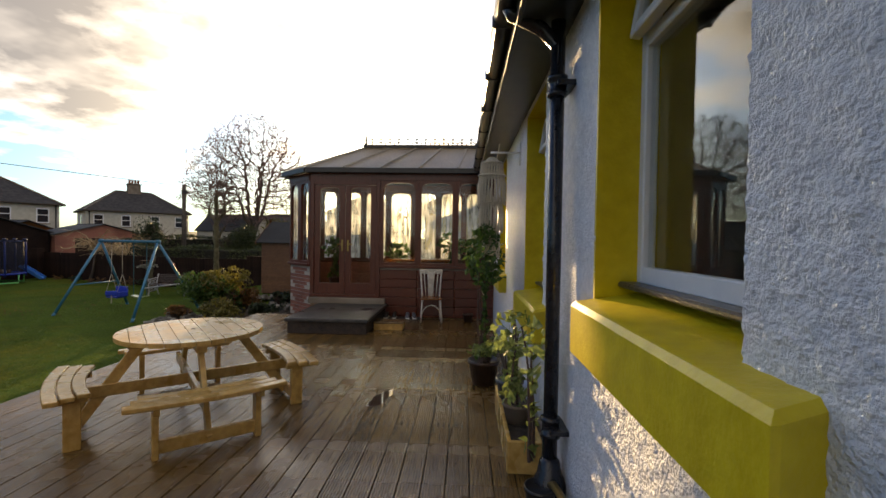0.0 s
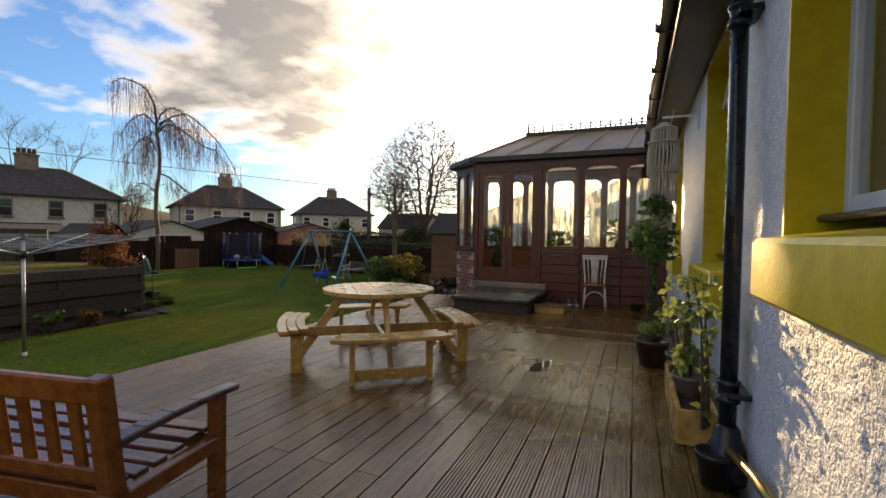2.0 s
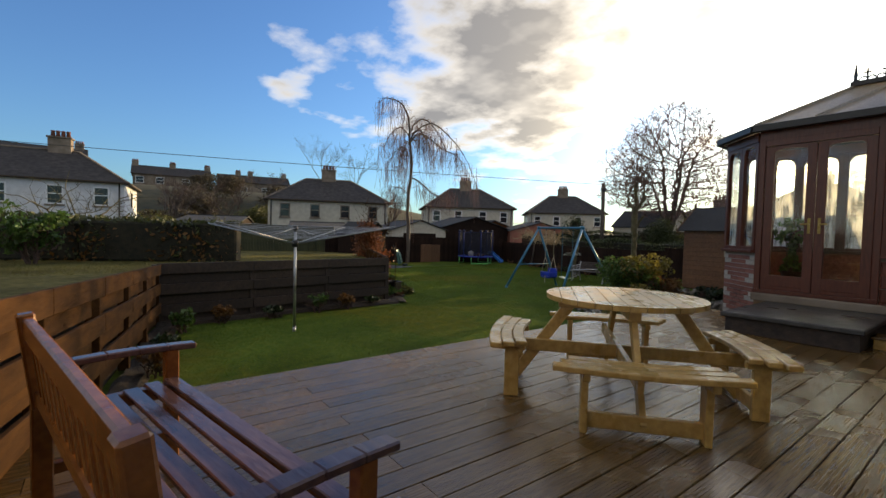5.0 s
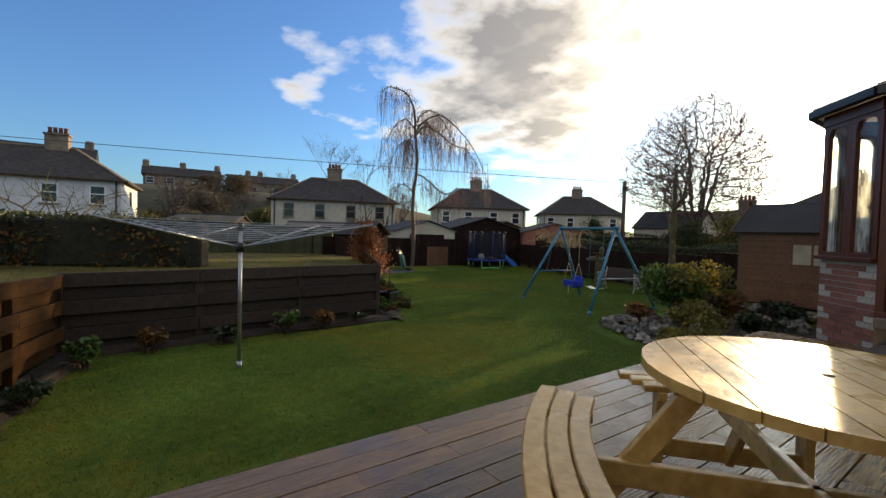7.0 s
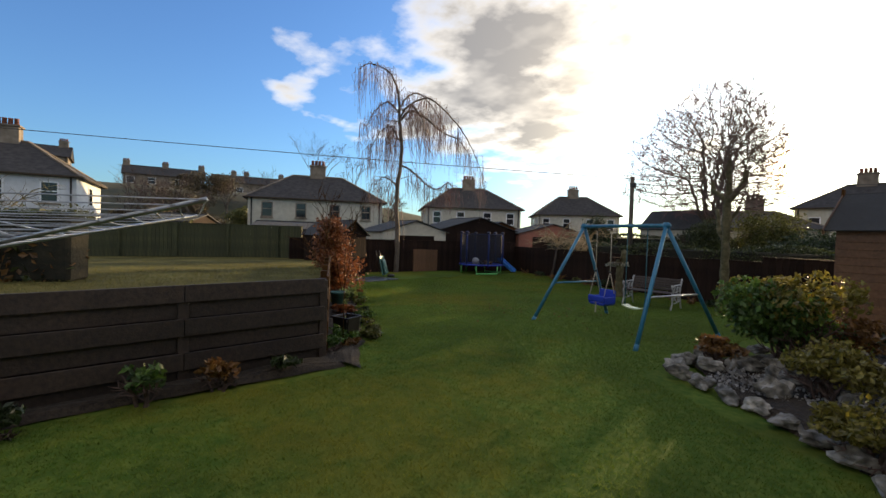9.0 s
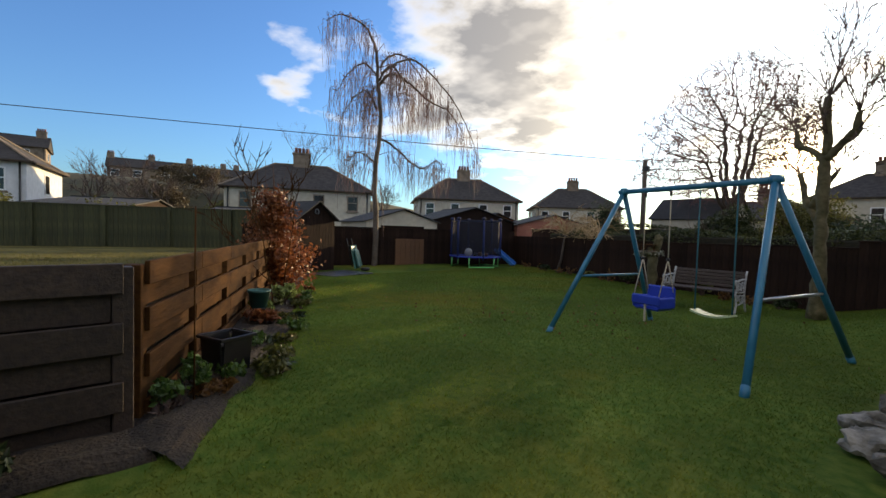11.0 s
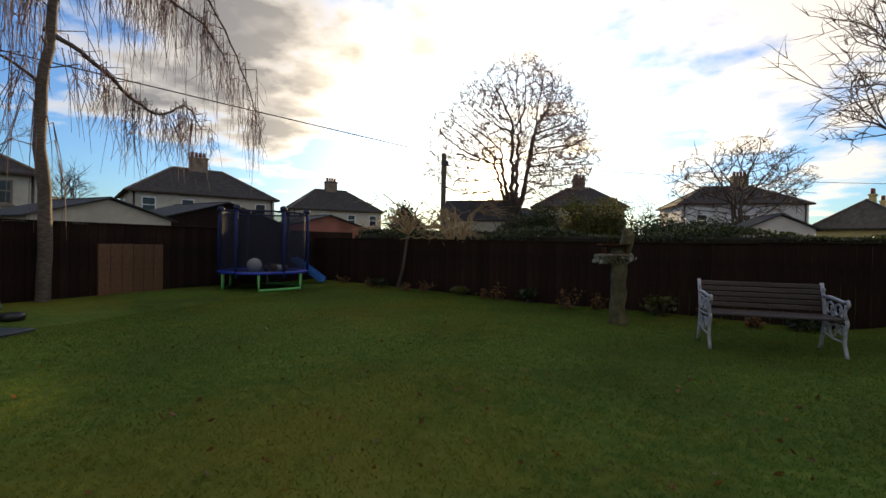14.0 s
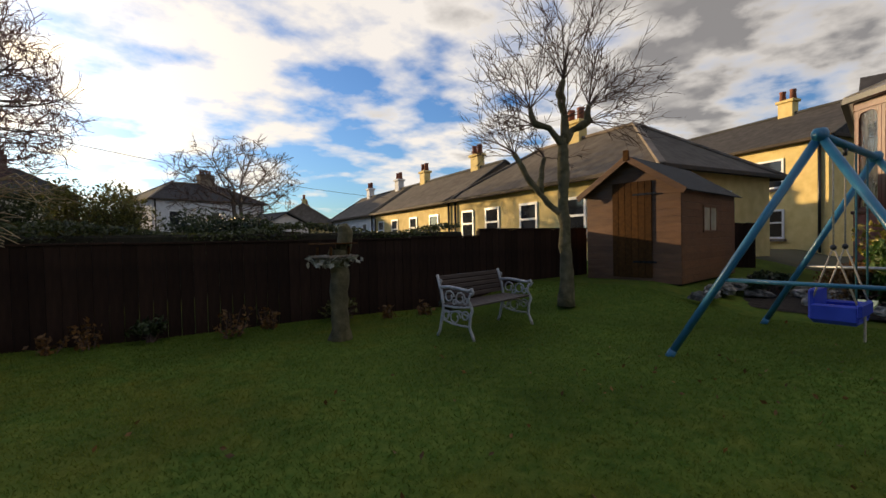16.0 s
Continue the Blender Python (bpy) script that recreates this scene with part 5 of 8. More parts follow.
def build_iron_bench():
    b = thing("cast_iron_bench", (-9.66, 14.12, LAWN), 182, "garden bench with white cast-iron ends and grey slats", "bench")
    # local: width along x, front towards +y
    W = 0.585
    for s in (-1, 1):
        x = s * W
        v, f = [], []

        def run(pts, r=0.014):
            tube(v, f, [Vector((x, y, z)) for y, z in pts], [r] * len(pts), 6)

        run([(-0.27, 0.0), (-0.235, 0.06), (-0.20, 0.2), (-0.17, 0.36), (-0.20, 0.52), (-0.26, 0.70)], 0.018)
        run([(0.27, 0.0), (0.25, 0.05), (0.21, 0.14), (0.22, 0.25), (0.25, 0.33), (0.24, 0.37)], 0.018)
        run([(-0.18, 0.36), (0.0, 0.345), (0.15, 0.355), (0.24, 0.37)], 0.016)
        run([(-0.21, 0.56), (-0.08, 0.57), (0.08, 0.555), (0.2, 0.54), (0.25, 0.56), (0.27, 0.53), (0.25, 0.50), (0.22, 0.515)], 0.018)
        run([(0.24, 0.37), (0.2, 0.44), (0.23, 0.52)], 0.015)
        for cy, cz, r in ((-0.08, 0.46, 0.075), (0.08, 0.45, 0.075), (0.0, 0.23, 0.085), (0.15, 0.26, 0.06), (-0.13, 0.24, 0.055), (0.0, 0.40, 0.035), (0.16, 0.42, 0.04), (-0.22, 0.62, 0.03)):
            run([(cy + r * (1 - 0.05 * k) * math.cos(k * 0.7), cz + r * (1 - 0.05 * k) * math.sin(k * 0.7)) for k in range(11)], 0.010)
        run([(-0.2, 0.2), (-0.05, 0.16), (0.08, 0.15), (0.21, 0.15)], 0.011)
        run([(-0.19, 0.3), (-0.06, 0.29), (0.06, 0.31), (0.22, 0.25)], 0.011)
        raw("scrolled_end", v, f, WHITE_IRON, b, "white scrolled cast-iron end", True)
    for k in range(5):
        z = 0.43 + k * 0.058
        y = -0.185 - (z - 0.36) * 0.24
        bm = mesh()
        box(bm, -W - 0.01, W + 0.01, y - 0.009, y + 0.009, z - 0.023, z + 0.023, 0.004)
        part("back_slat", bm, GREY_SLAT, b)
    for k in range(6):
        y = -0.14 + k * 0.07
        bm = mesh()
        box(bm, -W - 0.01, W + 0.01, y - 0.027, y + 0.027, 0.36, 0.38, 0.004)
        part("seat_slat", bm, GREY_SLAT, b)


build_iron_bench()


# ---- sheds ----
def build_garden_shed():
    """Shed with a gable to -x; local x runs along the ridge, away from the gable."""
    s = thing("garden_shed", (-6.04, 13.84, -0.12), -3, "brown timber garden shed with a felt roof and plank door", "shed")
    W, L, eave, apex = 0.82, 2.8, 1.60, 2.16
    bm = mesh()
    box(bm, 0.02, L - 0.02, -W + 0.02, W - 0.02, 0.0, eave)
    part("body_frame", bm, DECK_UNDER, s)
    n = 13
    for side in (-1, 1):
        for k in range(n):
            bm = mesh()
            z = 0.02 + k * (eave - 0.02) / n
            box(bm, 0, L, side * W - 0.012, side * W + 0.012, z, z + (eave - 0.02) / n - 0.002, 0.005)
            part("side_board", bm, SHED, s)
    n = 17
    for face in (0.0, L):
        for k in range(n):
            z0, z1 = 0.02 + k * (apex - 0.06) / n, 0.02 + (k + 1) * (apex - 0.06) / n - 0.002
            half = [W if z <= eave else W * max(0.02, (apex - z) / (apex - eave)) for z in (z0, z1)]
            bm = mesh()
            v = [bm.verts.new((face + dx, y, z)) for dx in (-0.012, 0.012) for y, z in ((-half[0], z0), (half[0], z0), (half[1], z1), (-half[1], z1))]
            for q in ((3, 2, 1, 0), (4, 5, 6, 7), (0, 1, 5, 4), (1, 2, 6, 5), (2, 3, 7, 6), (3, 0, 4, 7)):
                bm.faces.new([v[i] for i in q])
            part("gable_board", bm, SHED, s)
    for side in (-1, 1):
        bm = mesh()
        ang = math.degrees(math.atan2(apex - eave, W))
        box(bm, -0.14, L + 0.12, 0, math.hypot(W, apex - eave) + 0.14, 0, 0.02, 0, pose(0, 0, apex + 0.02, -ang if side > 0 else 180 + ang, 0, 0))
        part("roof_sheet", bm, FELT, s, "black felt roof slope")
        bm = mesh()
        beam(bm, (-0.15, 0.0, apex - 0.01), (-0.15, side * (W + 0.12), eave - 0.09), 0.02, 0.10)
        part("barge_board", bm, SHED, s)
    bm = mesh()
    box(bm, -0.17, -0.13, -0.05, 0.05, apex - 0.06, apex + 0.12, 0.006)
    part("finial_board", bm, RAIL_FENCE, s)
    door = None
    for k in range(6):
        bm = mesh()
        y = -0.42 + k * 0.115 + 0.05
        box(bm, -0.034, -0.013, y, y + 0.11, 0.10, 1.74, 0.004)
        p = part("door_board" if door else "door", bm, RAIL_FENCE, door or s)
        door = door or p
    for z in (0.35, 1.50):
        bm = mesh()
        box(bm, -0.042, -0.034, -0.45, -0.05, z, z + 0.035, 0.002)
        part("hinge", bm, BLACK_IRON, door)
    bm = mesh()
    for y0, y1 in ((1.30, 1.34), (1.64, 1.68), (0.96, 1.0)):
        box(bm, y0, y1, -W - 0.03, -W - 0.008, 0.85, 1.32, 0.003)
    for z in (0.85, 1.29):
        box(bm, 0.96, 1.68, -W - 0.03, -W - 0.008, z, z + 0.04, 0.003)
    w = part("window_frame", bm, SHED, s)
    for a, b in ((1.0, 1.30), (1.34, 1.64)):
        bm = mesh()
        box(bm, a, b, -W - 0.02, -W - 0.014, 0.89, 1.29)
        part("pane", bm, mat("pale_pane", (0.30, 0.27, 0.2), (0.42, 0.38, 0.3), scale=4, rough=0.2), w)


build_garden_shed()


def build_dark_shed():
    s = thing("tool_shed", (-18.55, 10.45, LAWN), 20, "dark brown pitched-roof tool shed with a horseshoe on the gable", "shed")
    W, L, eave, apex = 0.70, 1.7, 1.52, 2.00
    n = 12
    for k in range(n):
        y0, y1 = -W + k * 2 * W / n, -W + (k + 1) * 2 * W / n - 0.004
        hs = [eave + (apex - eave) * (1 - abs(y) / W) for y in (y0, y1)]
        bm = mesh()
        v = [bm.verts.new((dx, y, z)) for dx in (0.0, -0.03) for y, z in ((y0, 0), (y1, 0), (y1, hs[1]), (y0, hs[0]))]
        for q in ((0, 1, 2, 3), (7, 6, 5, 4), (0, 4, 5, 1), (1, 5, 6, 2), (2, 6, 7, 3), (3, 7, 4, 0)):
            bm.faces.new([v[i] for i in q])
        part("gable_board", bm, DARK_FENCE, s)
    bm = mesh()
    box(bm, -L, -0.03, -W, W, 0, eave)
    part("body", bm, DARK_FENCE, s)
    for side in (-1, 1):
        bm = mesh()
        ang = math.degrees(math.atan2(apex - eave, W))
        box(bm, -L - 0.1, 0.12, 0, math.hypot(W, apex - eave) + 0.12, 0, 0.025, 0, pose(0, 0, apex + 0.01, -ang if side > 0 else 180 + ang, 0, 0))
        part("roof_sheet", bm, FELT, s)
    pipe("horseshoe", [(0.02, 0.06 * math.sin(a), 1.72 - 0.07 * math.cos(a)) for a in np.linspace(0.5, 5.8, 12)], 0.012, GALV, s, 6)
    slab = thing("paving_slab", (-17.55, 10.75, LAWN), 20, "grey concrete paving before the tool shed", "paving")
    bm = mesh()
    box(bm, -0.55, 0.55, -0.75, 0.75, -0.02, 0.035, 0.008)
    part("slab", bm, STONE, slab)
    g = thing("wheelbarrow", (-18.5, 11.75, LAWN), 40, "green wheelbarrow tipped up against the shed", "wheelbarrow")
    bm = mesh()
    beam(bm, (0.0, 0, 0.05), (-0.16, 0, 0.75), 0.42, 0.05, 0.02)
    beam(bm, (0.08, 0, 0.12), (-0.06, 0, 0.62), 0.30, 0.05, 0.02)
    part("tray", bm, GREEN_POT, g)
    pipe("handle", [(-0.1, -0.15, 0.1), (-0.26, -0.16, 0.8), (-0.3, -0.16, 0.95)], 0.015, BLACK_PLASTIC, g)
    pipe("handle", [(-0.1, 0.15, 0.1), (-0.26, 0.16, 0.8), (-0.3, 0.16, 0.95)], 0.015, BLACK_PLASTIC, g)
    lathe("wheel", [(0.02, 0.0), (0.12, 0.0), (0.14, 0.03), (0.14, 0.06), (0.12, 0.09), (0.02, 0.09)], BLACK_PLASTIC, g, 16, (0.25, 0, 0.0))


build_dark_shed()


# ---- trees ----
def limb(v, f, p, d, r, length, rng, segs=5, wander=0.18, lift=0.0, sides=6, end=0.45):
    pts, q, w = [p.copy()], p.copy(), d.normalized()
    for k in range(segs):
        w = (w + Vector((rng.uniform(-1, 1), rng.uniform(-1, 1), rng.uniform(-1, 1))) * wander + Vector((0, 0, lift))).normalized()
        q = q + w * (length / segs)
        pts.append(q.copy())
    tube(v, f, pts, [r * (1 - (1 - end) * k / segs) for k in range(segs + 1)], sides, False)
    return pts, w


def grow(v, f, p, d, r, length, depth, rng, spread=0.7, lift=0.06, kids=(3, 4), shrink=0.68, twigs=None, wander=0.18, thin=0.008):
    sides = 7 if r > 0.05 else (5 if r > 0.015 else 3)
    tv, tf = (v, f) if twigs is None or depth > 1 else twigs
    pts, w = limb(tv, tf, p, d, r, length, rng, 5 if depth > 1 else 4, wander, lift, sides, 0.5 if depth else 0.2)
    if depth == 0:
        return
    for k in range(rng.randint(*kids) + (2 if depth <= 2 and kids[1] == 3 else 0)):
        at = pts[-1] if k == 0 else pts[rng.randint(2, len(pts) - 1)]
        side = w.orthogonal().normalized()
        side.rotate(Matrix.Rotation(rng.uniform(0, 6.283), 3, w))
        nd = w * (1 - spread * (0.35 if k == 0 else 0.75)) + side * spread * (0.5 if k == 0 else 1.0)
        grow(v, f, at, nd, max(thin, r * (0.62 if k == 0 else 0.5)), length * shrink * rng.uniform(0.75, 1.15), depth - 1, rng, spread, lift, kids, shrink, twigs, wander, thin)


def bare_tree(name, at, height, spread_w, label, seed, trunk_h, r, stems=3, depth=4, twig=TWIG, bark=BARK, kids=(3, 4), lean=0.45, shrink=0.70, thin=0.012):
    t = thing(name, at, 0, label, "tree")
    rng = random.Random(seed)
    v, f, tv, tf = [], [], [], []
    pts, w = limb(v, f, Vector((0, 0, -0.1)), Vector((0, 0, 1)), r, trunk_h + 0.1, rng, 5, 0.05, 0, 10, 0.8)
    total = (1 - shrink ** (depth + 1)) / (1 - shrink)
    first = (height - trunk_h) / total * 1.3
    for k in range(stems):
        a = 2 * math.pi * (k + rng.uniform(-0.2, 0.2)) / stems
        d = Vector((math.cos(a) * lean, math.sin(a) * lean, 1.0))
        grow(v, f, pts[-1] - Vector((0, 0, 0.1)), d, r * 0.62, first * rng.uniform(0.85, 1.1), depth, rng, spread_w, 0.05, kids, shrink, (tv, tf), 0.18, thin)
    raw("trunk", v, f, bark, t, "", True)
    raw("crown", tv, tf, twig, t, "bare twiggy crown")
    return t



def crown_growth(start, leaders, targets, step, reach, kill, rounds):
    """Branch points that grow step by step towards the free places of a crown; gives points and their parents."""
    pts, par = [np.array(start, float)], [-1]
    for line in leaders:
        last = 0
        for q in line:
            pts.append(np.array(q, float))
            par.append(last)
            last = len(pts) - 1
    goal = targets.copy()
    near, dist = np.zeros(len(goal), int), np.full(len(goal), 1e9)

    def update(first):
        for k in range(first, len(pts)):
            d = np.linalg.norm(goal - pts[k], axis=1)
            better = d < dist
            near[better], dist[better] = k, d[better]

    update(0)
    for turn in range(rounds):
        pull = {}
        for k, g in zip(near[dist < reach], goal[dist < reach]):
            pull.setdefault(int(k), []).append((g - pts[k]) / (np.linalg.norm(g - pts[k]) + 1e-6))
        if not pull:
            break
        first = len(pts)
        for k, ways in pull.items():
            way = np.mean(ways, axis=0)
            way[2] += 0.10
            if par[k] >= 0:
                back = pts[k] - pts[par[k]]
                way = way + 0.35 * back / (np.linalg.norm(back) + 1e-6)
            way /= np.linalg.norm(way) + 1e-6
            new_p = pts[k] + way * step
            if np.min(np.linalg.norm(np.array(pts) - new_p, axis=1)) > step * 0.35:
                pts.append(new_p)
                par.append(k)
        if len(pts) == first:
            break
        update(first)
        left = dist > kill
        goal, near, dist = goal[left], near[left], dist[left]
        if not len(goal):
            break
    return np.array(pts), par


def branch_mesh(pts, par, tip, power, thick, rng, twigs, twig_len, droop=0.0):
    """Tapered tubes along the growth; thick ones and fine twigs come back apart."""
    n = len(pts)
    kids = [[] for _ in range(n)]
    for k, q in enumerate(par):
        if q >= 0:
            kids[q].append(k)
    area = np.zeros(n)
    for k in range(n - 1, -1, -1):
        area[k] = sum(area[c] for c in kids[k]) if kids[k] else tip ** power
    rad = area ** (1 / power)
    v, f, tv, tf = [], [], [], []
    todo = [(0, -1)]
    while todo:
        k, before = todo.pop()
        chain = [before, k] if before >= 0 else [k]
        while kids[k]:
            order = sorted(kids[k], key=lambda c: -rad[c])
            todo += [(c, k) for c in order[1:]]
            k = order[0]
            chain.append(k)
        if len(chain) < 2:
            continue
        line = [Vector(pts[c]) for c in chain]
        rr = [float(rad[c]) for c in chain]
        if before >= 0:
            rr[0] = rr[1]
        big = rr[0] > thick
        tube(v if big else tv, f if big else tf, line, rr, 8 if rr[0] > 0.06 else (5 if big else 3), False)
        way = (line[-1] - line[-2]).normalized()
        for m in range(twigs):
            at = line[-1] if m < 2 else line[max(1, len(line) - 1 - rng.randint(1, 4))]
            d = (way + Vector((rng.gauss(0, 0.55), rng.gauss(0, 0.55), rng.gauss(0.1 - droop, 0.5)))).normalized()
            q = at + d * twig_len * rng.uniform(0.5, 1.2)
            mid = at.lerp(q, 0.5) + Vector((rng.uniform(-1, 1), rng.uniform(-1, 1), rng.uniform(-1, 1))) * twig_len * 0.08
            tube(tv, tf, [at, mid, q], [tip, tip * 0.85, tip * 0.5], 3, False)
            e = mid + (d + Vector((rng.gauss(0, 0.6), rng.gauss(0, 0.6), rng.gauss(0.1, 0.5)))).normalized() * twig_len * 0.5
            tube(tv, tf, [mid, e], [tip * 0.8, tip * 0.45], 3, False)
    return v, f, tv, tf


def grown_tree(at, label, seed, profile, count, fork, leaders, tip, twig, bark, twigs=4, twig_len=0.5, step=0.3):
    """A bare tree; profile gives the crown's radius from its foot to its top as (height, radius)."""
    t = thing("bare_tree", at, 0, label, "tree")
    g, rng = np.random.default_rng(seed), random.Random(seed)
    hs, rs = np.array([p[0] for p in profile]), np.array([p[1] for p in profile])
    z = g.uniform(hs[0], hs[-1], count * 3)
    r = np.interp(z, hs, rs)
    keep = g.random(len(z)) < (r / rs.max()) ** 2
    z, r = z[keep], r[keep]
    a = g.uniform(0, 6.283, len(z))
    r = r * (1 + 0.14 * np.sin(3 * a + seed) + 0.08 * np.sin(5 * a + z * 2)) * np.sqrt(g.uniform(0.05, 1.0, len(z)))
    goals = np.stack([r * np.cos(a), r * np.sin(a), z], 1)
    lines = []
    top = hs[-1]
    for k in range(leaders):
        b = 6.283 * k / leaders + rng.uniform(-0.3, 0.3)
        lean = rng.uniform(0.10, 0.24) if k else 0.03
        hgt = top * rng.uniform(0.5, 0.68)
        m = max(4, int((hgt - fork) / step))
        line, x, y = [(0, 0, fork * 0.35), (0, 0, fork * 0.7), (0.05 * math.cos(b), 0.05 * math.sin(b), fork)] if not k else [(0.06 * math.cos(b), 0.06 * math.sin(b), fork * rng.uniform(0.55, 1.1))], 0.0, 0.0
        for i in range(1, m + 1):
            u = i / m
            out = (hgt - fork) * lean * (u ** 0.75) * 1.5
            line.append((out * math.cos(b) + rng.gauss(0, 0.05), out * math.sin(b) + rng.gauss(0, 0.05), fork + (hgt - fork) * u))
        lines.append(line)
    pts, par = crown_growth((0, 0, -0.1), lines, goals, step, step * 7, step * 1.25, 70)
    v, f, tv, tf = branch_mesh(pts, par, tip, 2.25, tip * 2.6, rng, twigs, twig_len)
    raw("trunk", v, f, bark, t, "", True)
    raw("crown", tv, tf, twig, t, "bare twiggy crown")
    return t


grown_tree((-15.9, 32.6, LAWN), "large bare winter tree with a round twiggy crown, tinted reddish for sun glare", 11, ((3.2, 2.0), (4.3, 4.4), (6.2, 4.75), (8.3, 3.9), (10.1, 2.6), (11.2, 0.9)), 2900, 2.2, 7, 0.0112, TWIG_GLARE_PINK, BARK, 5, 0.62, 0.26)
grown_tree((-4.6, 35.6, LAWN), "bare spreading tree beyond the garden fence", 5, ((2.0, 0.9), (3.0, 2.6), (4.4, 3.4), (5.6, 2.8), (6.7, 0.8)), 700, 1.3, 4, 0.013, TWIG, BARK, 5, 0.5)
grown_tree((-8.6, 48.5, LAWN), "small bare golden-lit tree in the distance", 6, ((1.4, 1.0), (2.4, 2.4), (3.8, 2.4), (5.2, 0.7)), 260, 0.9, 4, 0.014, SUNLIT_TWIG, BARK, 4, 0.5)
for k, (x, y, h) in enumerate(((-98, 40, 13), (-96, 47, 12), (-70, 42, 9), (-60, 21, 6), (-44, 5, 6), (-40, 8, 5), (-70, 8, 7), (-80, 18, 6), (-84, 24, 7), (-50, 30, 6))):
    bare_tree("bare_tree", (x, y, ground_z(x, y) - 0.2), h, 0.6, "distant bare tree among the houses", 30 + k, h * 0.25, 0.16, stems=4, depth=4, kids=(2, 3), lean=0.45)


def build_apple_tree():
    t = thing("pollarded_tree", (-8.03, 13.97, -0.2), 0, "bare mossy pollarded garden tree with knobbly limbs", "tree")
    rng = random.Random(21)
    v, f, tv, tf = [], [], [], []

    def bough(pts, radii):
        pts = [Vector(p) for p in pts]
        fine, rr = [], []
        for k in range(len(pts) - 1):
            for s in range(4):
                u = s / 4
                fine.append(pts[k].lerp(pts[k + 1], u) + Vector((rng.uniform(-1, 1), rng.uniform(-1, 1), rng.uniform(-1, 1))) * 0.012)
                rr.append((radii[k] * (1 - u) + radii[k + 1] * u) * rng.uniform(0.9, 1.12))
        fine.append(pts[-1])
        rr.append(radii[-1])
        tube(v, f, fine, rr, 9)

    def brush(p, d, n, length, spread):
        for k in range(n):
            q = Vector(d) + Vector((rng.uniform(-1, 1), rng.uniform(-1, 1), rng.uniform(-0.6, 0.9))) * spread
            grow(tv, tf, Vector(p), q, 0.010, length * 1.3 * rng.uniform(0.5, 1.15), 2, rng, 0.5, 0.02, (2, 3), 0.62, None, 0.2, 0.005)

    # local axes: r = across the view from the lawn, which is about (0.71, -0.71, 0)
    def at(r, z, dep=0.0):
        return Vector((0.71 * r + 0.71 * dep, -0.71 * r + 0.71 * dep, z))

    bough([at(0, -0.1), at(0.0, 0.4), at(-0.01, 0.9), at(-0.03, 1.35), at(-0.02, 1.9), at(-0.02, 2.35)], [0.13, 0.095, 0.08, 0.075, 0.08, 0.065])
    bough([at(-0.03, 1.2), at(-0.25, 1.4, 0.05), at(-0.48, 1.7, 0.05), at(-0.70, 2.12, 0.1)], [0.05, 0.042, 0.045, 0.04])
    bough([at(0.0, 2.2), at(-0.24, 2.45, -0.1), at(-0.44, 2.5, -0.1), at(-0.50, 2.72, -0.1)], [0.055, 0.042, 0.05, 0.035])
    bough([at(0.0, 2.3), at(0.02, 2.65), at(-0.06, 2.95), at(0.0, 3.15)], [0.065, 0.05, 0.065, 0.035])
    bough([at(0.0, 2.25), at(0.15, 2.45, 0.1), at(0.36, 2.58, 0.12), at(0.40, 2.82, 0.12)], [0.06, 0.05, 0.058, 0.035])
    bough([at(-0.35, 1.55, 0.05), at(-0.28, 1.9, 0.2), at(-0.22, 2.1, 0.3)], [0.05, 0.04, 0.035])
    for p, d, n, ln, sp in ((at(-0.70, 2.12, 0.1), at(-0.6, 0.4), 11, 0.5, 0.75), (at(-0.50, 2.72, -0.1), at(-0.5, 0.7), 11, 0.6, 0.8), (at(0.0, 3.15), at(0, 1.0), 13, 0.68, 0.7), (at(0.40, 2.82, 0.12), at(0.6, 0.5), 13, 0.62, 0.8),
                            (at(-0.22, 2.1, 0.3), at(0, 0.8, 0.5), 6, 0.45, 0.8), (at(-0.44, 2.5, -0.1), at(-0.8, 0.2), 6, 0.55, 0.6), (at(0.36, 2.58, 0.12), at(0.8, 0.1), 7, 0.6, 0.6), (at(0, 2.6), at(0.2, 0.5, -0.8), 6, 0.5, 0.7)):
        brush(p, d, n, ln, sp)
    raw("trunk", v, f, MOSSY, t, "mossy grey-green trunk and limbs", True)
    raw("crown", tv, tf, TWIG, t, "bare thin twigs")


build_apple_tree()


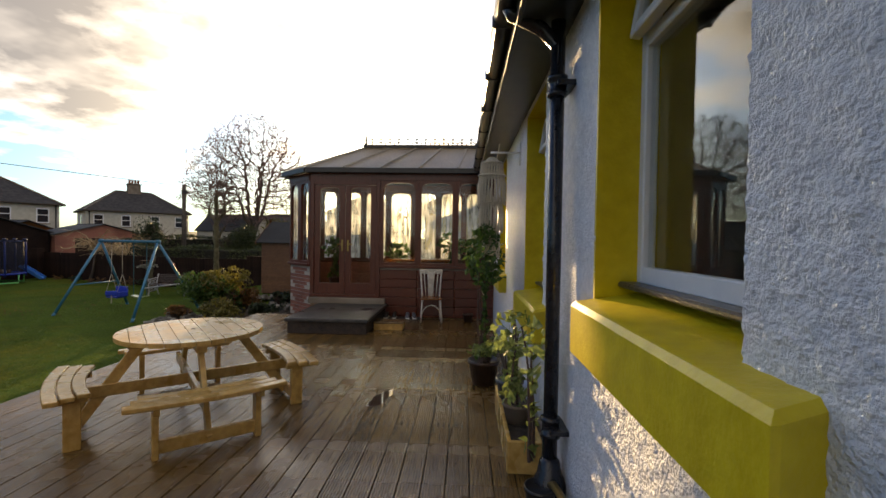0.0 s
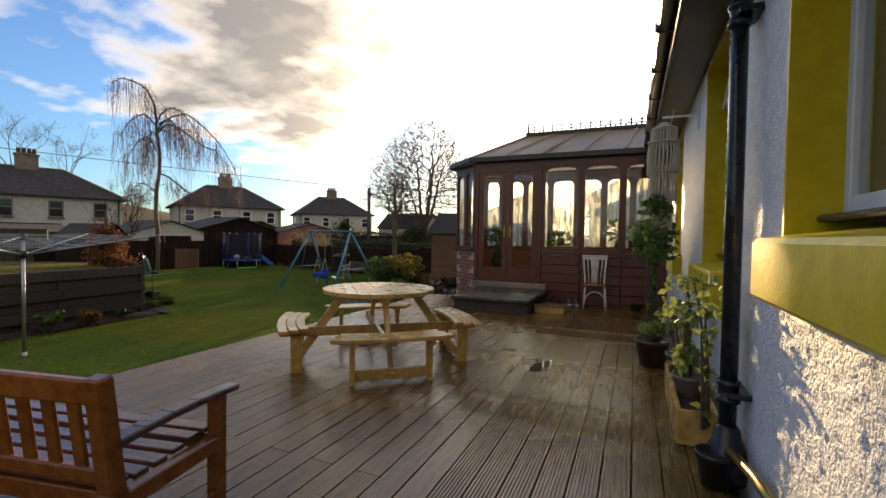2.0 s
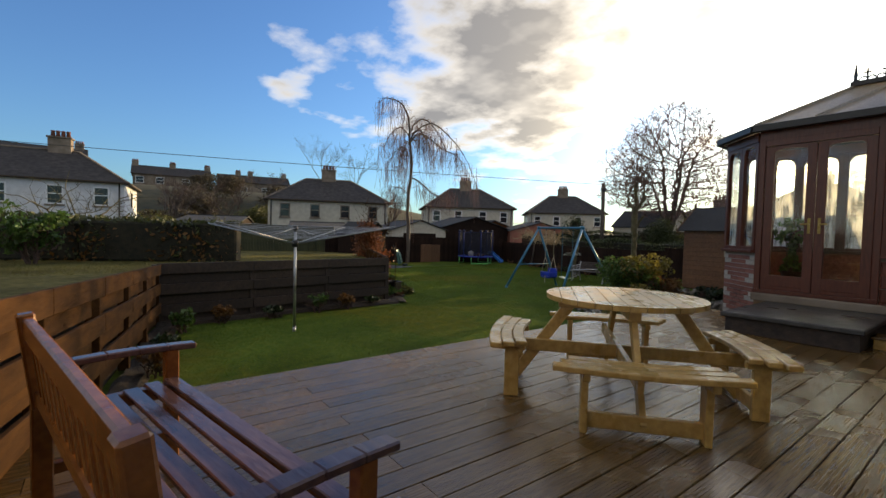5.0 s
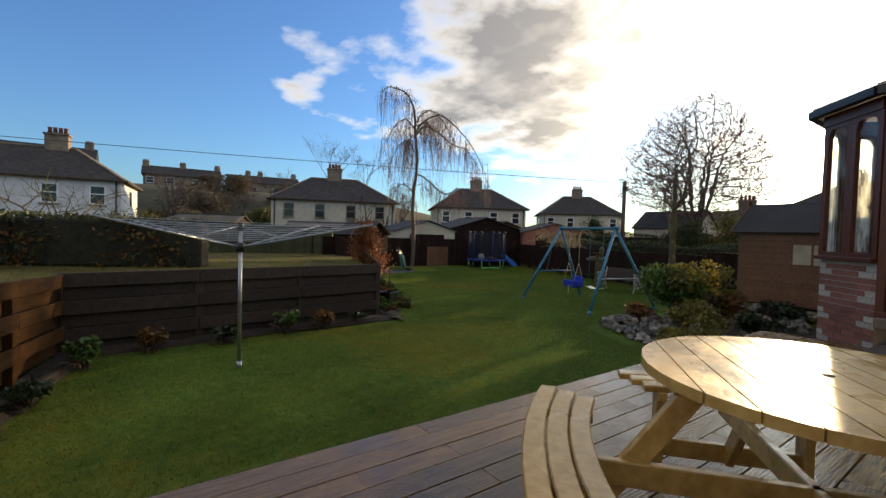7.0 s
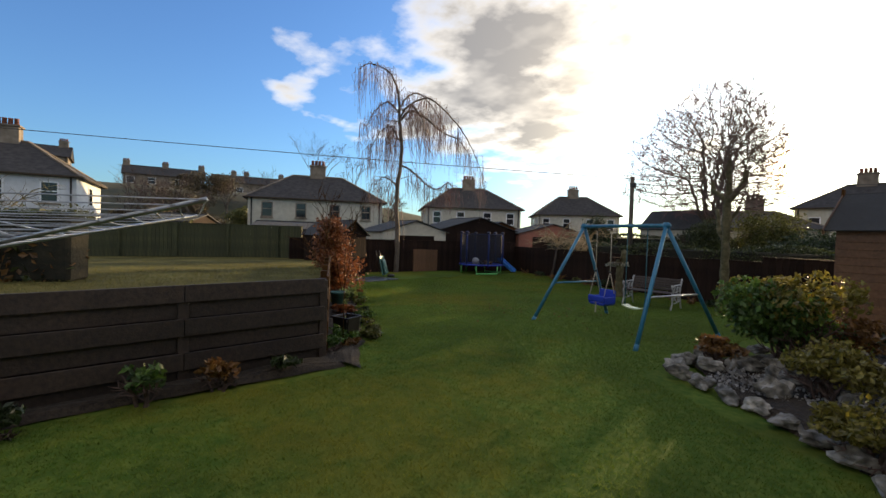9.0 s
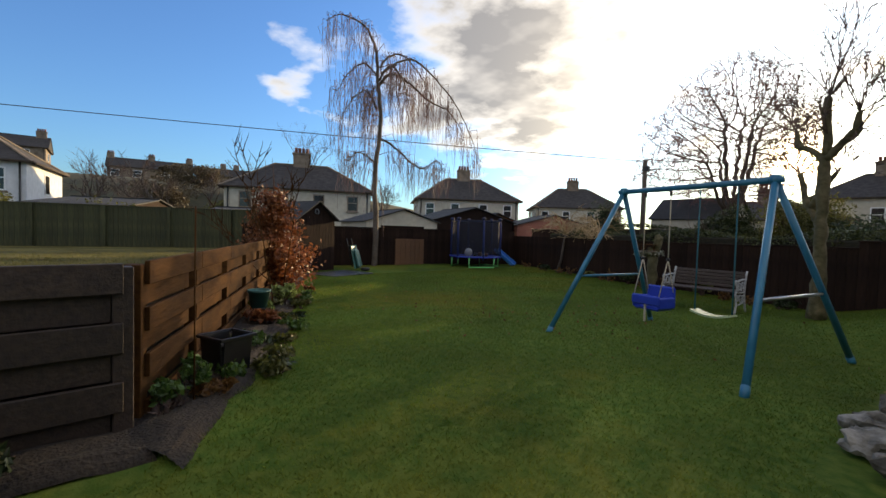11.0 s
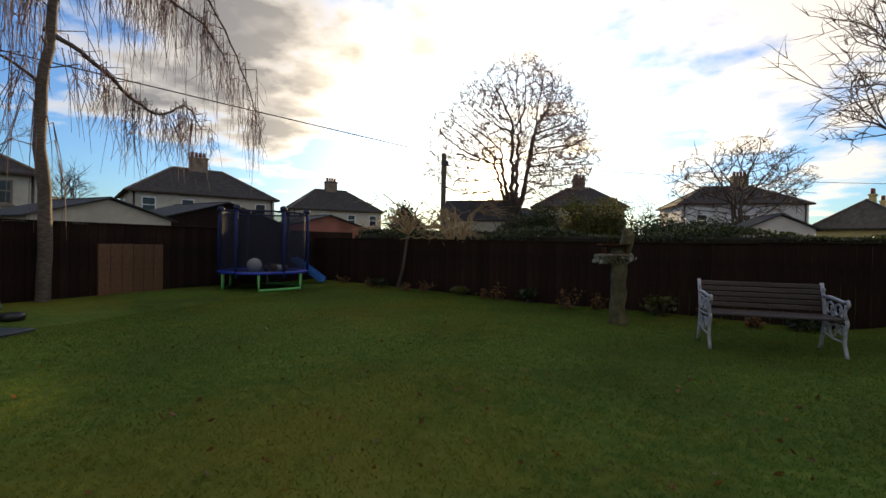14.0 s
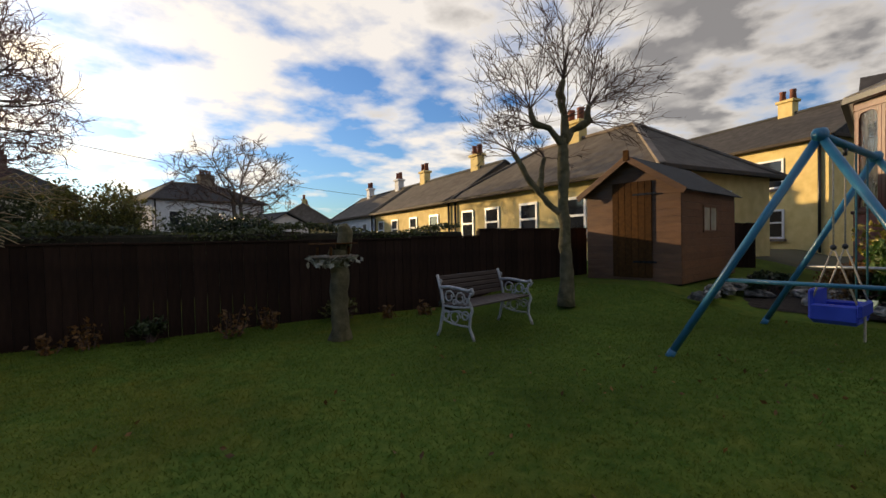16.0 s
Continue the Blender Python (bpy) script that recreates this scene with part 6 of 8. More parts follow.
def build_weeping_birch():
    t = thing("weeping_birch", (-20.06, 13.16, LAWN), 0, "bare weeping birch with hanging twigs", "tree")
    rng = random.Random(3)
    v, f, tv, tf = [], [], [], []

    def path(pts, r0, r1, dest):
        pts = [Vector(p) for p in pts]
        fine = []
        for k in range(len(pts) - 1):
            p0, p1, p2, p3 = pts[max(k - 1, 0)], pts[k], pts[k + 1], pts[min(k + 2, len(pts) - 1)]
            for s in range(5):
                u = s / 5
                fine.append(0.5 * ((2 * p1) + (p2 - p0) * u + (2 * p0 - 5 * p1 + 4 * p2 - p3) * u * u + (3 * p1 - p0 - 3 * p2 + p3) * u ** 3) + Vector((rng.uniform(-1, 1), rng.uniform(-1, 1), rng.uniform(-1, 1))) * 0.02)
        fine.append(pts[-1])
        n = len(fine)
        tube(dest[0], dest[1], fine, [r0 + (r1 - r0) * k / (n - 1) for k in range(n)], 8 if r0 > 0.05 else 5, False)
        return fine

    trunk = path([(0, 0, -0.1), (0.02, 0.02, 1.5), (0, -0.05, 3.2), (0.05, 0.1, 4.8), (0, 0.0, 6.3), (0, -0.1, 7.5)], 0.11, 0.05, (v, f))
    boughs = [
        path([(0, -0.1, 7.4), (0, -0.35, 7.95), (0, -0.8, 8.2), (0, -1.4, 8.25), (0, -1.9, 7.9)], 0.05, 0.012, (v, f)),
        path([(0, 0.0, 6.2), (0.1, 0.5, 6.75), (0.1, 1.3, 6.55), (0, 2.2, 6.15), (0.1, 3.1, 5.9), (0, 3.8, 5.3)], 0.06, 0.012, (v, f)),
        path([(0, 0.1, 6.7), (0.3, 1.1, 7.35), (0.3, 2.3, 6.9), (0.3, 3.4, 6.0), (0.3, 4.2, 4.8), (0.3, 4.5, 4.0)], 0.045, 0.008, (v, f)),
        path([(0, 0.05, 6.9), (-0.2, 0.6, 7.5), (-0.2, 1.2, 7.6), (-0.1, 1.9, 7.0), (0, 2.3, 6.3)], 0.045, 0.01, (v, f)),
        path([(0, 0.0, 4.5), (0.2, 0.6, 4.2), (0.3, 1.2, 3.75), (0.3, 1.8, 3.55), (0.3, 2.4, 3.9), (0.3, 2.8, 3.5)], 0.045, 0.012, (v, f)),
        path([(0, -0.05, 5.5), (0.2, -0.5, 5.9), (0.2, -1.0, 5.6), (0.3, -1.5, 4.7)], 0.04, 0.01, (v, f)),
        path([(0, -0.05, 6.6), (-0.3, -0.4, 7.0), (-0.5, -0.9, 6.6), (-0.4, -1.3, 5.9)], 0.04, 0.01, (v, f)),
        path([(0, 0, 6.4), (0.6, 0.1, 6.8), (1.1, 0.3, 6.3), (1.4, 0.4, 5.4)], 0.04, 0.01, (v, f)),
        path([(0, 0, 6.0), (-0.6, 0.2, 6.4), (-1.2, 0.4, 6.0), (-1.5, 0.4, 5.0)], 0.04, 0.01, (v, f)),
        path([(0, 0, 3.6), (-0.1, -0.6, 3.9), (0.0, -1.1, 3.5)], 0.03, 0.01, (v, f)),
    ]
    for b_i, line in enumerate(boughs):
        for p in line[4:]:
            for k in range(3 if b_i < 3 else 4):
                ln = rng.uniform(0.7, 2.3) * (0.75 if p.z < 4.3 else 1.0)
                q = p + Vector((rng.uniform(-0.3, 0.3), rng.uniform(-0.3, 0.3), 0.06))
                pts = [p, q, q + Vector((rng.uniform(-0.1, 0.1), rng.uniform(-0.1, 0.1), -ln * 0.45)), q + Vector((rng.uniform(-0.16, 0.16), rng.uniform(-0.16, 0.16), -ln))]
                tube(tv, tf, pts, [0.009, 0.008, 0.006, 0.003], 3, False)
                for s in range(2):
                    at = pts[2].lerp(pts[1], rng.random())
                    tube(tv, tf, [at, at + Vector((rng.uniform(-0.2, 0.2), rng.uniform(-0.2, 0.2), -0.15)), at + Vector((rng.uniform(-0.25, 0.25), rng.uniform(-0.25, 0.25), -rng.uniform(0.4, 0.9)))], [0.006, 0.005, 0.003], 3, False)
    for p in trunk[8:]:
        for k in range(3):
            a = rng.uniform(0, 6.28)
            o = Vector((math.cos(a), math.sin(a), 0)) * rng.uniform(0.25, 0.9)
            ln = rng.uniform(0.8, 2.0)
            if p.z - ln < 1.0:
                ln = max(0.5, p.z - 1.0)
            tube(tv, tf, [p, p + o * 0.6 + Vector((0, 0, 0.15)), p + o - Vector((0, 0, ln * 0.4)), p + o * 1.1 - Vector((0, 0, ln))], [0.012, 0.01, 0.007, 0.003], 3, False)
    raw("trunk", v, f, BIRCH, t, "", True)
    raw("hanging_crown", tv, tf, TWIG_GLARE_PINK, t)


build_weeping_birch()


def build_umbrella_tree():
    t = thing("weeping_shrub", (-14.9, 17.9, LAWN), 0, "low weeping ornamental tree with arching bare golden twigs", "tree")
    rng = random.Random(8)
    v, f, tv, tf = [], [], [], []
    tops = []
    for base, top in (((-0.95, 0, -0.1), (-0.72, 0.1, 1.25)), ((0.0, -0.1, -0.1), (0.38, 0.05, 1.05)), ((0.75, 0.1, -0.1), (0.62, 0.1, 1.1))):
        base, top = Vector(base), Vector(top)
        tube(v, f, [base, base.lerp(top, 0.4) + Vector((0.05, 0.02, 0)), top], [0.055, 0.045, 0.035], 8)
        tops.append(top)
    for k in range(46):
        o = tops[k % 3]
        a = rng.uniform(0, 6.28)
        out = Vector((math.cos(a), math.sin(a), 0))
        ln, up = rng.uniform(0.5, 1.15), rng.uniform(0.15, 0.95)
        pts = [o, o + out * ln * 0.3 + Vector((0, 0, up * 0.75)), o + out * ln * 0.65 + Vector((0, 0, up)), o + out * ln + Vector((0, 0, up * rng.uniform(0.2, 0.8)))]
        pts = [p + Vector((rng.uniform(-1, 1), rng.uniform(-1, 1), rng.uniform(-1, 1))) * (0.05 if n else 0) for n, p in enumerate(pts)]
        tube(tv, tf, pts, [0.018, 0.014, 0.010, 0.006], 4, False)
        for j in range(9):
            n = rng.randint(1, 2)
            s = pts[n].lerp(pts[n + 1], rng.random())
            e = s + out * rng.uniform(0.05, 0.4) + Vector((rng.uniform(-0.3, 0.3), rng.uniform(-0.3, 0.3), rng.uniform(-0.22, 0.2)))
            tube(tv, tf, [s, s.lerp(e, 0.5) + Vector((0, 0, 0.05)), e], [0.008, 0.006, 0.004], 3, False)
    raw("trunk", v, f, BARK, t, "", True)
    raw("arching_crown", tv, tf, mat("golden_twig", (0.30, 0.21, 0.11), (0.46, 0.33, 0.18), scale=20, rough=0.6), t)


build_umbrella_tree()


# ---- shrubs and hedges ----
def blob_points(rng, n, rx, ry, z0, z1, lumps=13, hollow=0.4):
    """Leaf places in an uneven crown made of several lumps."""
    cs = np.stack([rng.uniform(-0.55, 0.55, lumps) * rx, rng.uniform(-0.55, 0.55, lumps) * ry, rng.uniform(z0 + (z1 - z0) * 0.3, z1 - (z1 - z0) * 0.25, lumps)], 1)
    rs = rng.uniform(0.22, 0.58, lumps)
    k = rng.integers(0, lumps, n)
    d = rng.normal(size=(n, 3))
    d /= np.linalg.norm(d, axis=1)[:, None]
    r = rs[k] * (hollow + (1 - hollow) * rng.random(n))
    p = cs[k] + d * r[:, None] * np.array([rx, ry, (z1 - z0) * 0.55])
    p[:, 2] = np.clip(p[:, 2], z0, z1 * 1.02)
    return p


def shrub(at, rx, ry, h, n, size, material, label, seed, name="shrub", stems=7, z0=0.08, stem_mat=None, extra=None):
    s = thing(name, at, 0, label, "shrub")
    rng = np.random.default_rng(seed)
    r2 = random.Random(seed)
    v, f = [], []
    for k in range(stems):
        a = r2.uniform(0, 6.28)
        grow(v, f, Vector((0.04 * math.cos(a), 0.04 * math.sin(a), -0.05)), Vector((math.cos(a) * 0.5 * rx / h, math.sin(a) * 0.5 * ry / h, 1)), 0.014 + 0.008 * h, h * 0.45, 2, r2, 0.6, 0.03, (2, 3), 0.65)
    raw("stem", v, f, stem_mat or TWIG, s)
    leaves("foliage", blob_points(rng, n, rx, ry, z0, h), size, material, s, rng)
    if extra:
        leaves("young_growth", blob_points(rng, n // 5, rx * 1.05, ry * 1.05, h * 0.45, h * 1.05, hollow=0.9), size, extra, s, rng, "golden young shoot tips")
    return s


def build_beech():
    s = thing("beech_shrub", (-14.93, 8.3, LAWN), 0, "tall ragged shrub with dry copper-brown beech leaves", "shrub")
    r2, rng = random.Random(2), np.random.default_rng(2)
    v, f, c = [], [], []
    for k in range(84):
        a, u = r2.uniform(0, 6.283), r2.random()
        z0 = 0.05 + 2.25 * u
        reach = (0.88 - 0.58 * u) * r2.uniform(0.55, 1.1)
        base = Vector((-0.05 * u, -0.12 * u, z0 * 0.75))
        out = Vector((math.cos(a), math.sin(a), r2.uniform(0.15, 0.7)))
        pts, w = limb(v, f, base, out, 0.010, reach, r2, 5, 0.18, 0.05, 4, 0.4)
        for m in range(1, 6):
            for rep in range(22):
                p = pts[m] + Vector((r2.gauss(0, 0.085), r2.gauss(0, 0.085), r2.gauss(0, 0.08)))
                c.append((p.x, p.y, max(0.05, p.z)))
    tube(v, f, [Vector((0, 0, -0.05)), Vector((-0.02, -0.05, 0.8)), Vector((-0.05, -0.12, 2.4))], [0.04, 0.03, 0.012], 6, False)
    for k in range(7):
        limb(v, f, Vector((-0.05, -0.1, 1.2)), Vector((r2.uniform(-0.35, 0.35), r2.uniform(-0.35, 0.35), 1)), 0.011, r2.uniform(0.9, 1.7), r2, 7, 0.14, 0.02, 4, 0.3)
    raw("stem", v, f, TWIG, s)
    leaves("foliage", np.array(c), 0.05, COPPER_LEAF, s, rng)


build_beech()
shrub((-5.95, 10.3, LAWN), 0.78, 0.75, 1.18, 6500, 0.055, GREEN_LEAF, "rounded evergreen shrub with golden shoot tips in the rockery", 3, "evergreen_shrub", 8, extra=GOLD_LEAF)
shrub((-5.35, 9.2, LAWN), 0.6, 0.5, 0.65, 2600, 0.04, GOLD_LEAF, "low yellow-green rockery shrub", 4, "rockery_shrub")
shrub((-4.75, 7.95, LAWN), 0.5, 0.42, 0.5, 2400, 0.035, GOLD_LEAF, "low gold-green rockery shrub by the deck", 5, "rockery_shrub")
shrub((-6.45, 9.75, LAWN), 0.32, 0.3, 0.42, 700, 0.05, RUST_LEAF, "small rusty-brown plant in the rockery", 6, "rockery_plant")
shrub((-5.6, 10.9, LAWN), 0.6, 0.6, 0.8, 1500, 0.05, RUST_LEAF, "russet heather-like shrub in the rockery", 7, "rockery_shrub")
shrub((-4.7, 10.2, LAWN), 0.4, 0.4, 0.5, 1400, 0.045, DARK_LEAF, "dark evergreen shrub beside the conservatory", 8, "evergreen_shrub")
shrub((-5.0, 12.0, LAWN), 0.5, 0.4, 0.5, 1200, 0.06, DARK_LEAF, "dark low plant before the shed", 9, "evergreen_shrub")
shrub((-13.2, 7.85, LAWN), 0.22, 0.2, 0.40, 420, 0.06, LIME_LEAF, "small yellow-green plant in the border", 10, "border_plant", 4)
shrub((-12.55, 7.35, LAWN), 0.16, 0.16, 0.22, 160, 0.06, LIME_LEAF, "small yellow-green plant in the border", 12, "border_plant", 4)
shrub((-11.9, 7.15, LAWN), 0.26, 0.22, 0.22, 420, 0.055, COPPER_LEAF, "low russet-leaved plant in the border", 13, "border_plant", 4)
shrub((-10.9, 6.75, LAWN), 0.35, 0.2, 0.16, 420, 0.05, GREEN_LEAF, "low green plant in the border", 14, "border_plant", 4)
shrub((-9.8, 6.15, LAWN), 0.2, 0.12, 0.32, 420, 0.035, GREEN_LEAF, "leafy green plant at the fence foot", 15, "border_plant", 4)
shrub((-9.5, 5.95, LAWN), 0.12, 0.12, 0.25, 300, 0.035, GREEN_LEAF, "leafy green plant at the fence corner", 16, "border_plant", 4)
r_b = random.Random(77)
for k in range(26):
    u = r_b.random()
    x = -9.6 - 5.0 * u
    y = 6.15 + 0.435 * (-x - 9.6) + r_b.uniform(0.0, 0.5)
    m = (GREEN_LEAF, OLIVE_LEAF, DARK_LEAF, RUST_LEAF, OLIVE_LEAF)[k % 5]
    shrub((x, y, LAWN), r_b.uniform(0.12, 0.24), r_b.uniform(0.1, 0.18), r_b.uniform(0.08, 0.20), 170, 0.045, m, ("low green plant in the border", "low yellow-green tuft in the border", "dark low plant in the border", "withered brown plant in the border", "low yellow-green tuft in the border")[k % 5], 200 + k, "border_plant", 3, 0.02)
for k, (x, y) in enumerate(((-9.0, 5.2), (-8.85, 4.5), (-8.8, 3.9), (-8.6, 3.0), (-8.55, 2.2), (-8.1, 1.55), (-7.0, 1.25), (-6.0, 1.05))):
    shrub((x, y, LAWN), 0.22, 0.2, 0.24 + 0.08 * (k % 3), 200, 0.055, (DARK_LEAF, RUST_LEAF, GREEN_LEAF)[k % 3], "low winter plant below the retaining wall", 40 + k, "border_plant", 5)


def dry_stalks(at, h, seed, label):
    """A few withered stems with some curled leaves."""
    s = thing("withered_plant", at, 0, label, "plant")
    r2, rng = random.Random(seed), np.random.default_rng(seed)
    v, f, c = [], [], []
    for k in range(9):
        pts, w = limb(v, f, Vector((r2.uniform(-0.08, 0.08), r2.uniform(-0.08, 0.08), -0.02)), Vector((r2.uniform(-0.6, 0.6), r2.uniform(-0.6, 0.6), 1)), 0.007, h * r2.uniform(0.5, 1.0), r2, 5, 0.22, -0.03, 4, 0.4)
        c += [tuple(q + Vector((r2.gauss(0, 0.03), r2.gauss(0, 0.03), 0.01))) for q in pts[1:] for _ in range(2)]
    raw("stem", v, f, TWIG, s)
    leaves("foliage", np.array(c), 0.045, RUST_LEAF, s, rng)


r_f = random.Random(31)
for k in range(15):
    u = (k + r_f.uniform(0.1, 0.9)) / 15
    x = -17.6 + 9.0 * u
    y = 18.15 - 0.315 * (x + 16.0) - 0.30 - r_f.uniform(0.0, 0.3)
    if k % 3 == 2:
        shrub((x, y, ground_z(x, y)), 0.3, 0.2, r_f.uniform(0.2, 0.4), 240, 0.05, (DARK_LEAF, OLIVE_LEAF)[k % 2], "low straggling plant at the foot of the dark fence", 300 + k, "border_plant", 4, 0.02)
    else:
        dry_stalks((x, y, ground_z(x, y)), r_f.uniform(0.2, 0.42), 300 + k, "withered brown stalks at the foot of the dark fence")


def hedge(name, pts, z0, h, w, n, size, material, label, seed, extra=None):
    s = thing(name, (0, 0, 0), 0, label, "hedge")
    rng = np.random.default_rng(seed)
    seg = [(np.array(a, float), np.array(b, float)) for a, b in zip(pts, pts[1:])]
    ln = np.array([np.linalg.norm(b - a) for a, b in seg])
    k = rng.choice(len(seg), n, p=ln / ln.sum())
    u = rng.random(n)
    A, B = np.array([s_[0] for s_ in seg])[k], np.array([s_[1] for s_ in seg])[k]
    base = A + (B - A) * u[:, None]
    nrm = np.stack([-(B - A)[:, 1], (B - A)[:, 0]], 1)
    nrm /= np.linalg.norm(nrm, axis=1)[:, None]
    top = rng.random(n) < 0.3
    side = np.where(top, rng.uniform(-1, 1, n), np.sign(rng.uniform(-1, 1, n)) * rng.uniform(0.7, 1.0, n))
    wob = 0.85 + 0.22 * np.sin(base[:, 0] * 2.1 + base[:, 1] * 1.7)
    z = np.where(top, h * rng.uniform(0.93, 1.03, n), h * rng.uniform(0.02, 1.0, n)) * (0.94 + 0.08 * np.sin(base[:, 0] * 1.3 - base[:, 1] * 0.9))
    p = np.concatenate([base + nrm * (side * w / 2 * wob)[:, None], (z0 + z)[:, None]], 1)
    if extra is None:
        leaves("foliage", p, size, material, s, rng)
    else:
        low = (p[:, 2] < z0 + h * 0.75) & (rng.random(n) < 0.6)
        leaves("foliage", p[~low], size, material, s, rng)
        leaves("brown_foliage", p[low], size, extra, s, rng, "dry brown leaves low in the hedge")
    # dark boxes fill the hedge, with the shade among its leaves as their colour
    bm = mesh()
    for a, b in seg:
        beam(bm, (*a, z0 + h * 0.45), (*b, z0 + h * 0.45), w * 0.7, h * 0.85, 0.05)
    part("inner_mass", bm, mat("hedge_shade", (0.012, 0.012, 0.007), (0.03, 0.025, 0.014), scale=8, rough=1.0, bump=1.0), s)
    return s


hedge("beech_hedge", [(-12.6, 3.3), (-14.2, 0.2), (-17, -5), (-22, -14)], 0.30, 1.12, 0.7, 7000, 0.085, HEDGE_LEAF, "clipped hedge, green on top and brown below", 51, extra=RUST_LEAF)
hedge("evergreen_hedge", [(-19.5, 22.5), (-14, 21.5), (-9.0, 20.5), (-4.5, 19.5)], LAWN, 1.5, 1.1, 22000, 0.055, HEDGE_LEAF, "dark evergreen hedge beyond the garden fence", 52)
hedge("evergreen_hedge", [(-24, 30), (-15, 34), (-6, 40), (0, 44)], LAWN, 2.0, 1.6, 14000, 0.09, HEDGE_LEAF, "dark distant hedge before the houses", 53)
shrub((-14.7, 27.8, LAWN), 2.0, 1.6, 2.9, 18000, 0.07, HEDGE_LEAF, "dark rounded evergreen bush under the bare tree", 61, "evergreen_bush", 6)
shrub((-8.6, 26.0, LAWN), 2.2, 1.8, 2.3, 15000, 0.07, DARK_LEAF, "dark rounded evergreen bush beyond the fence", 62, "evergreen_bush", 6)
shrub((-20.0, 27.5, LAWN), 1.1, 1.1, 3.3, 7000, 0.065, DARK_LEAF, "dark upright evergreen beside the telegraph pole", 63, "evergreen_bush", 6)
shrub((-11.7, 28.5, LAWN), 1.7, 1.5, 3.4, 14000, 0.07, OLIVE_LEAF, "olive-green bush beyond the fence", 64, "evergreen_bush", 6)
for k, (x, y, r, h) in enumerate(((-66, 13, 4, 4.5), (-72, 20, 5, 5), (-78, 12, 5, 6), (-84, 28, 6, 6), (-62, 27, 4, 4.5), (-90, 16, 6, 6), (-88, 36, 6, 7), (-70, 33, 5, 5), (-58, 6, 4, 5))):
    shrub((x, y, ground_z(x, y) - 0.3), r, r, h * 0.85, 7000, 0.2, (BROWN_LEAF, OLIVE_LEAF, BROWN_LEAF)[k % 3], "brown-green bushes on the hillside", 70 + k, "hillside_bush", 6)
for k, (x, y, r, h, m) in enumerate(((-13.0, -0.6, 0.8, 1.3, GREEN_LEAF), (-12.0, -1.6, 0.7, 1.0, RUST_LEAF), (-11.2, -2.5, 0.8, 0.9, OLIVE_LEAF), (-26.5, 2.2, 1.4, 2.3, OLIVE_LEAF), (-27, 6, 1.6, 2.0, OLIVE_LEAF))):
    shrub((x, y, raised_z(x)), r, r, h, 1500, 0.08, m, "winter garden shrub on the raised lawn", 90 + k, "garden_shrub", 8)
bare_tree("bare_tree", (-27.0, -0.5, -0.1), 4.0, 0.9, "low mossy bare fruit tree beyond the hedge", 15, 0.6, 0.10, stems=4, depth=3, twig=MOSSY, bark=MOSSY, lean=1.0)


# ---- houses ----
def house_windows(parent, face_y, xs, zs, w, h, frame_m, sx=1):
    """Windows on the wall at face_y (looking towards -y), each with frame, pane, bars and sill."""
    for x in xs:
        for z in zs:
            bm = mesh()
            t = 0.09
            for a, b, c, d in ((x - w / 2, x - w / 2 + t, z, z + h), (x + w / 2 - t, x + w / 2, z, z + h), (x - w / 2 + t, x + w / 2 - t, z, z + t), (x - w / 2 + t, x + w / 2 - t, z + h - t, z + h), (x - w / 2 + t, x + w / 2 - t, z + h * 0.52, z + h * 0.52 + t * 0.8)):
                box(bm, a, b, face_y - 0.05, face_y + 0.06, c, d)
            win = part("window", bm, frame_m, parent)
            bm = mesh()
            box(bm, x - w / 2 + t * 0.9, x + w / 2 - t * 0.9, face_y - 0.02, face_y + 0.03, z + t * 0.9, z + h - t * 0.9)
            part("pane", bm, PANE_DARK, win)
            bm = mesh()
            box(bm, x - w / 2 - 0.08, x + w / 2 + 0.08, face_y - 0.14, face_y, z - 0.12, z - 0.01)
            part("sill", bm, SANDSTONE, win)


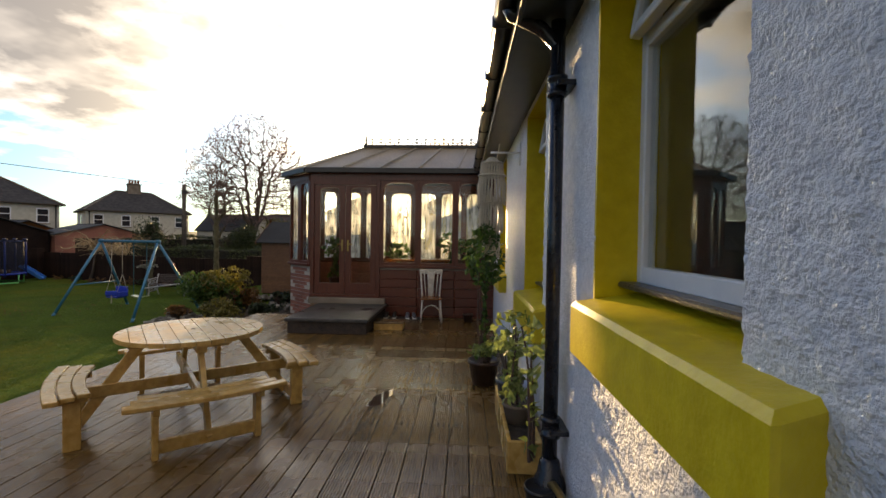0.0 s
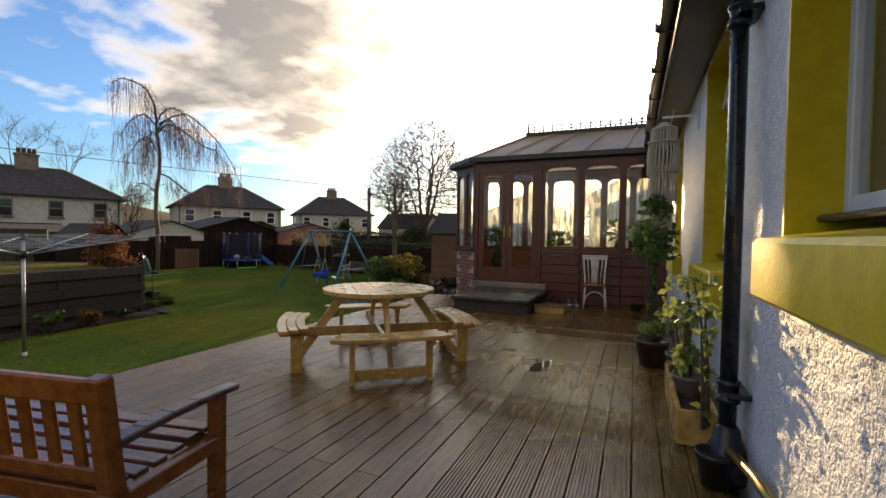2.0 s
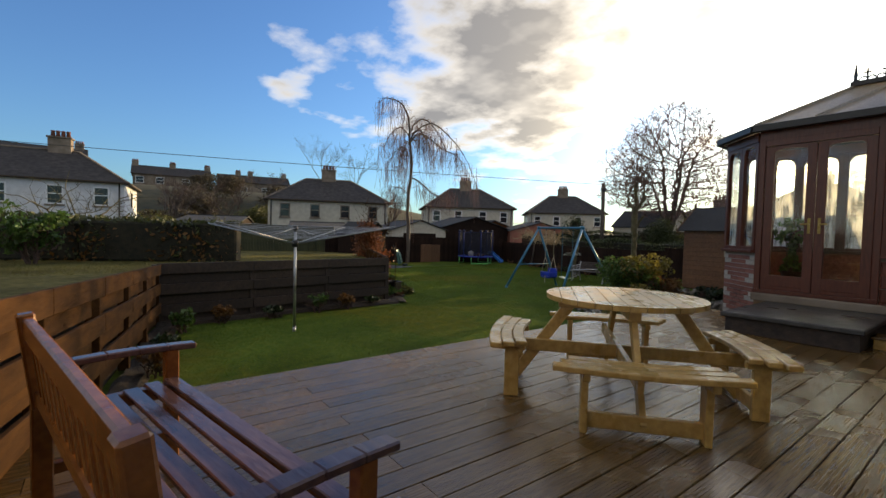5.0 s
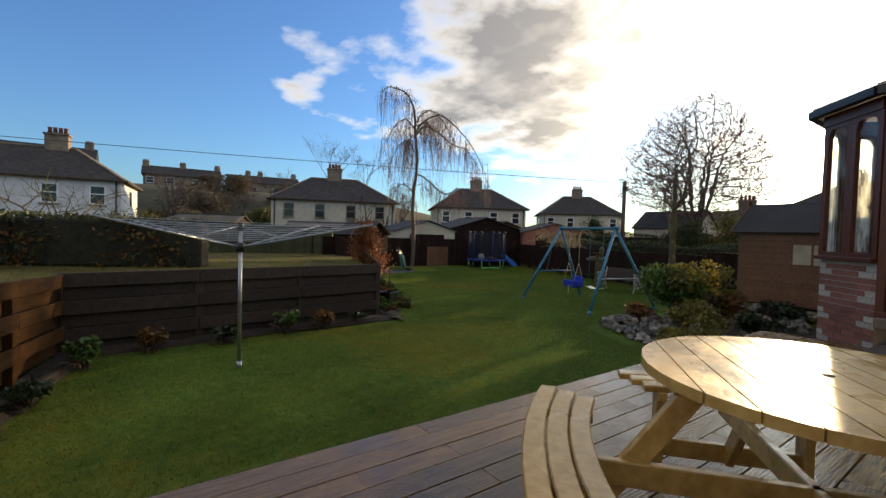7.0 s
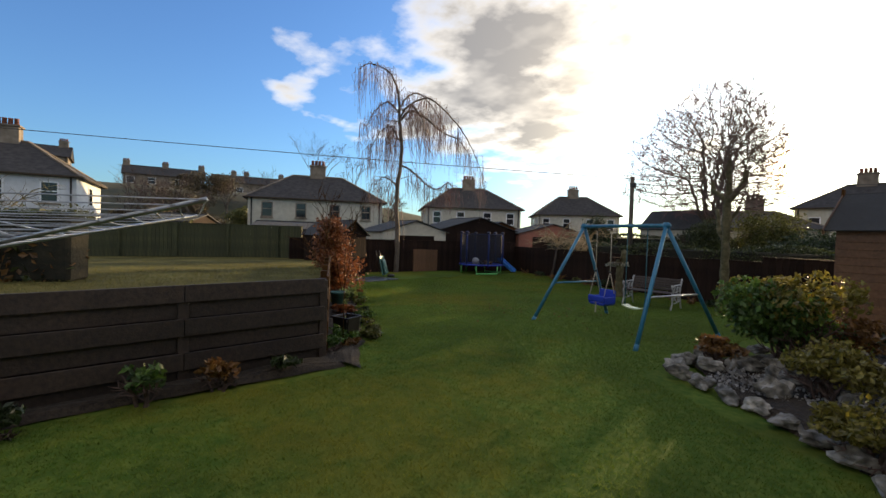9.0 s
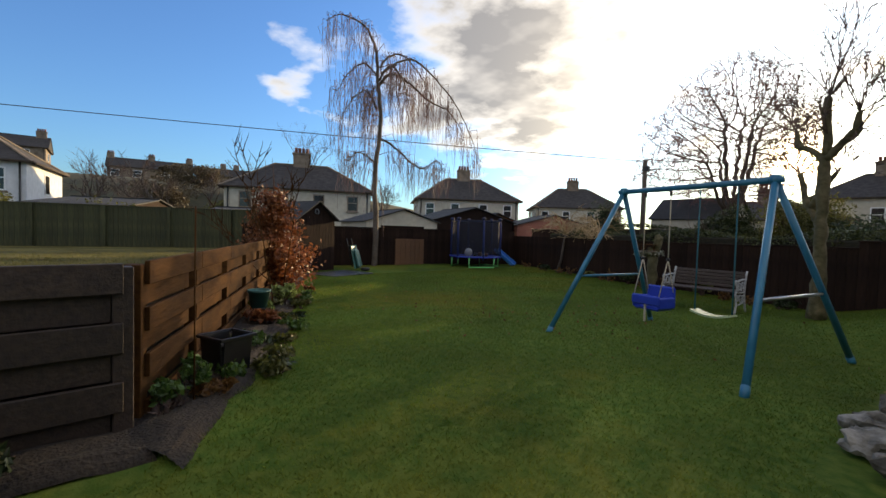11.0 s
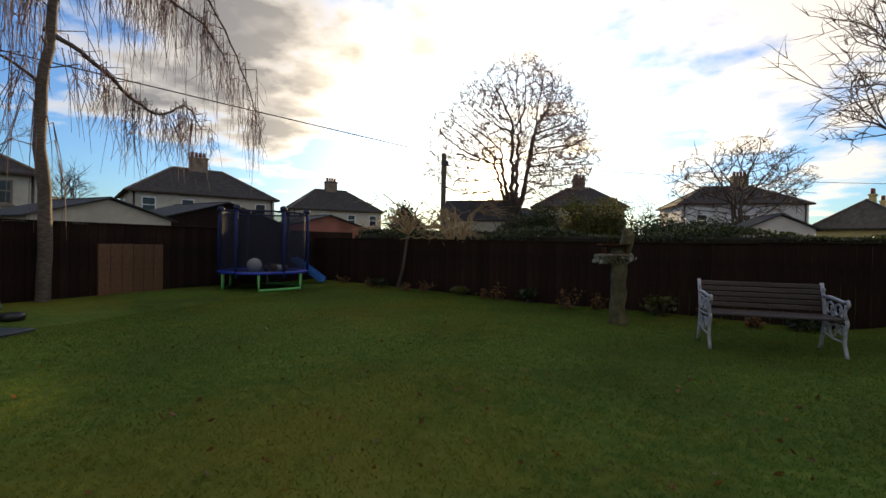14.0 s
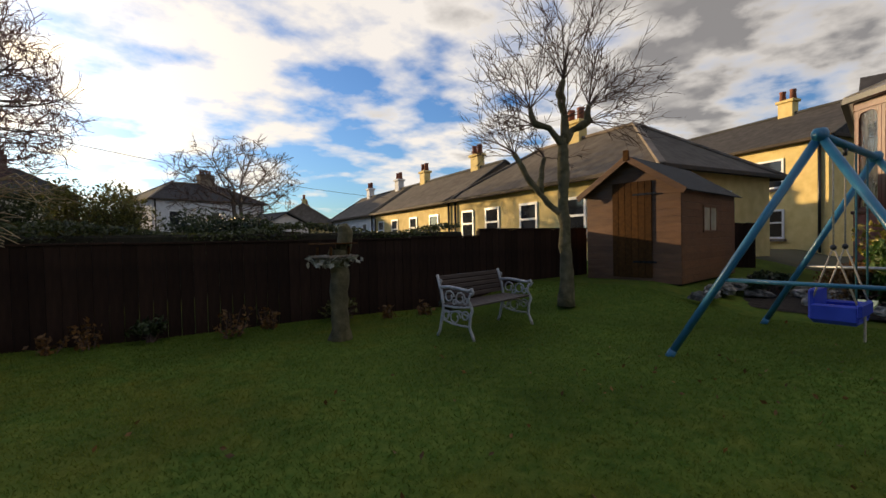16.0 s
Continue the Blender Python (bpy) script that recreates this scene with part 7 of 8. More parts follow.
def hipped_house(name, at, turn, w, d, eave, ridge, label, wall_m, win_xs, win_zs, win=(1.1, 1.5), chimneys=(0.0,), hip=0.42, pots=4, roof_m=None, frame_m=None, gable=False, side_windows=True, porch=False):
    """Front looks towards local -y; origin at the middle of the ground plan."""
    h = thing(name, at, turn, label, "house")
    bm = mesh()
    box(bm, -w / 2, w / 2, -d / 2, d / 2, -1.5, eave)
    part("wall", bm, wall_m, h)
    o = 0.35
    rl = w / 2 - (0 if gable else hip * d)
    e = [(-w / 2 - o, -d / 2 - o), (w / 2 + o, -d / 2 - o), (w / 2 + o, d / 2 + o), (-w / 2 - o, d / 2 + o)]
    r = [(-rl - (o if gable else 0), 0), (rl + (o if gable else 0), 0)]
    bm = mesh()
    lo = [bm.verts.new((x, y, eave - 0.05)) for x, y in e]
    hi = [bm.verts.new((x, y, ridge)) for x, y in r]
    bm.faces.new((lo[0], lo[1], hi[1], hi[0]))
    bm.faces.new((lo[2], lo[3], hi[0], hi[1]))
    bm.faces.new((lo[1], lo[2], hi[1]))
    bm.faces.new((lo[3], lo[0], hi[0]))
    bm.faces.new((lo[3], lo[2], lo[1], lo[0]))
    roof = part("roof", bm, roof_m or ROOF, h)
    bm = mesh()
    beam(bm, (*r[0], ridge + 0.02), (*r[1], ridge + 0.02), 0.22, 0.12, 0.02)
    for a, b in ((e[0], r[0]), (e[1], r[1]), (e[2], r[1]), (e[3], r[0])):
        beam(bm, (*a, eave - 0.02), (*b, ridge + 0.02), 0.2, 0.10, 0.02)
    part("ridge_tiles", bm, FELT if gable else SANDSTONE, roof, "grey ridge and hip tiles")
    bm = mesh()
    for a, b in zip(e, e[1:] + e[:1]):
        beam(bm, (*a, eave - 0.06), (*b, eave - 0.06), 0.14, 0.14, 0.02)
    part("gutter", bm, DECK_UNDER, h)
    for x in (-w / 2 + 0.3, w / 2 - 0.3):
        pipe("downpipe", [(x, -d / 2 - 0.08, 0), (x, -d / 2 - 0.08, eave - 0.1)], 0.06, BLACK_PLASTIC, h, 6)
    for cx in chimneys:
        bm = mesh()
        cw, ct = (0.38, 0.62) if name == "terrace_house" else (0.75, 0.95)
        box(bm, cx * w / 2 - cw, cx * w / 2 + cw, -cw * 0.6, cw * 0.6, ridge - 1.0, ridge + ct, 0.03)
        box(bm, cx * w / 2 - cw - 0.08, cx * w / 2 + cw + 0.08, -cw * 0.6 - 0.08, cw * 0.6 + 0.08, ridge + ct, ridge + ct + 0.15, 0.03)
        ch = part("chimney", bm, wall_m if name == "terrace_house" else SANDSTONE, h)
        for k in range(pots):
            lathe("chimney_pot", [(0.16, 0), (0.13, 0.4), (0.15, 0.42), (0.15, 0.5)], BRICK, ch, 8, (cx * w / 2 - cw * 0.66 + k * cw * 1.33 / max(1, pots - 1), 0, ridge + ct + 0.15))
    house_windows(h, -d / 2, win_xs, win_zs, *win, frame_m or UPVC)
    if side_windows:
        for s in (-1, 1):
            bm = mesh()
            x = s * (w / 2)
            box(bm, x - 0.05, x + 0.05, -0.55, 0.55, win_zs[-1], win_zs[-1] + win[1])
            wn = part("window", bm, frame_m or UPVC, h)
            bm = mesh()
            box(bm, x - 0.07, x + 0.07, -0.45, 0.45, win_zs[-1] + 0.1, win_zs[-1] + win[1] - 0.1)
            part("pane", bm, PANE_DARK, wn)
    return h


# the row of semi-detached houses behind the garden, fronts towards the garden
TWO = (0.7, 3.05)
hipped_house("semi_detached_house", (-49.2, -3.9, LAWN), 82, 12.5, 8.5, 4.95, 7.6, "white rendered semi-detached house with a dark hipped slate roof", RENDER_WHITE, (-4.4, -1.2, 2.0, 4.8), TWO, (1.0, 1.45), chimneys=(0.24,))
hipped_house("semi_detached_house", (-48.0, 20.4, LAWN), 70, 12.0, 8.5, 4.6, 7.2, "cream rendered semi-detached house with a hipped slate roof", RENDER_CREAM, (-4.4, -1.5, 1.5, 4.4), (0.6, 2.85), (0.95, 1.35), frame_m=SANDSTONE)
hipped_house("semi_detached_house", (-47.6, 40.1, LAWN), 60, 11.4, 8.5, 4.95, 7.7, "cream rendered semi-detached house with a hipped grey roof", RENDER_CREAM, (-4.4, -1.6, 1.6, 4.4), TWO, (1.0, 1.45))
hipped_house("semi_detached_house", (-45.4, 58.6, LAWN), 48, 11.2, 8.5, 5.0, 7.9, "cream rendered semi-detached house with a hipped grey roof", RENDER_CREAM, (-4.4, -1.6, 1.6, 4.4), TWO, (1.0, 1.45))
hipped_house("villa", (-145.0, 15.1, 9.2), 86, 18, 9, 5.6, 8.2, "stone villa terrace with bay windows on the hill", SANDSTONE, (-7.5, -3, 3, 7.5), (0.6, 3.2), (1.8, 1.7), chimneys=(-0.95, 0.0, 0.95), hip=0.0, gable=True)
hipped_house("villa", (-149.0, 37.5, 9.2), 80, 20, 9, 5.8, 8.4, "stone villa terrace with many chimneys on the hill", SANDSTONE, (-7.5, -3, 3, 7.5), (0.6, 3.0), (1.8, 1.5), chimneys=(-0.45, -0.1, 0.9), hip=0.0, gable=True)
hipped_house("villa", (-118.0, -12.0, 9.0), 90, 18, 9, 5.0, 7.4, "stone villa on the hill with warm-lit chimneys", SANDSTONE, (-6, 0, 6), (0.6, 3.0), (1.8, 1.5), chimneys=(-0.9, 0.9), hip=0.0, gable=True)
# white house and far roofs beyond the right-hand fence
hipped_house("detached_house", (1.4, 64.5, LAWN), 8, 11.5, 8.0, 5.6, 7.8, "white rendered house with a hipped slate roof", RENDER_WHITE, (-3.8, 0.2, 3.8), TWO, (1.0, 1.45), chimneys=(0.2,))
hipped_house("detached_house", (-20.5, 52.0, LAWN), 20, 11, 8.0, 3.0, 4.7, "house with a grey hipped roof behind the trees", RENDER_CREAM, (-3.6, 0, 3.6), (0.8,), (1.2, 1.4), chimneys=(0.1,))
hipped_house("detached_house", (-14.1, 63.5, LAWN), 2, 9.6, 8.0, 5.4, 7.9, "cream rendered house with a hipped grey roof behind the trees", RENDER_CREAM, (-3.2, 0, 3.2), TWO, (1.0, 1.45), chimneys=(0.0,))
# the yellow terrace: its front faces the garden
ang = math.degrees(math.atan2(0.96, 0.27))
for k in range(3):
    along = 5.4 + k * 10.8
    x, y = -1.3 + 0.27 * along + 0.96 * 2.9, 15.0 + 0.96 * along - 0.27 * 2.9
    if k == 0:
        hipped_house("terrace_house", (x, y, -0.1), ang - 180, 10.8, 5.8, 2.65, 4.75, "yellow rendered single-storey terrace with a grey hipped roof, sunlit", RENDER_YELLOW, (-4.1, -2.2, 0.1, 2.4, 4.2), (0.75,), (1.0, 1.35), chimneys=(-0.05,), hip=0.5, pots=2, roof_m=ROOF_SUNLIT)
    else:
        hipped_house("terrace_house", (x, y, -0.1), ang - 180, 10.7, 5.8, 2.65, 4.7, "yellow rendered single-storey terrace with a grey roof, sunlit", RENDER_YELLOW if k < 2 else RENDER_WHITE, (-4.1, -1.8, 0.9, 3.4), (0.75,), (1.0, 1.35), chimneys=(-0.6, 0.6), hip=0.0, pots=2, gable=True, side_windows=False, roof_m=ROOF_SUNLIT)
hipped_house("terrace_house", (17.5, 18.5, -0.2), ang - 190, 17, 7, 4.9, 7.0, "yellow rendered two-storey house with a grey roof, sunlit", RENDER_YELLOW, (-6.5, -4.0, -0.5, 2.5, 6.0), (0.6, 2.9), (1.5, 1.35), chimneys=(0.55,), hip=0.0, pots=2, gable=True, side_windows=False)
hipped_house("terrace_house", (15.5, 66.0, -0.2), 60, 26, 7, 2.7, 5.2, "distant yellow rendered terrace with a grey roof", RENDER_YELLOW, (-10, -6, -2, 2, 6, 10), (0.8,), (1.1, 1.3), chimneys=(-0.6, 0.0, 0.6), hip=0.2, pots=2, side_windows=False, roof_m=ROOF_SUNLIT)


def garage(at, turn, w, d, eave, ridge, wall_m, label, name="garage"):
    g = thing(name, at, turn, label, "outbuilding")
    bm = mesh()
    box(bm, -w / 2, w / 2, -d / 2, d / 2, -0.5, eave)
    v = [bm.verts.new(p) for p in ((-w / 2, -d / 2, eave), (w / 2, -d / 2, eave), (0, -d / 2, ridge - 0.05), (-w / 2, d / 2, eave), (w / 2, d / 2, eave), (0, d / 2, ridge - 0.05))]
    bm.faces.new((v[0], v[1], v[2]))
    bm.faces.new((v[5], v[4], v[3]))
    part("wall", bm, wall_m, g)
    for s in (-1, 1):
        bm = mesh()
        a = math.degrees(math.atan2(ridge - eave, w / 2))
        box(bm, 0, math.hypot(w / 2, ridge - eave) + 0.2, -d / 2 - 0.15, d / 2 + 0.15, 0, 0.05, 0, pose(0, 0, ridge, 0, a if s > 0 else 180 - a, 0))
        part("roof_sheet", bm, FELT, g)
    bm = mesh()
    box(bm, -w * 0.3, w * 0.3, -d / 2 - 0.04, -d / 2 + 0.02, 0, eave * 0.85, 0.01)
    part("door", bm, DARK_FENCE, g)
    return g


garage((-18.2, 34.5, LAWN), 95, 4.0, 4.2, 2.5, 3.7, RENDER_CREAM, "brown-roofed outbuilding behind the bare tree")
garage((-33.0, 27.5, LAWN), 80, 7.0, 5.0, 2.1, 3.1, DARK_FENCE, "dark timber garage behind the garden fence")
garage((-36.0, 33.0, LAWN), 75, 5.0, 5.0, 2.1, 3.0, RAIL_FENCE, "brown garage behind the garden fence")
garage((-30.0, 34.0, LAWN), 65, 6.0, 4.0, 2.0, 2.8, BRICK, "red-brown outbuilding behind the garden fence")
garage((-30.0, 19.5, LAWN), 85, 4.6, 4.0, 1.8, 2.5, RENDER_CREAM, "pale small outbuilding behind the garden fence")
garage((-27.0, 11.0, LAWN), 160, 7.0, 3.0, 1.7, 2.05, DARK_FENCE, "low dark outbuilding with a flat felt roof")
garage((-30.0, 6.0, LAWN), 160, 7.0, 3.0, 1.9, 2.3, DARK_FENCE, "low dark outbuilding with a flat felt roof")
garage((-4.6, 31.5, LAWN), 5, 2.6, 2.4, 1.9, 2.5, RENDER_WHITE, "pale grey garden hut beyond the fence", "garden_hut")
garage((-10.5, 45.0, LAWN), 5, 4.5, 3.0, 1.6, 2.6, SANDSTONE, "brown-roofed garage in the distance")


# ---- pole and wires ----
def build_pole():
    p = thing("telegraph_pole", (-18.47, 28.27, LAWN), 0, "brown wooden telegraph pole behind the garden", "telegraph pole")
    pipe("pole", [(0, 0, -0.3), (0, 0, 5.35)], [0.15, 0.12], BARK, p, 10)
    bm = mesh()
    box(bm, -0.1, 0.22, -0.12, 0.12, 4.75, 5.0, 0.02)
    part("terminal_box", bm, BLACK_PLASTIC, p)
    w = thing("overhead_wire", (0, 0, 0), 0, "black overhead telephone wire", "wire")
    a, b = Vector((-18.47, 28.27, 4.85)), Vector((-41, -21.6, 6.1))
    pipe("wire", [a.lerp(b, k / 24) - Vector((0, 0, 4 * 0.25 * (k / 24) * (1 - k / 24))) for k in range(25)], 0.018, BLACK_PLASTIC, w, 5)
    w2 = thing("overhead_wire", (0, 0, 0), 0, "thin overhead wire to the terrace", "wire")
    a, b = Vector((-18.47, 28.27, 4.85)), Vector((9, 38, 4.0))
    pipe("wire", [a.lerp(b, k / 20) - Vector((0, 0, 4 * 0.5 * (k / 20) * (1 - k / 20))) for k in range(21)], 0.012, BLACK_PLASTIC, w2, 5)


build_pole()


# ---- rockery ----
def rock(at, sx, sy, sz, seed, label="rough grey rockery stone"):
    rng = random.Random(seed)
    bm = mesh()
    bmesh.ops.create_icosphere(bm, subdivisions=3, radius=1.0)
    off = Vector((seed * 1.7, seed * 0.9, 0))
    for v in bm.verts:
        n = v.co.normalized()
        v.co = Vector((n.x * sx, n.y * sy, n.z * sz)) * (0.8 + 0.55 * noise.noise(n * 1.3 + off) + 0.30 * abs(noise.noise(n * 2.7 + off)) + 0.12 * noise.noise(n * 7 + off))
        v.co.z = max(v.co.z, -sz * 0.45)
    t = part("rock", bm, ROCK)
    t.matrix_basis = pose(*at, rng.uniform(-12, 12), rng.uniform(-12, 12), rng.uniform(0, 360))
    tagged(t, label, "rock", "rockery stones")


edge = [(-7.0, 9.3), (-6.95, 8.95), (-6.75, 8.65), (-6.45, 8.5), (-6.15, 8.32), (-5.85, 8.2), (-5.55, 8.02), (-5.25, 7.9), (-4.95, 7.75), (-4.65, 7.55), (-4.35, 7.35)]
rr = random.Random(12)
for k, (x, y) in enumerate(edge):
    x, y = x + 0.2 * min(1.0, (-4.3 - x) / 1.5), y + 0.24 * min(1.0, (-4.3 - x) / 1.5)
    rock((x, y, LAWN + 0.06), rr.uniform(0.10, 0.19), rr.uniform(0.09, 0.16), rr.uniform(0.07, 0.12), k)
    if k % 2 or x > -5.4:
        continue
    rock((x + rr.uniform(0.1, 0.3), y + rr.uniform(0.25, 0.45), LAWN + 0.13), rr.uniform(0.10, 0.2), rr.uniform(0.1, 0.16), rr.uniform(0.08, 0.14), 40 + k)
for k in range(26):
    x, y = rr.uniform(-6.6, -4.4), rr.uniform(8.6, 12.5)
    rock((x, y, LAWN + 0.12), rr.uniform(0.08, 0.22), rr.uniform(0.08, 0.18), rr.uniform(0.07, 0.15), 90 + k)
for k in range(16):
    rock((-6.9 + k * 0.19 + rr.uniform(-0.05, 0.05), 12.55 - 0.01 * k + rr.uniform(-0.12, 0.12), LAWN + 0.22), rr.uniform(0.1, 0.2), rr.uniform(0.08, 0.14), rr.uniform(0.07, 0.13), 140 + k)
rng_g = np.random.default_rng(5)
n = 900
c = np.stack([rng_g.uniform(-6.3, -4.9, n), rng_g.uniform(8.8, 9.7, n), rng_g.uniform(LAWN + 0.06, LAWN + 0.10, n)], 1)
tagged(leaves("gravel", c, 0.045, GRAVEL, None, rng_g, long=1.0), "pale stone chippings in the rockery", "gravel", kind="stuff")


# ---- pots and plants ----
def pot(name, at, r, h, material, label):
    p = thing(name, at, 0, label, "plant pot")
    lathe("pot_body", [(r * 0.72, 0), (r * 0.95, h * 0.85), (r * 1.04, h * 0.86), (r * 1.04, h), (r * 0.95, h), (r * 0.92, h * 0.9), (0.0, h * 0.88)], material, p, 20)
    return p


def climbing_plant(at, h, r, n, size, material, label, seed, name="potted_plant", crown=0.0):
    s = thing(name, at, 0, label, "plant")
    rng = np.random.default_rng(seed)
    r2 = random.Random(seed)
    v, f = [], []
    for k in range(4):
        limb(v, f, Vector((r2.uniform(-0.04, 0.04), r2.uniform(-0.04, 0.04), 0)), Vector((r2.uniform(-0.1, 0.1), r2.uniform(-0.1, 0.1), 1)), 0.012, h * r2.uniform(0.7, 1.0), r2, 7, 0.1, 0.05, 5, 0.4)
    raw("stem", v, f, TWIG, s)
    z = np.where(rng.random(n) < crown, rng.uniform(0.55, 1.0, n), rng.random(n))
    rad = r * (0.55 + 0.45 * np.sin(z * 9 + 1)) * np.sqrt(rng.random(n)) * (0.6 + 0.6 * (z > 0.55))
    a = rng.uniform(0, 6.283, n)
    c = np.stack([rad * np.cos(a), rad * np.sin(a), 0.02 + z * h], 1)
    leaves("foliage", c, size, material, s, rng)
    return s


pot("plant_pot", (0.24, 4.86, 0), 0.17, 0.27, TERRACOTTA, "dark brown glazed plant pot on the deck")
climbing_plant((0.24, 4.86, 0.24), 1.5, 0.19, 460, 0.052, GREEN_LEAF, "tall green climber on canes in a brown pot", 1, crown=0.6)
shrub((0.26, 4.8, 0.24), 0.2, 0.2, 0.25, 260, 0.06, LIME_LEAF, "trailing variegated plant round the pot rim", 21, "potted_plant", 4)
tr = thing("timber_trough", (0.44, 3.55, 0), 0, "low pale timber trough along the house wall", "planter")
for x in (-0.11, 0.10):
    bm = mesh()
    box(bm, x - 0.015, x + 0.015, -0.55, 0.60, 0.0, 0.22, 0.004)
    part("side_board", bm, PINE, tr)
for y in (-0.56, 0.58):
    bm = mesh()
    box(bm, -0.12, 0.11, y - 0.015, y + 0.015, 0.0, 0.22, 0.004)
    part("end_board", bm, PINE, tr)
bm = mesh()
box(bm, -0.1, 0.09, -0.54, 0.57, 0.02, 0.18)
part("soil", bm, SOIL, tr)
pot("plant_pot", (0.42, 3.85, 0.18), 0.12, 0.2, GREY_POT, "blue-grey plant pot standing in the trough")
pot("plant_pot", (0.43, 3.42, 0.18), 0.11, 0.15, SANDSTONE, "pale stone plant pot standing in the trough")
climbing_plant((0.40, 3.40, 0.30), 0.72, 0.22, 300, 0.046, LIME_LEAF, "variegated light green plant by the downpipe", 2)
climbing_plant((0.42, 3.82, 0.36), 0.42, 0.18, 190, 0.048, LIME_LEAF, "small green potted plant by the wall", 3)
climbing_plant((0.45, 2.78, 0.2), 0.85, 0.10, 60, 0.06, LIME_LEAF, "thin variegated climber on the downpipe", 4)
pot("bucket", (0.46, 2.52, 0), 0.09, 0.18, BLACK_PLASTIC, "black plastic bucket at the foot of the downpipe")
pot("plant_pot", (-12.5, 7.3, LAWN + 0.03), 0.10, 0.11, BLACK_PLASTIC, "small black pot turned to hold the green one")
pot("plant_pot", (-12.5, 7.3, LAWN + 0.14), 0.145, 0.24, GREEN_POT, "green plastic plant pot raised on a black one")
tub = thing("square_tub", (-10.2, 6.44, LAWN + 0.03), 24, "square black plastic tub standing in the border", "plant pot")
for k in range(4):
    bm = mesh()
    box(bm, -0.125, 0.125, -0.009, 0.009, 0.0, 0.30, 0.003, Matrix.Rotation(math.pi / 2 * k, 4, "Z") @ pose(0, -0.115, 0, 6, 0, 0))
    part("tub_side", bm, BLACK_PLASTIC, tub)
bm = mesh()
box(bm, -0.115, 0.115, -0.115, 0.115, 0.004, 0.24)
part("soil", bm, SOIL, tub)
bm = mesh()
for k in range(4):
    box(bm, -0.165, 0.165, -0.165, -0.140, 0.285, 0.31, 0.004, Matrix.Rotation(math.pi / 2 * k, 4, "Z"))
part("rim", bm, BLACK_PLASTIC, tub)


def sapling(at, h, seed, label):
    s = thing("sapling", at, 0, label, "tree")
    r2 = random.Random(seed)
    v, f = [], []
    grow(v, f, Vector((0, 0, -0.05)), Vector((r2.uniform(-0.15, 0.15), r2.uniform(-0.15, 0.15), 1)), 0.014, h * 0.5, 3, r2, 0.5, 0.08, (2, 3), 0.6)
    raw("stem", v, f, RAIL_FENCE, s)


sapling((-12.84, 7.57, LAWN), 2.5, 3, "thin bare sapling in the border")
sapling((-13.9, 8.0, LAWN), 2.8, 5, "thin bare sapling before the copper shrub")
cane = thing("garden_cane", (-9.6, 6.12, LAWN), 0, "straight bamboo cane standing in the border", "cane")
pipe("cane", [(0, 0, -0.05), (0.01, 0, 1.35)], 0.006, RAIL_FENCE, cane, 6)


def build_macrame():
    m = thing("macrame_hanger", (0.30, 4.95, 0), 0, "cream macrame plant hanger on a white wall bracket", "plant hanger")
    rng = random.Random(6)
    pipe("bracket", [(WALL_X - 0.30, 0, 2.56), (-0.02, 0, 2.56)], 0.012, UPVC, m, 8)
    pipe("bracket_post", [(WALL_X - 0.31, 0, 2.42), (WALL_X - 0.31, 0, 2.68)], 0.012, UPVC, m, 8)
    tiers = ((2.50, 0.03, 2.34, 0.12), (2.36, 0.12, 2.02, 0.15), (2.06, 0.10, 1.72, 0.13), (1.76, 0.07, 1.45, 0.09))
    for z0, r0, z1, r1 in tiers:
        v, f = [], []
        for k in range(26):
            a = 2 * math.pi * k / 26
            e = z1 - rng.uniform(0, 0.06)
            pts = [Vector((r0 * math.cos(a), r0 * math.sin(a), z0)), Vector((r1 * math.cos(a + 0.06), r1 * math.sin(a + 0.06), (z0 + z1) / 2)), Vector((r1 * math.cos(a), r1 * math.sin(a), e))]
            tube(v, f, pts, [0.008, 0.010, 0.009], 5)
        raw("fringe", v, f, MACRAME, m)
        pipe("ring", [(r1 * math.cos(2 * math.pi * k / 16), r1 * math.sin(2 * math.pi * k / 16), z0 - 0.06) for k in range(17)], 0.010, MACRAME, m, 5)
    b = thing("hanging_basket", (0.28, 5.6, 1.30), 0, "small dark hanging pot with trailing plants", "plant pot")
    lathe("bowl", [(0.04, 0.0), (0.1, 0.04), (0.13, 0.14), (0.12, 0.15), (0.0, 0.13)], TERRACOTTA, b, 16)
    rng2 = np.random.default_rng(9)
    leaves("trailing_leaves", np.stack([rng2.normal(0, 0.1, 160), rng2.normal(0, 0.1, 160), rng2.uniform(-0.25, 0.25, 160)], 1), 0.06, GREEN_LEAF, b, rng2)
    pipe("cord", [(0, 0, 0.14), (0.02, -0.1, 0.8), (0.15, 0, 1.5)], 0.006, MACRAME, b, 5)


build_macrame()


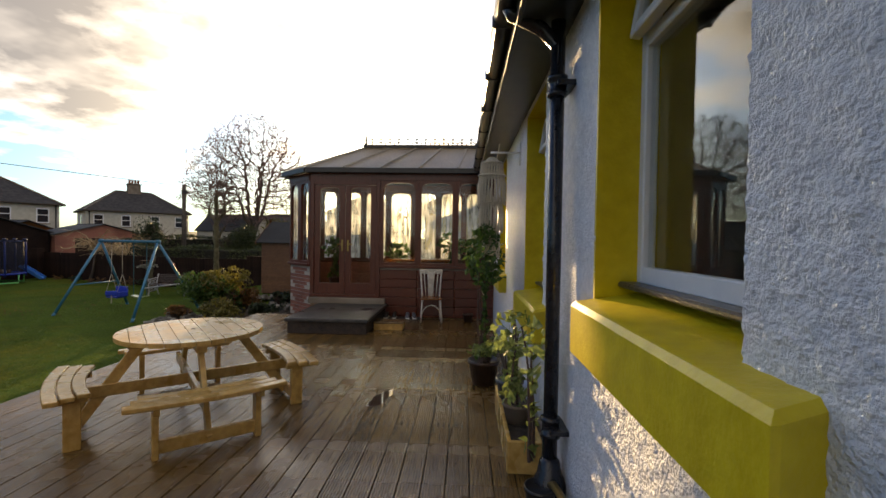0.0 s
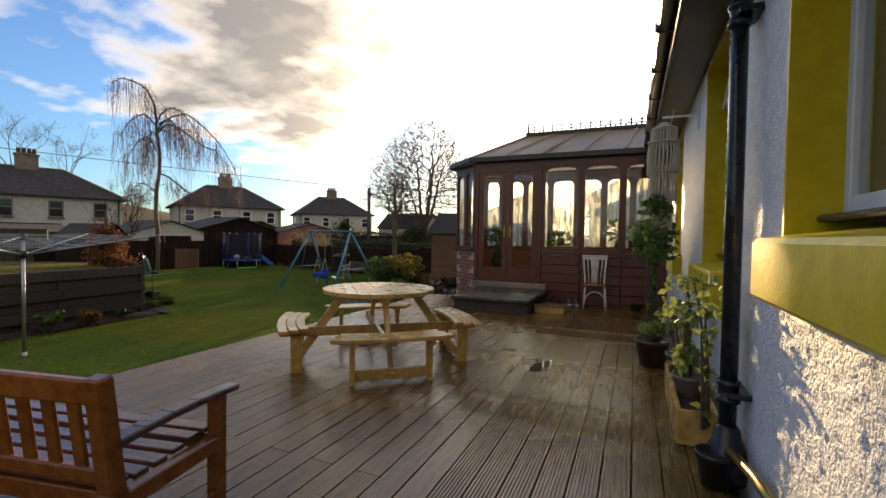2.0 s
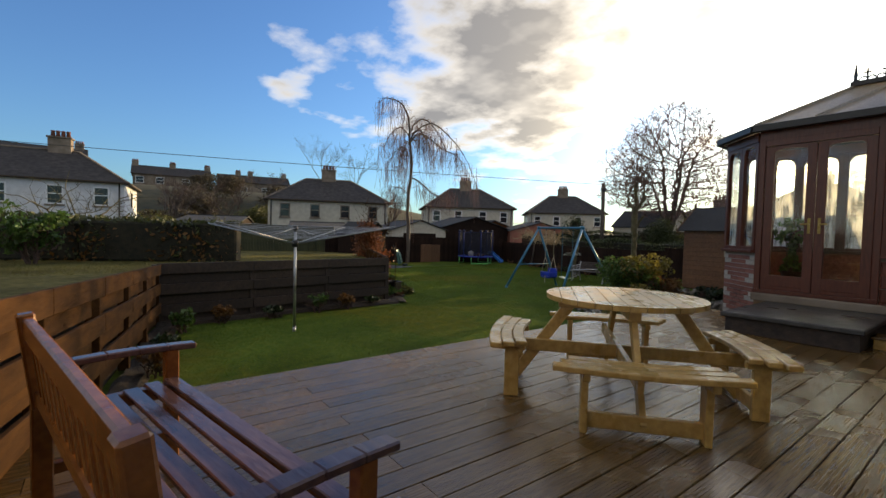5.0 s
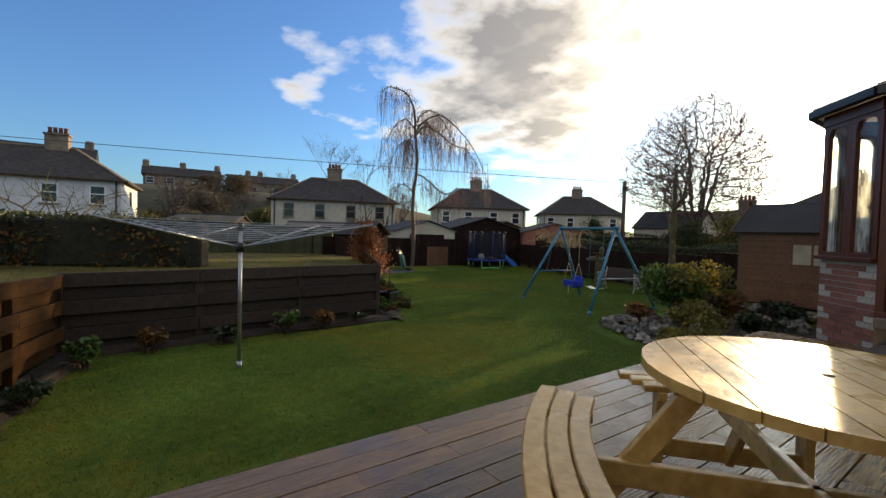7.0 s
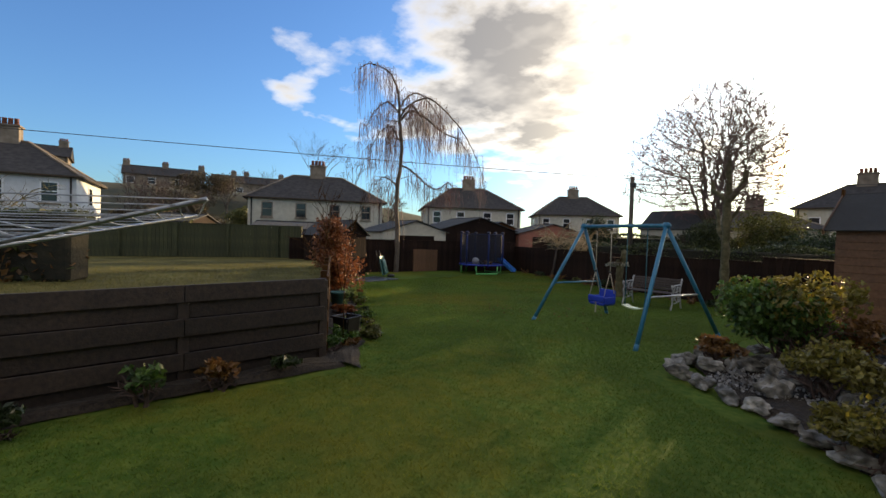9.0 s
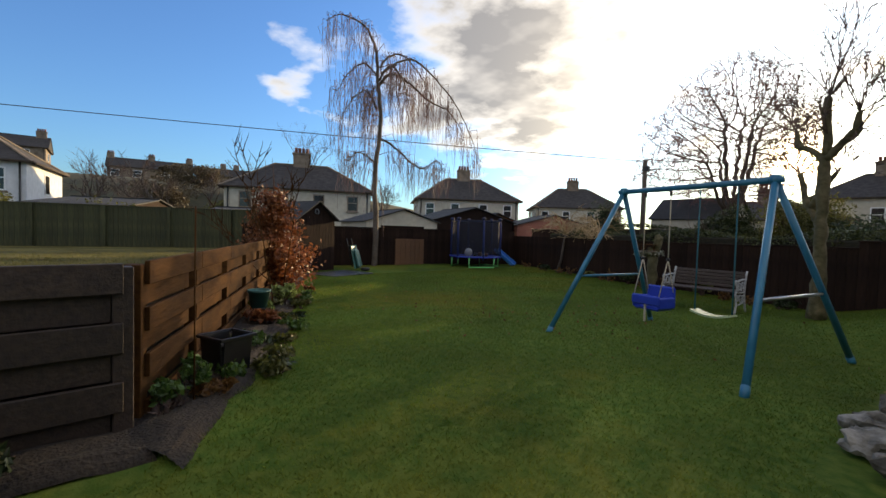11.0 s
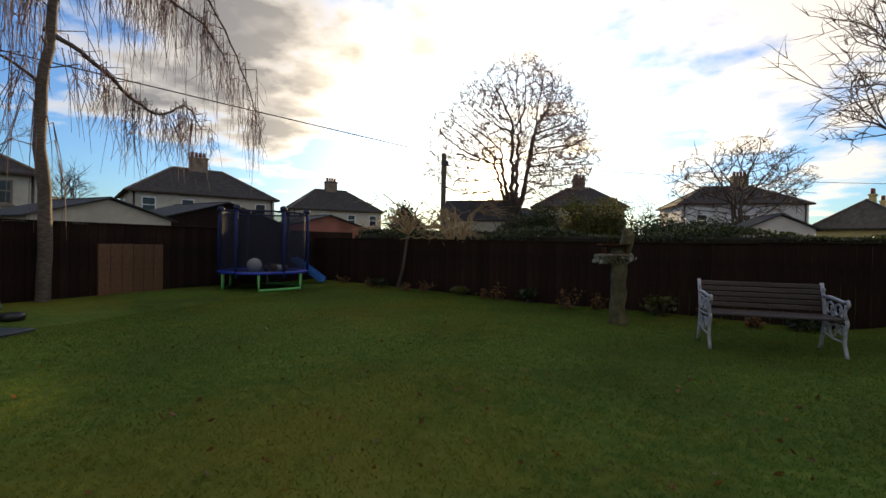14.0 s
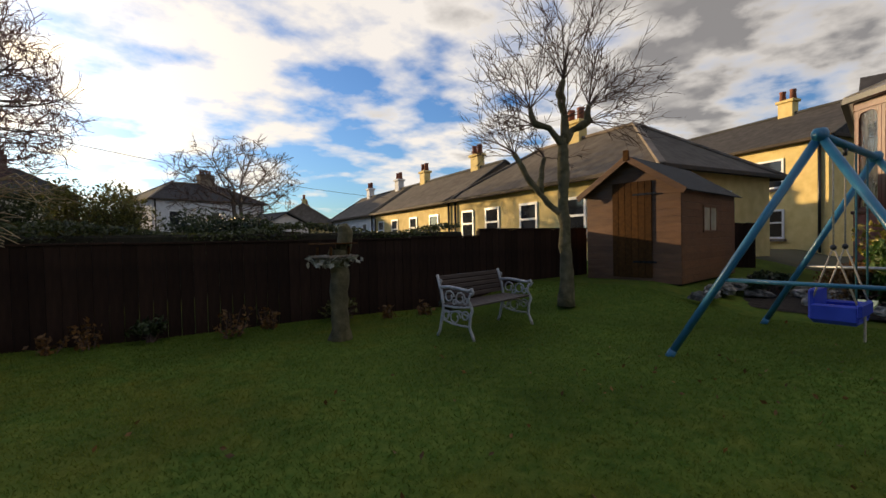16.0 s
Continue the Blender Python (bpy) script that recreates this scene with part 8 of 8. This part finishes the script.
def build_chair():
    c = thing("kitchen_chair", (-0.62, 8.55, 0), 6, "worn white painted wooden chair on the deck", "chair")
    for s in (-1, 1):
        pipe("front_leg", [(s * 0.20, -0.19, 0), (s * 0.17, -0.16, 0.44)], 0.018, CHAIR_WHITE, c)
        pipe("back_leg", [(s * 0.19, 0.22, 0), (s * 0.17, 0.17, 0.44), (s * 0.19, 0.22, 0.72), (s * 0.21, 0.27, 0.98)], 0.018, CHAIR_WHITE, c)
        pipe("back_spindle", [(s * 0.035, 0.17, 0.46), (s * 0.07, 0.24, 0.95)], 0.010, CHAIR_WHITE, c)
        pipe("back_spindle", [(s * 0.10, 0.17, 0.46), (s * 0.14, 0.245, 0.95)], 0.010, CHAIR_WHITE, c)
        pipe("arched_stretcher", [(s * 0.19, -0.18, 0.12), (s * 0.15, -0.18, 0.24), (s * 0.08, -0.18, 0.31), (0, -0.18, 0.33)], 0.012, CHAIR_WHITE, c)
    bm = mesh()
    box(bm, -0.21, 0.21, -0.21, 0.21, 0.43, 0.46, 0.012)
    part("seat", bm, TEAK, c, "brown wooden seat")
    bm = mesh()
    box(bm, -0.23, 0.23, 0.245, 0.275, 0.90, 0.99, 0.01)
    part("top_rail", bm, CHAIR_WHITE, c)
    bm = mesh()
    box(bm, -0.06, 0.06, 0.19, 0.21, 0.46, 0.93, 0.006)
    part("back_splat", bm, CHAIR_WHITE, c)


build_chair()


def build_deck_clutter():
    for k, x in enumerate((-1.52, -1.36, -1.10, -0.97)):
        s = thing("shoe", (x, 8.72, 0.012), 4 * k, "dark outdoor shoe with pale sole on the boot mat" , "shoe", "pairs of shoes")
        v, f = [], []
        tube(v, f, [Vector((0, -0.13, 0.035)), Vector((0, -0.08, 0.045)), Vector((0, 0.0, 0.055)), Vector((0, 0.08, 0.07)), Vector((0, 0.12, 0.075))], [0.02, 0.042, 0.04, 0.042, 0.03], 10)
        raw("upper", v, f, BLACK_PLASTIC if k < 2 else GREY_POT, s, "", True)
        bm = mesh()
        box(bm, -0.042, 0.042, -0.145, 0.14, 0.0, 0.022, 0.01)
        part("sole", bm, UPVC, s)
    m = thing("boot_mat", (-1.25, 8.72, 0), 0, "dark rubber mat under the shoes", "mat")
    bm = mesh()
    box(bm, -0.40, 0.40, -0.17, 0.17, 0.0, 0.012, 0.004)
    part("mat", bm, BLACK_PLASTIC, m)
    w = thing("puddle", (-0.80, 4.30, 0), 70, "small still puddle on the wet decking", "puddle")
    bm = mesh()
    rim = []
    for k in range(28):
        a = k / 28 * 2 * math.pi
        r = 1.0 + 0.25 * math.sin(2 * a + 1) + 0.12 * math.sin(5 * a)
        rim.append((0.20 * r * math.cos(a), 0.085 * r * math.sin(a)))
    top = [bm.verts.new((x, y, 0.0035)) for x, y in rim]
    low = [bm.verts.new((x * 1.05, y * 1.05, 0.0)) for x, y in rim]
    bm.faces.new(top)
    for k in range(28):
        bm.faces.new((low[k], low[(k + 1) % 28], top[(k + 1) % 28], top[k]))
    part("water", bm, mat("still_water", (0.05, 0.032, 0.018), (0.07, 0.045, 0.025), rough=0.02), w)
    pot("plant_pot", (0.1, 8.5, 0), 0.1, 0.16, TERRACOTTA, "small brown pot by the conservatory wall")


build_deck_clutter()


# ---- things inside the conservatory ----
def build_inside():
    t = thing("dining_table", (-1.0, 10.05, CFLOOR), 0, "wooden table inside the conservatory", "table")
    bm = mesh()
    box(bm, -0.7, 0.7, -0.4, 0.4, 0.70, 0.74, 0.01)
    part("tabletop", bm, TEAK, t)
    for x in (-0.62, 0.62):
        for y in (-0.33, 0.33):
            bm = mesh()
            box(bm, x - 0.03, x + 0.03, y - 0.03, y + 0.03, 0, 0.70, 0.005)
            part("leg", bm, TEAK, t)
    for k, (x, y, h) in enumerate(((-3.0, 10.2, 0.9), (-0.3, 10.7, 1.1), (0.2, 9.6, 0.9), (-1.6, 10.72, 0.8))):
        pot("plant_pot", (x, y, CFLOOR), 0.15, 0.28, TERRACOTTA, "brown plant pot inside the conservatory")
        climbing_plant((x, y, CFLOOR + 0.25), h, 0.3, 260, 0.10, GREEN_LEAF, "leafy house plant inside the conservatory", 80 + k)


build_inside()


# ---- grass ----
def build_grass():
    rng = np.random.default_rng(17)

    def patch(name, n, x0, x1, y0, y1, keep, z, h, label, material=None):
        x, y = rng.uniform(x0, x1, n), rng.uniform(y0, y1, n)
        ok = keep(x, y)
        x, y = x[ok], y[ok]
        n = len(x)
        zz = np.array([z(a, b) for a, b in zip(x, y)])
        a = rng.uniform(0, 6.283, n)
        hh = h * rng.uniform(0.4, 1.2, n)
        w = rng.uniform(0.0022, 0.005, n)
        lean = rng.normal(0, 1.0, (n, 2)) * hh[:, None]
        b0 = np.stack([x - w * np.cos(a), y - w * np.sin(a), zz - 0.004], 1)
        b1 = np.stack([x + w * np.cos(a), y + w * np.sin(a), zz - 0.004], 1)
        tip = np.stack([x + lean[:, 0], y + lean[:, 1], zz + hh], 1)
        v = np.stack([b0, b1, tip], 1).reshape(-1, 3)
        f = np.arange(3 * n).reshape(-1, 3)
        tagged(raw(name, v, f, material or BLADE, None, label), category="grass", kind="stuff")

    def lawn(x, y):
        ok = (x < -4.2) & (y > 0.7 - 0.153 * (x + 4.15) + 0.1)
        ok &= ~((x < -8.75) & (y < 5.95 - 0.42 * (x + 9.2)))
        ok &= ~((x > -6.9) & (y > 7.7 - 0.5 * (x + 5.0)))
        ok &= y < 15.3 - 0.27 * (x + 6)
        return ok

    patch("grass", 760000, -17.5, -4.2, 0.8, 18.0, lawn, ground_z, 0.020, "short damp green lawn grass")
    patch("grass", 60000, -22.0, -8.9, -4.0, 8.0, lambda x, y: (y < 1.2 - 0.153 * (x + 8.85)) | ((x < -9.3) & (y < 5.6 - 0.42 * (x + 9.4))), lambda a, b: raised_z(a), 0.05, "longer yellowed grass on the raised lawn", OLD_BLADE)


build_grass()


def build_fallen_leaves():
    rng = np.random.default_rng(44)
    n = 150
    x, y = np.concatenate([rng.normal(-11.6, 1.3, n), rng.uniform(-16, -8, n)]), np.concatenate([rng.normal(10.6, 1.0, n), rng.uniform(9.5, 14.0, n)])
    c = np.stack([x, y, np.array([ground_z(a, b) + 0.022 for a, b in zip(x, y)])], 1)
    tagged(leaves("fallen_leaf_litter", c, 0.027, RUST_LEAF, None, rng), "brown fallen leaves scattered on the lawn", "leaf litter", kind="stuff")


build_fallen_leaves()
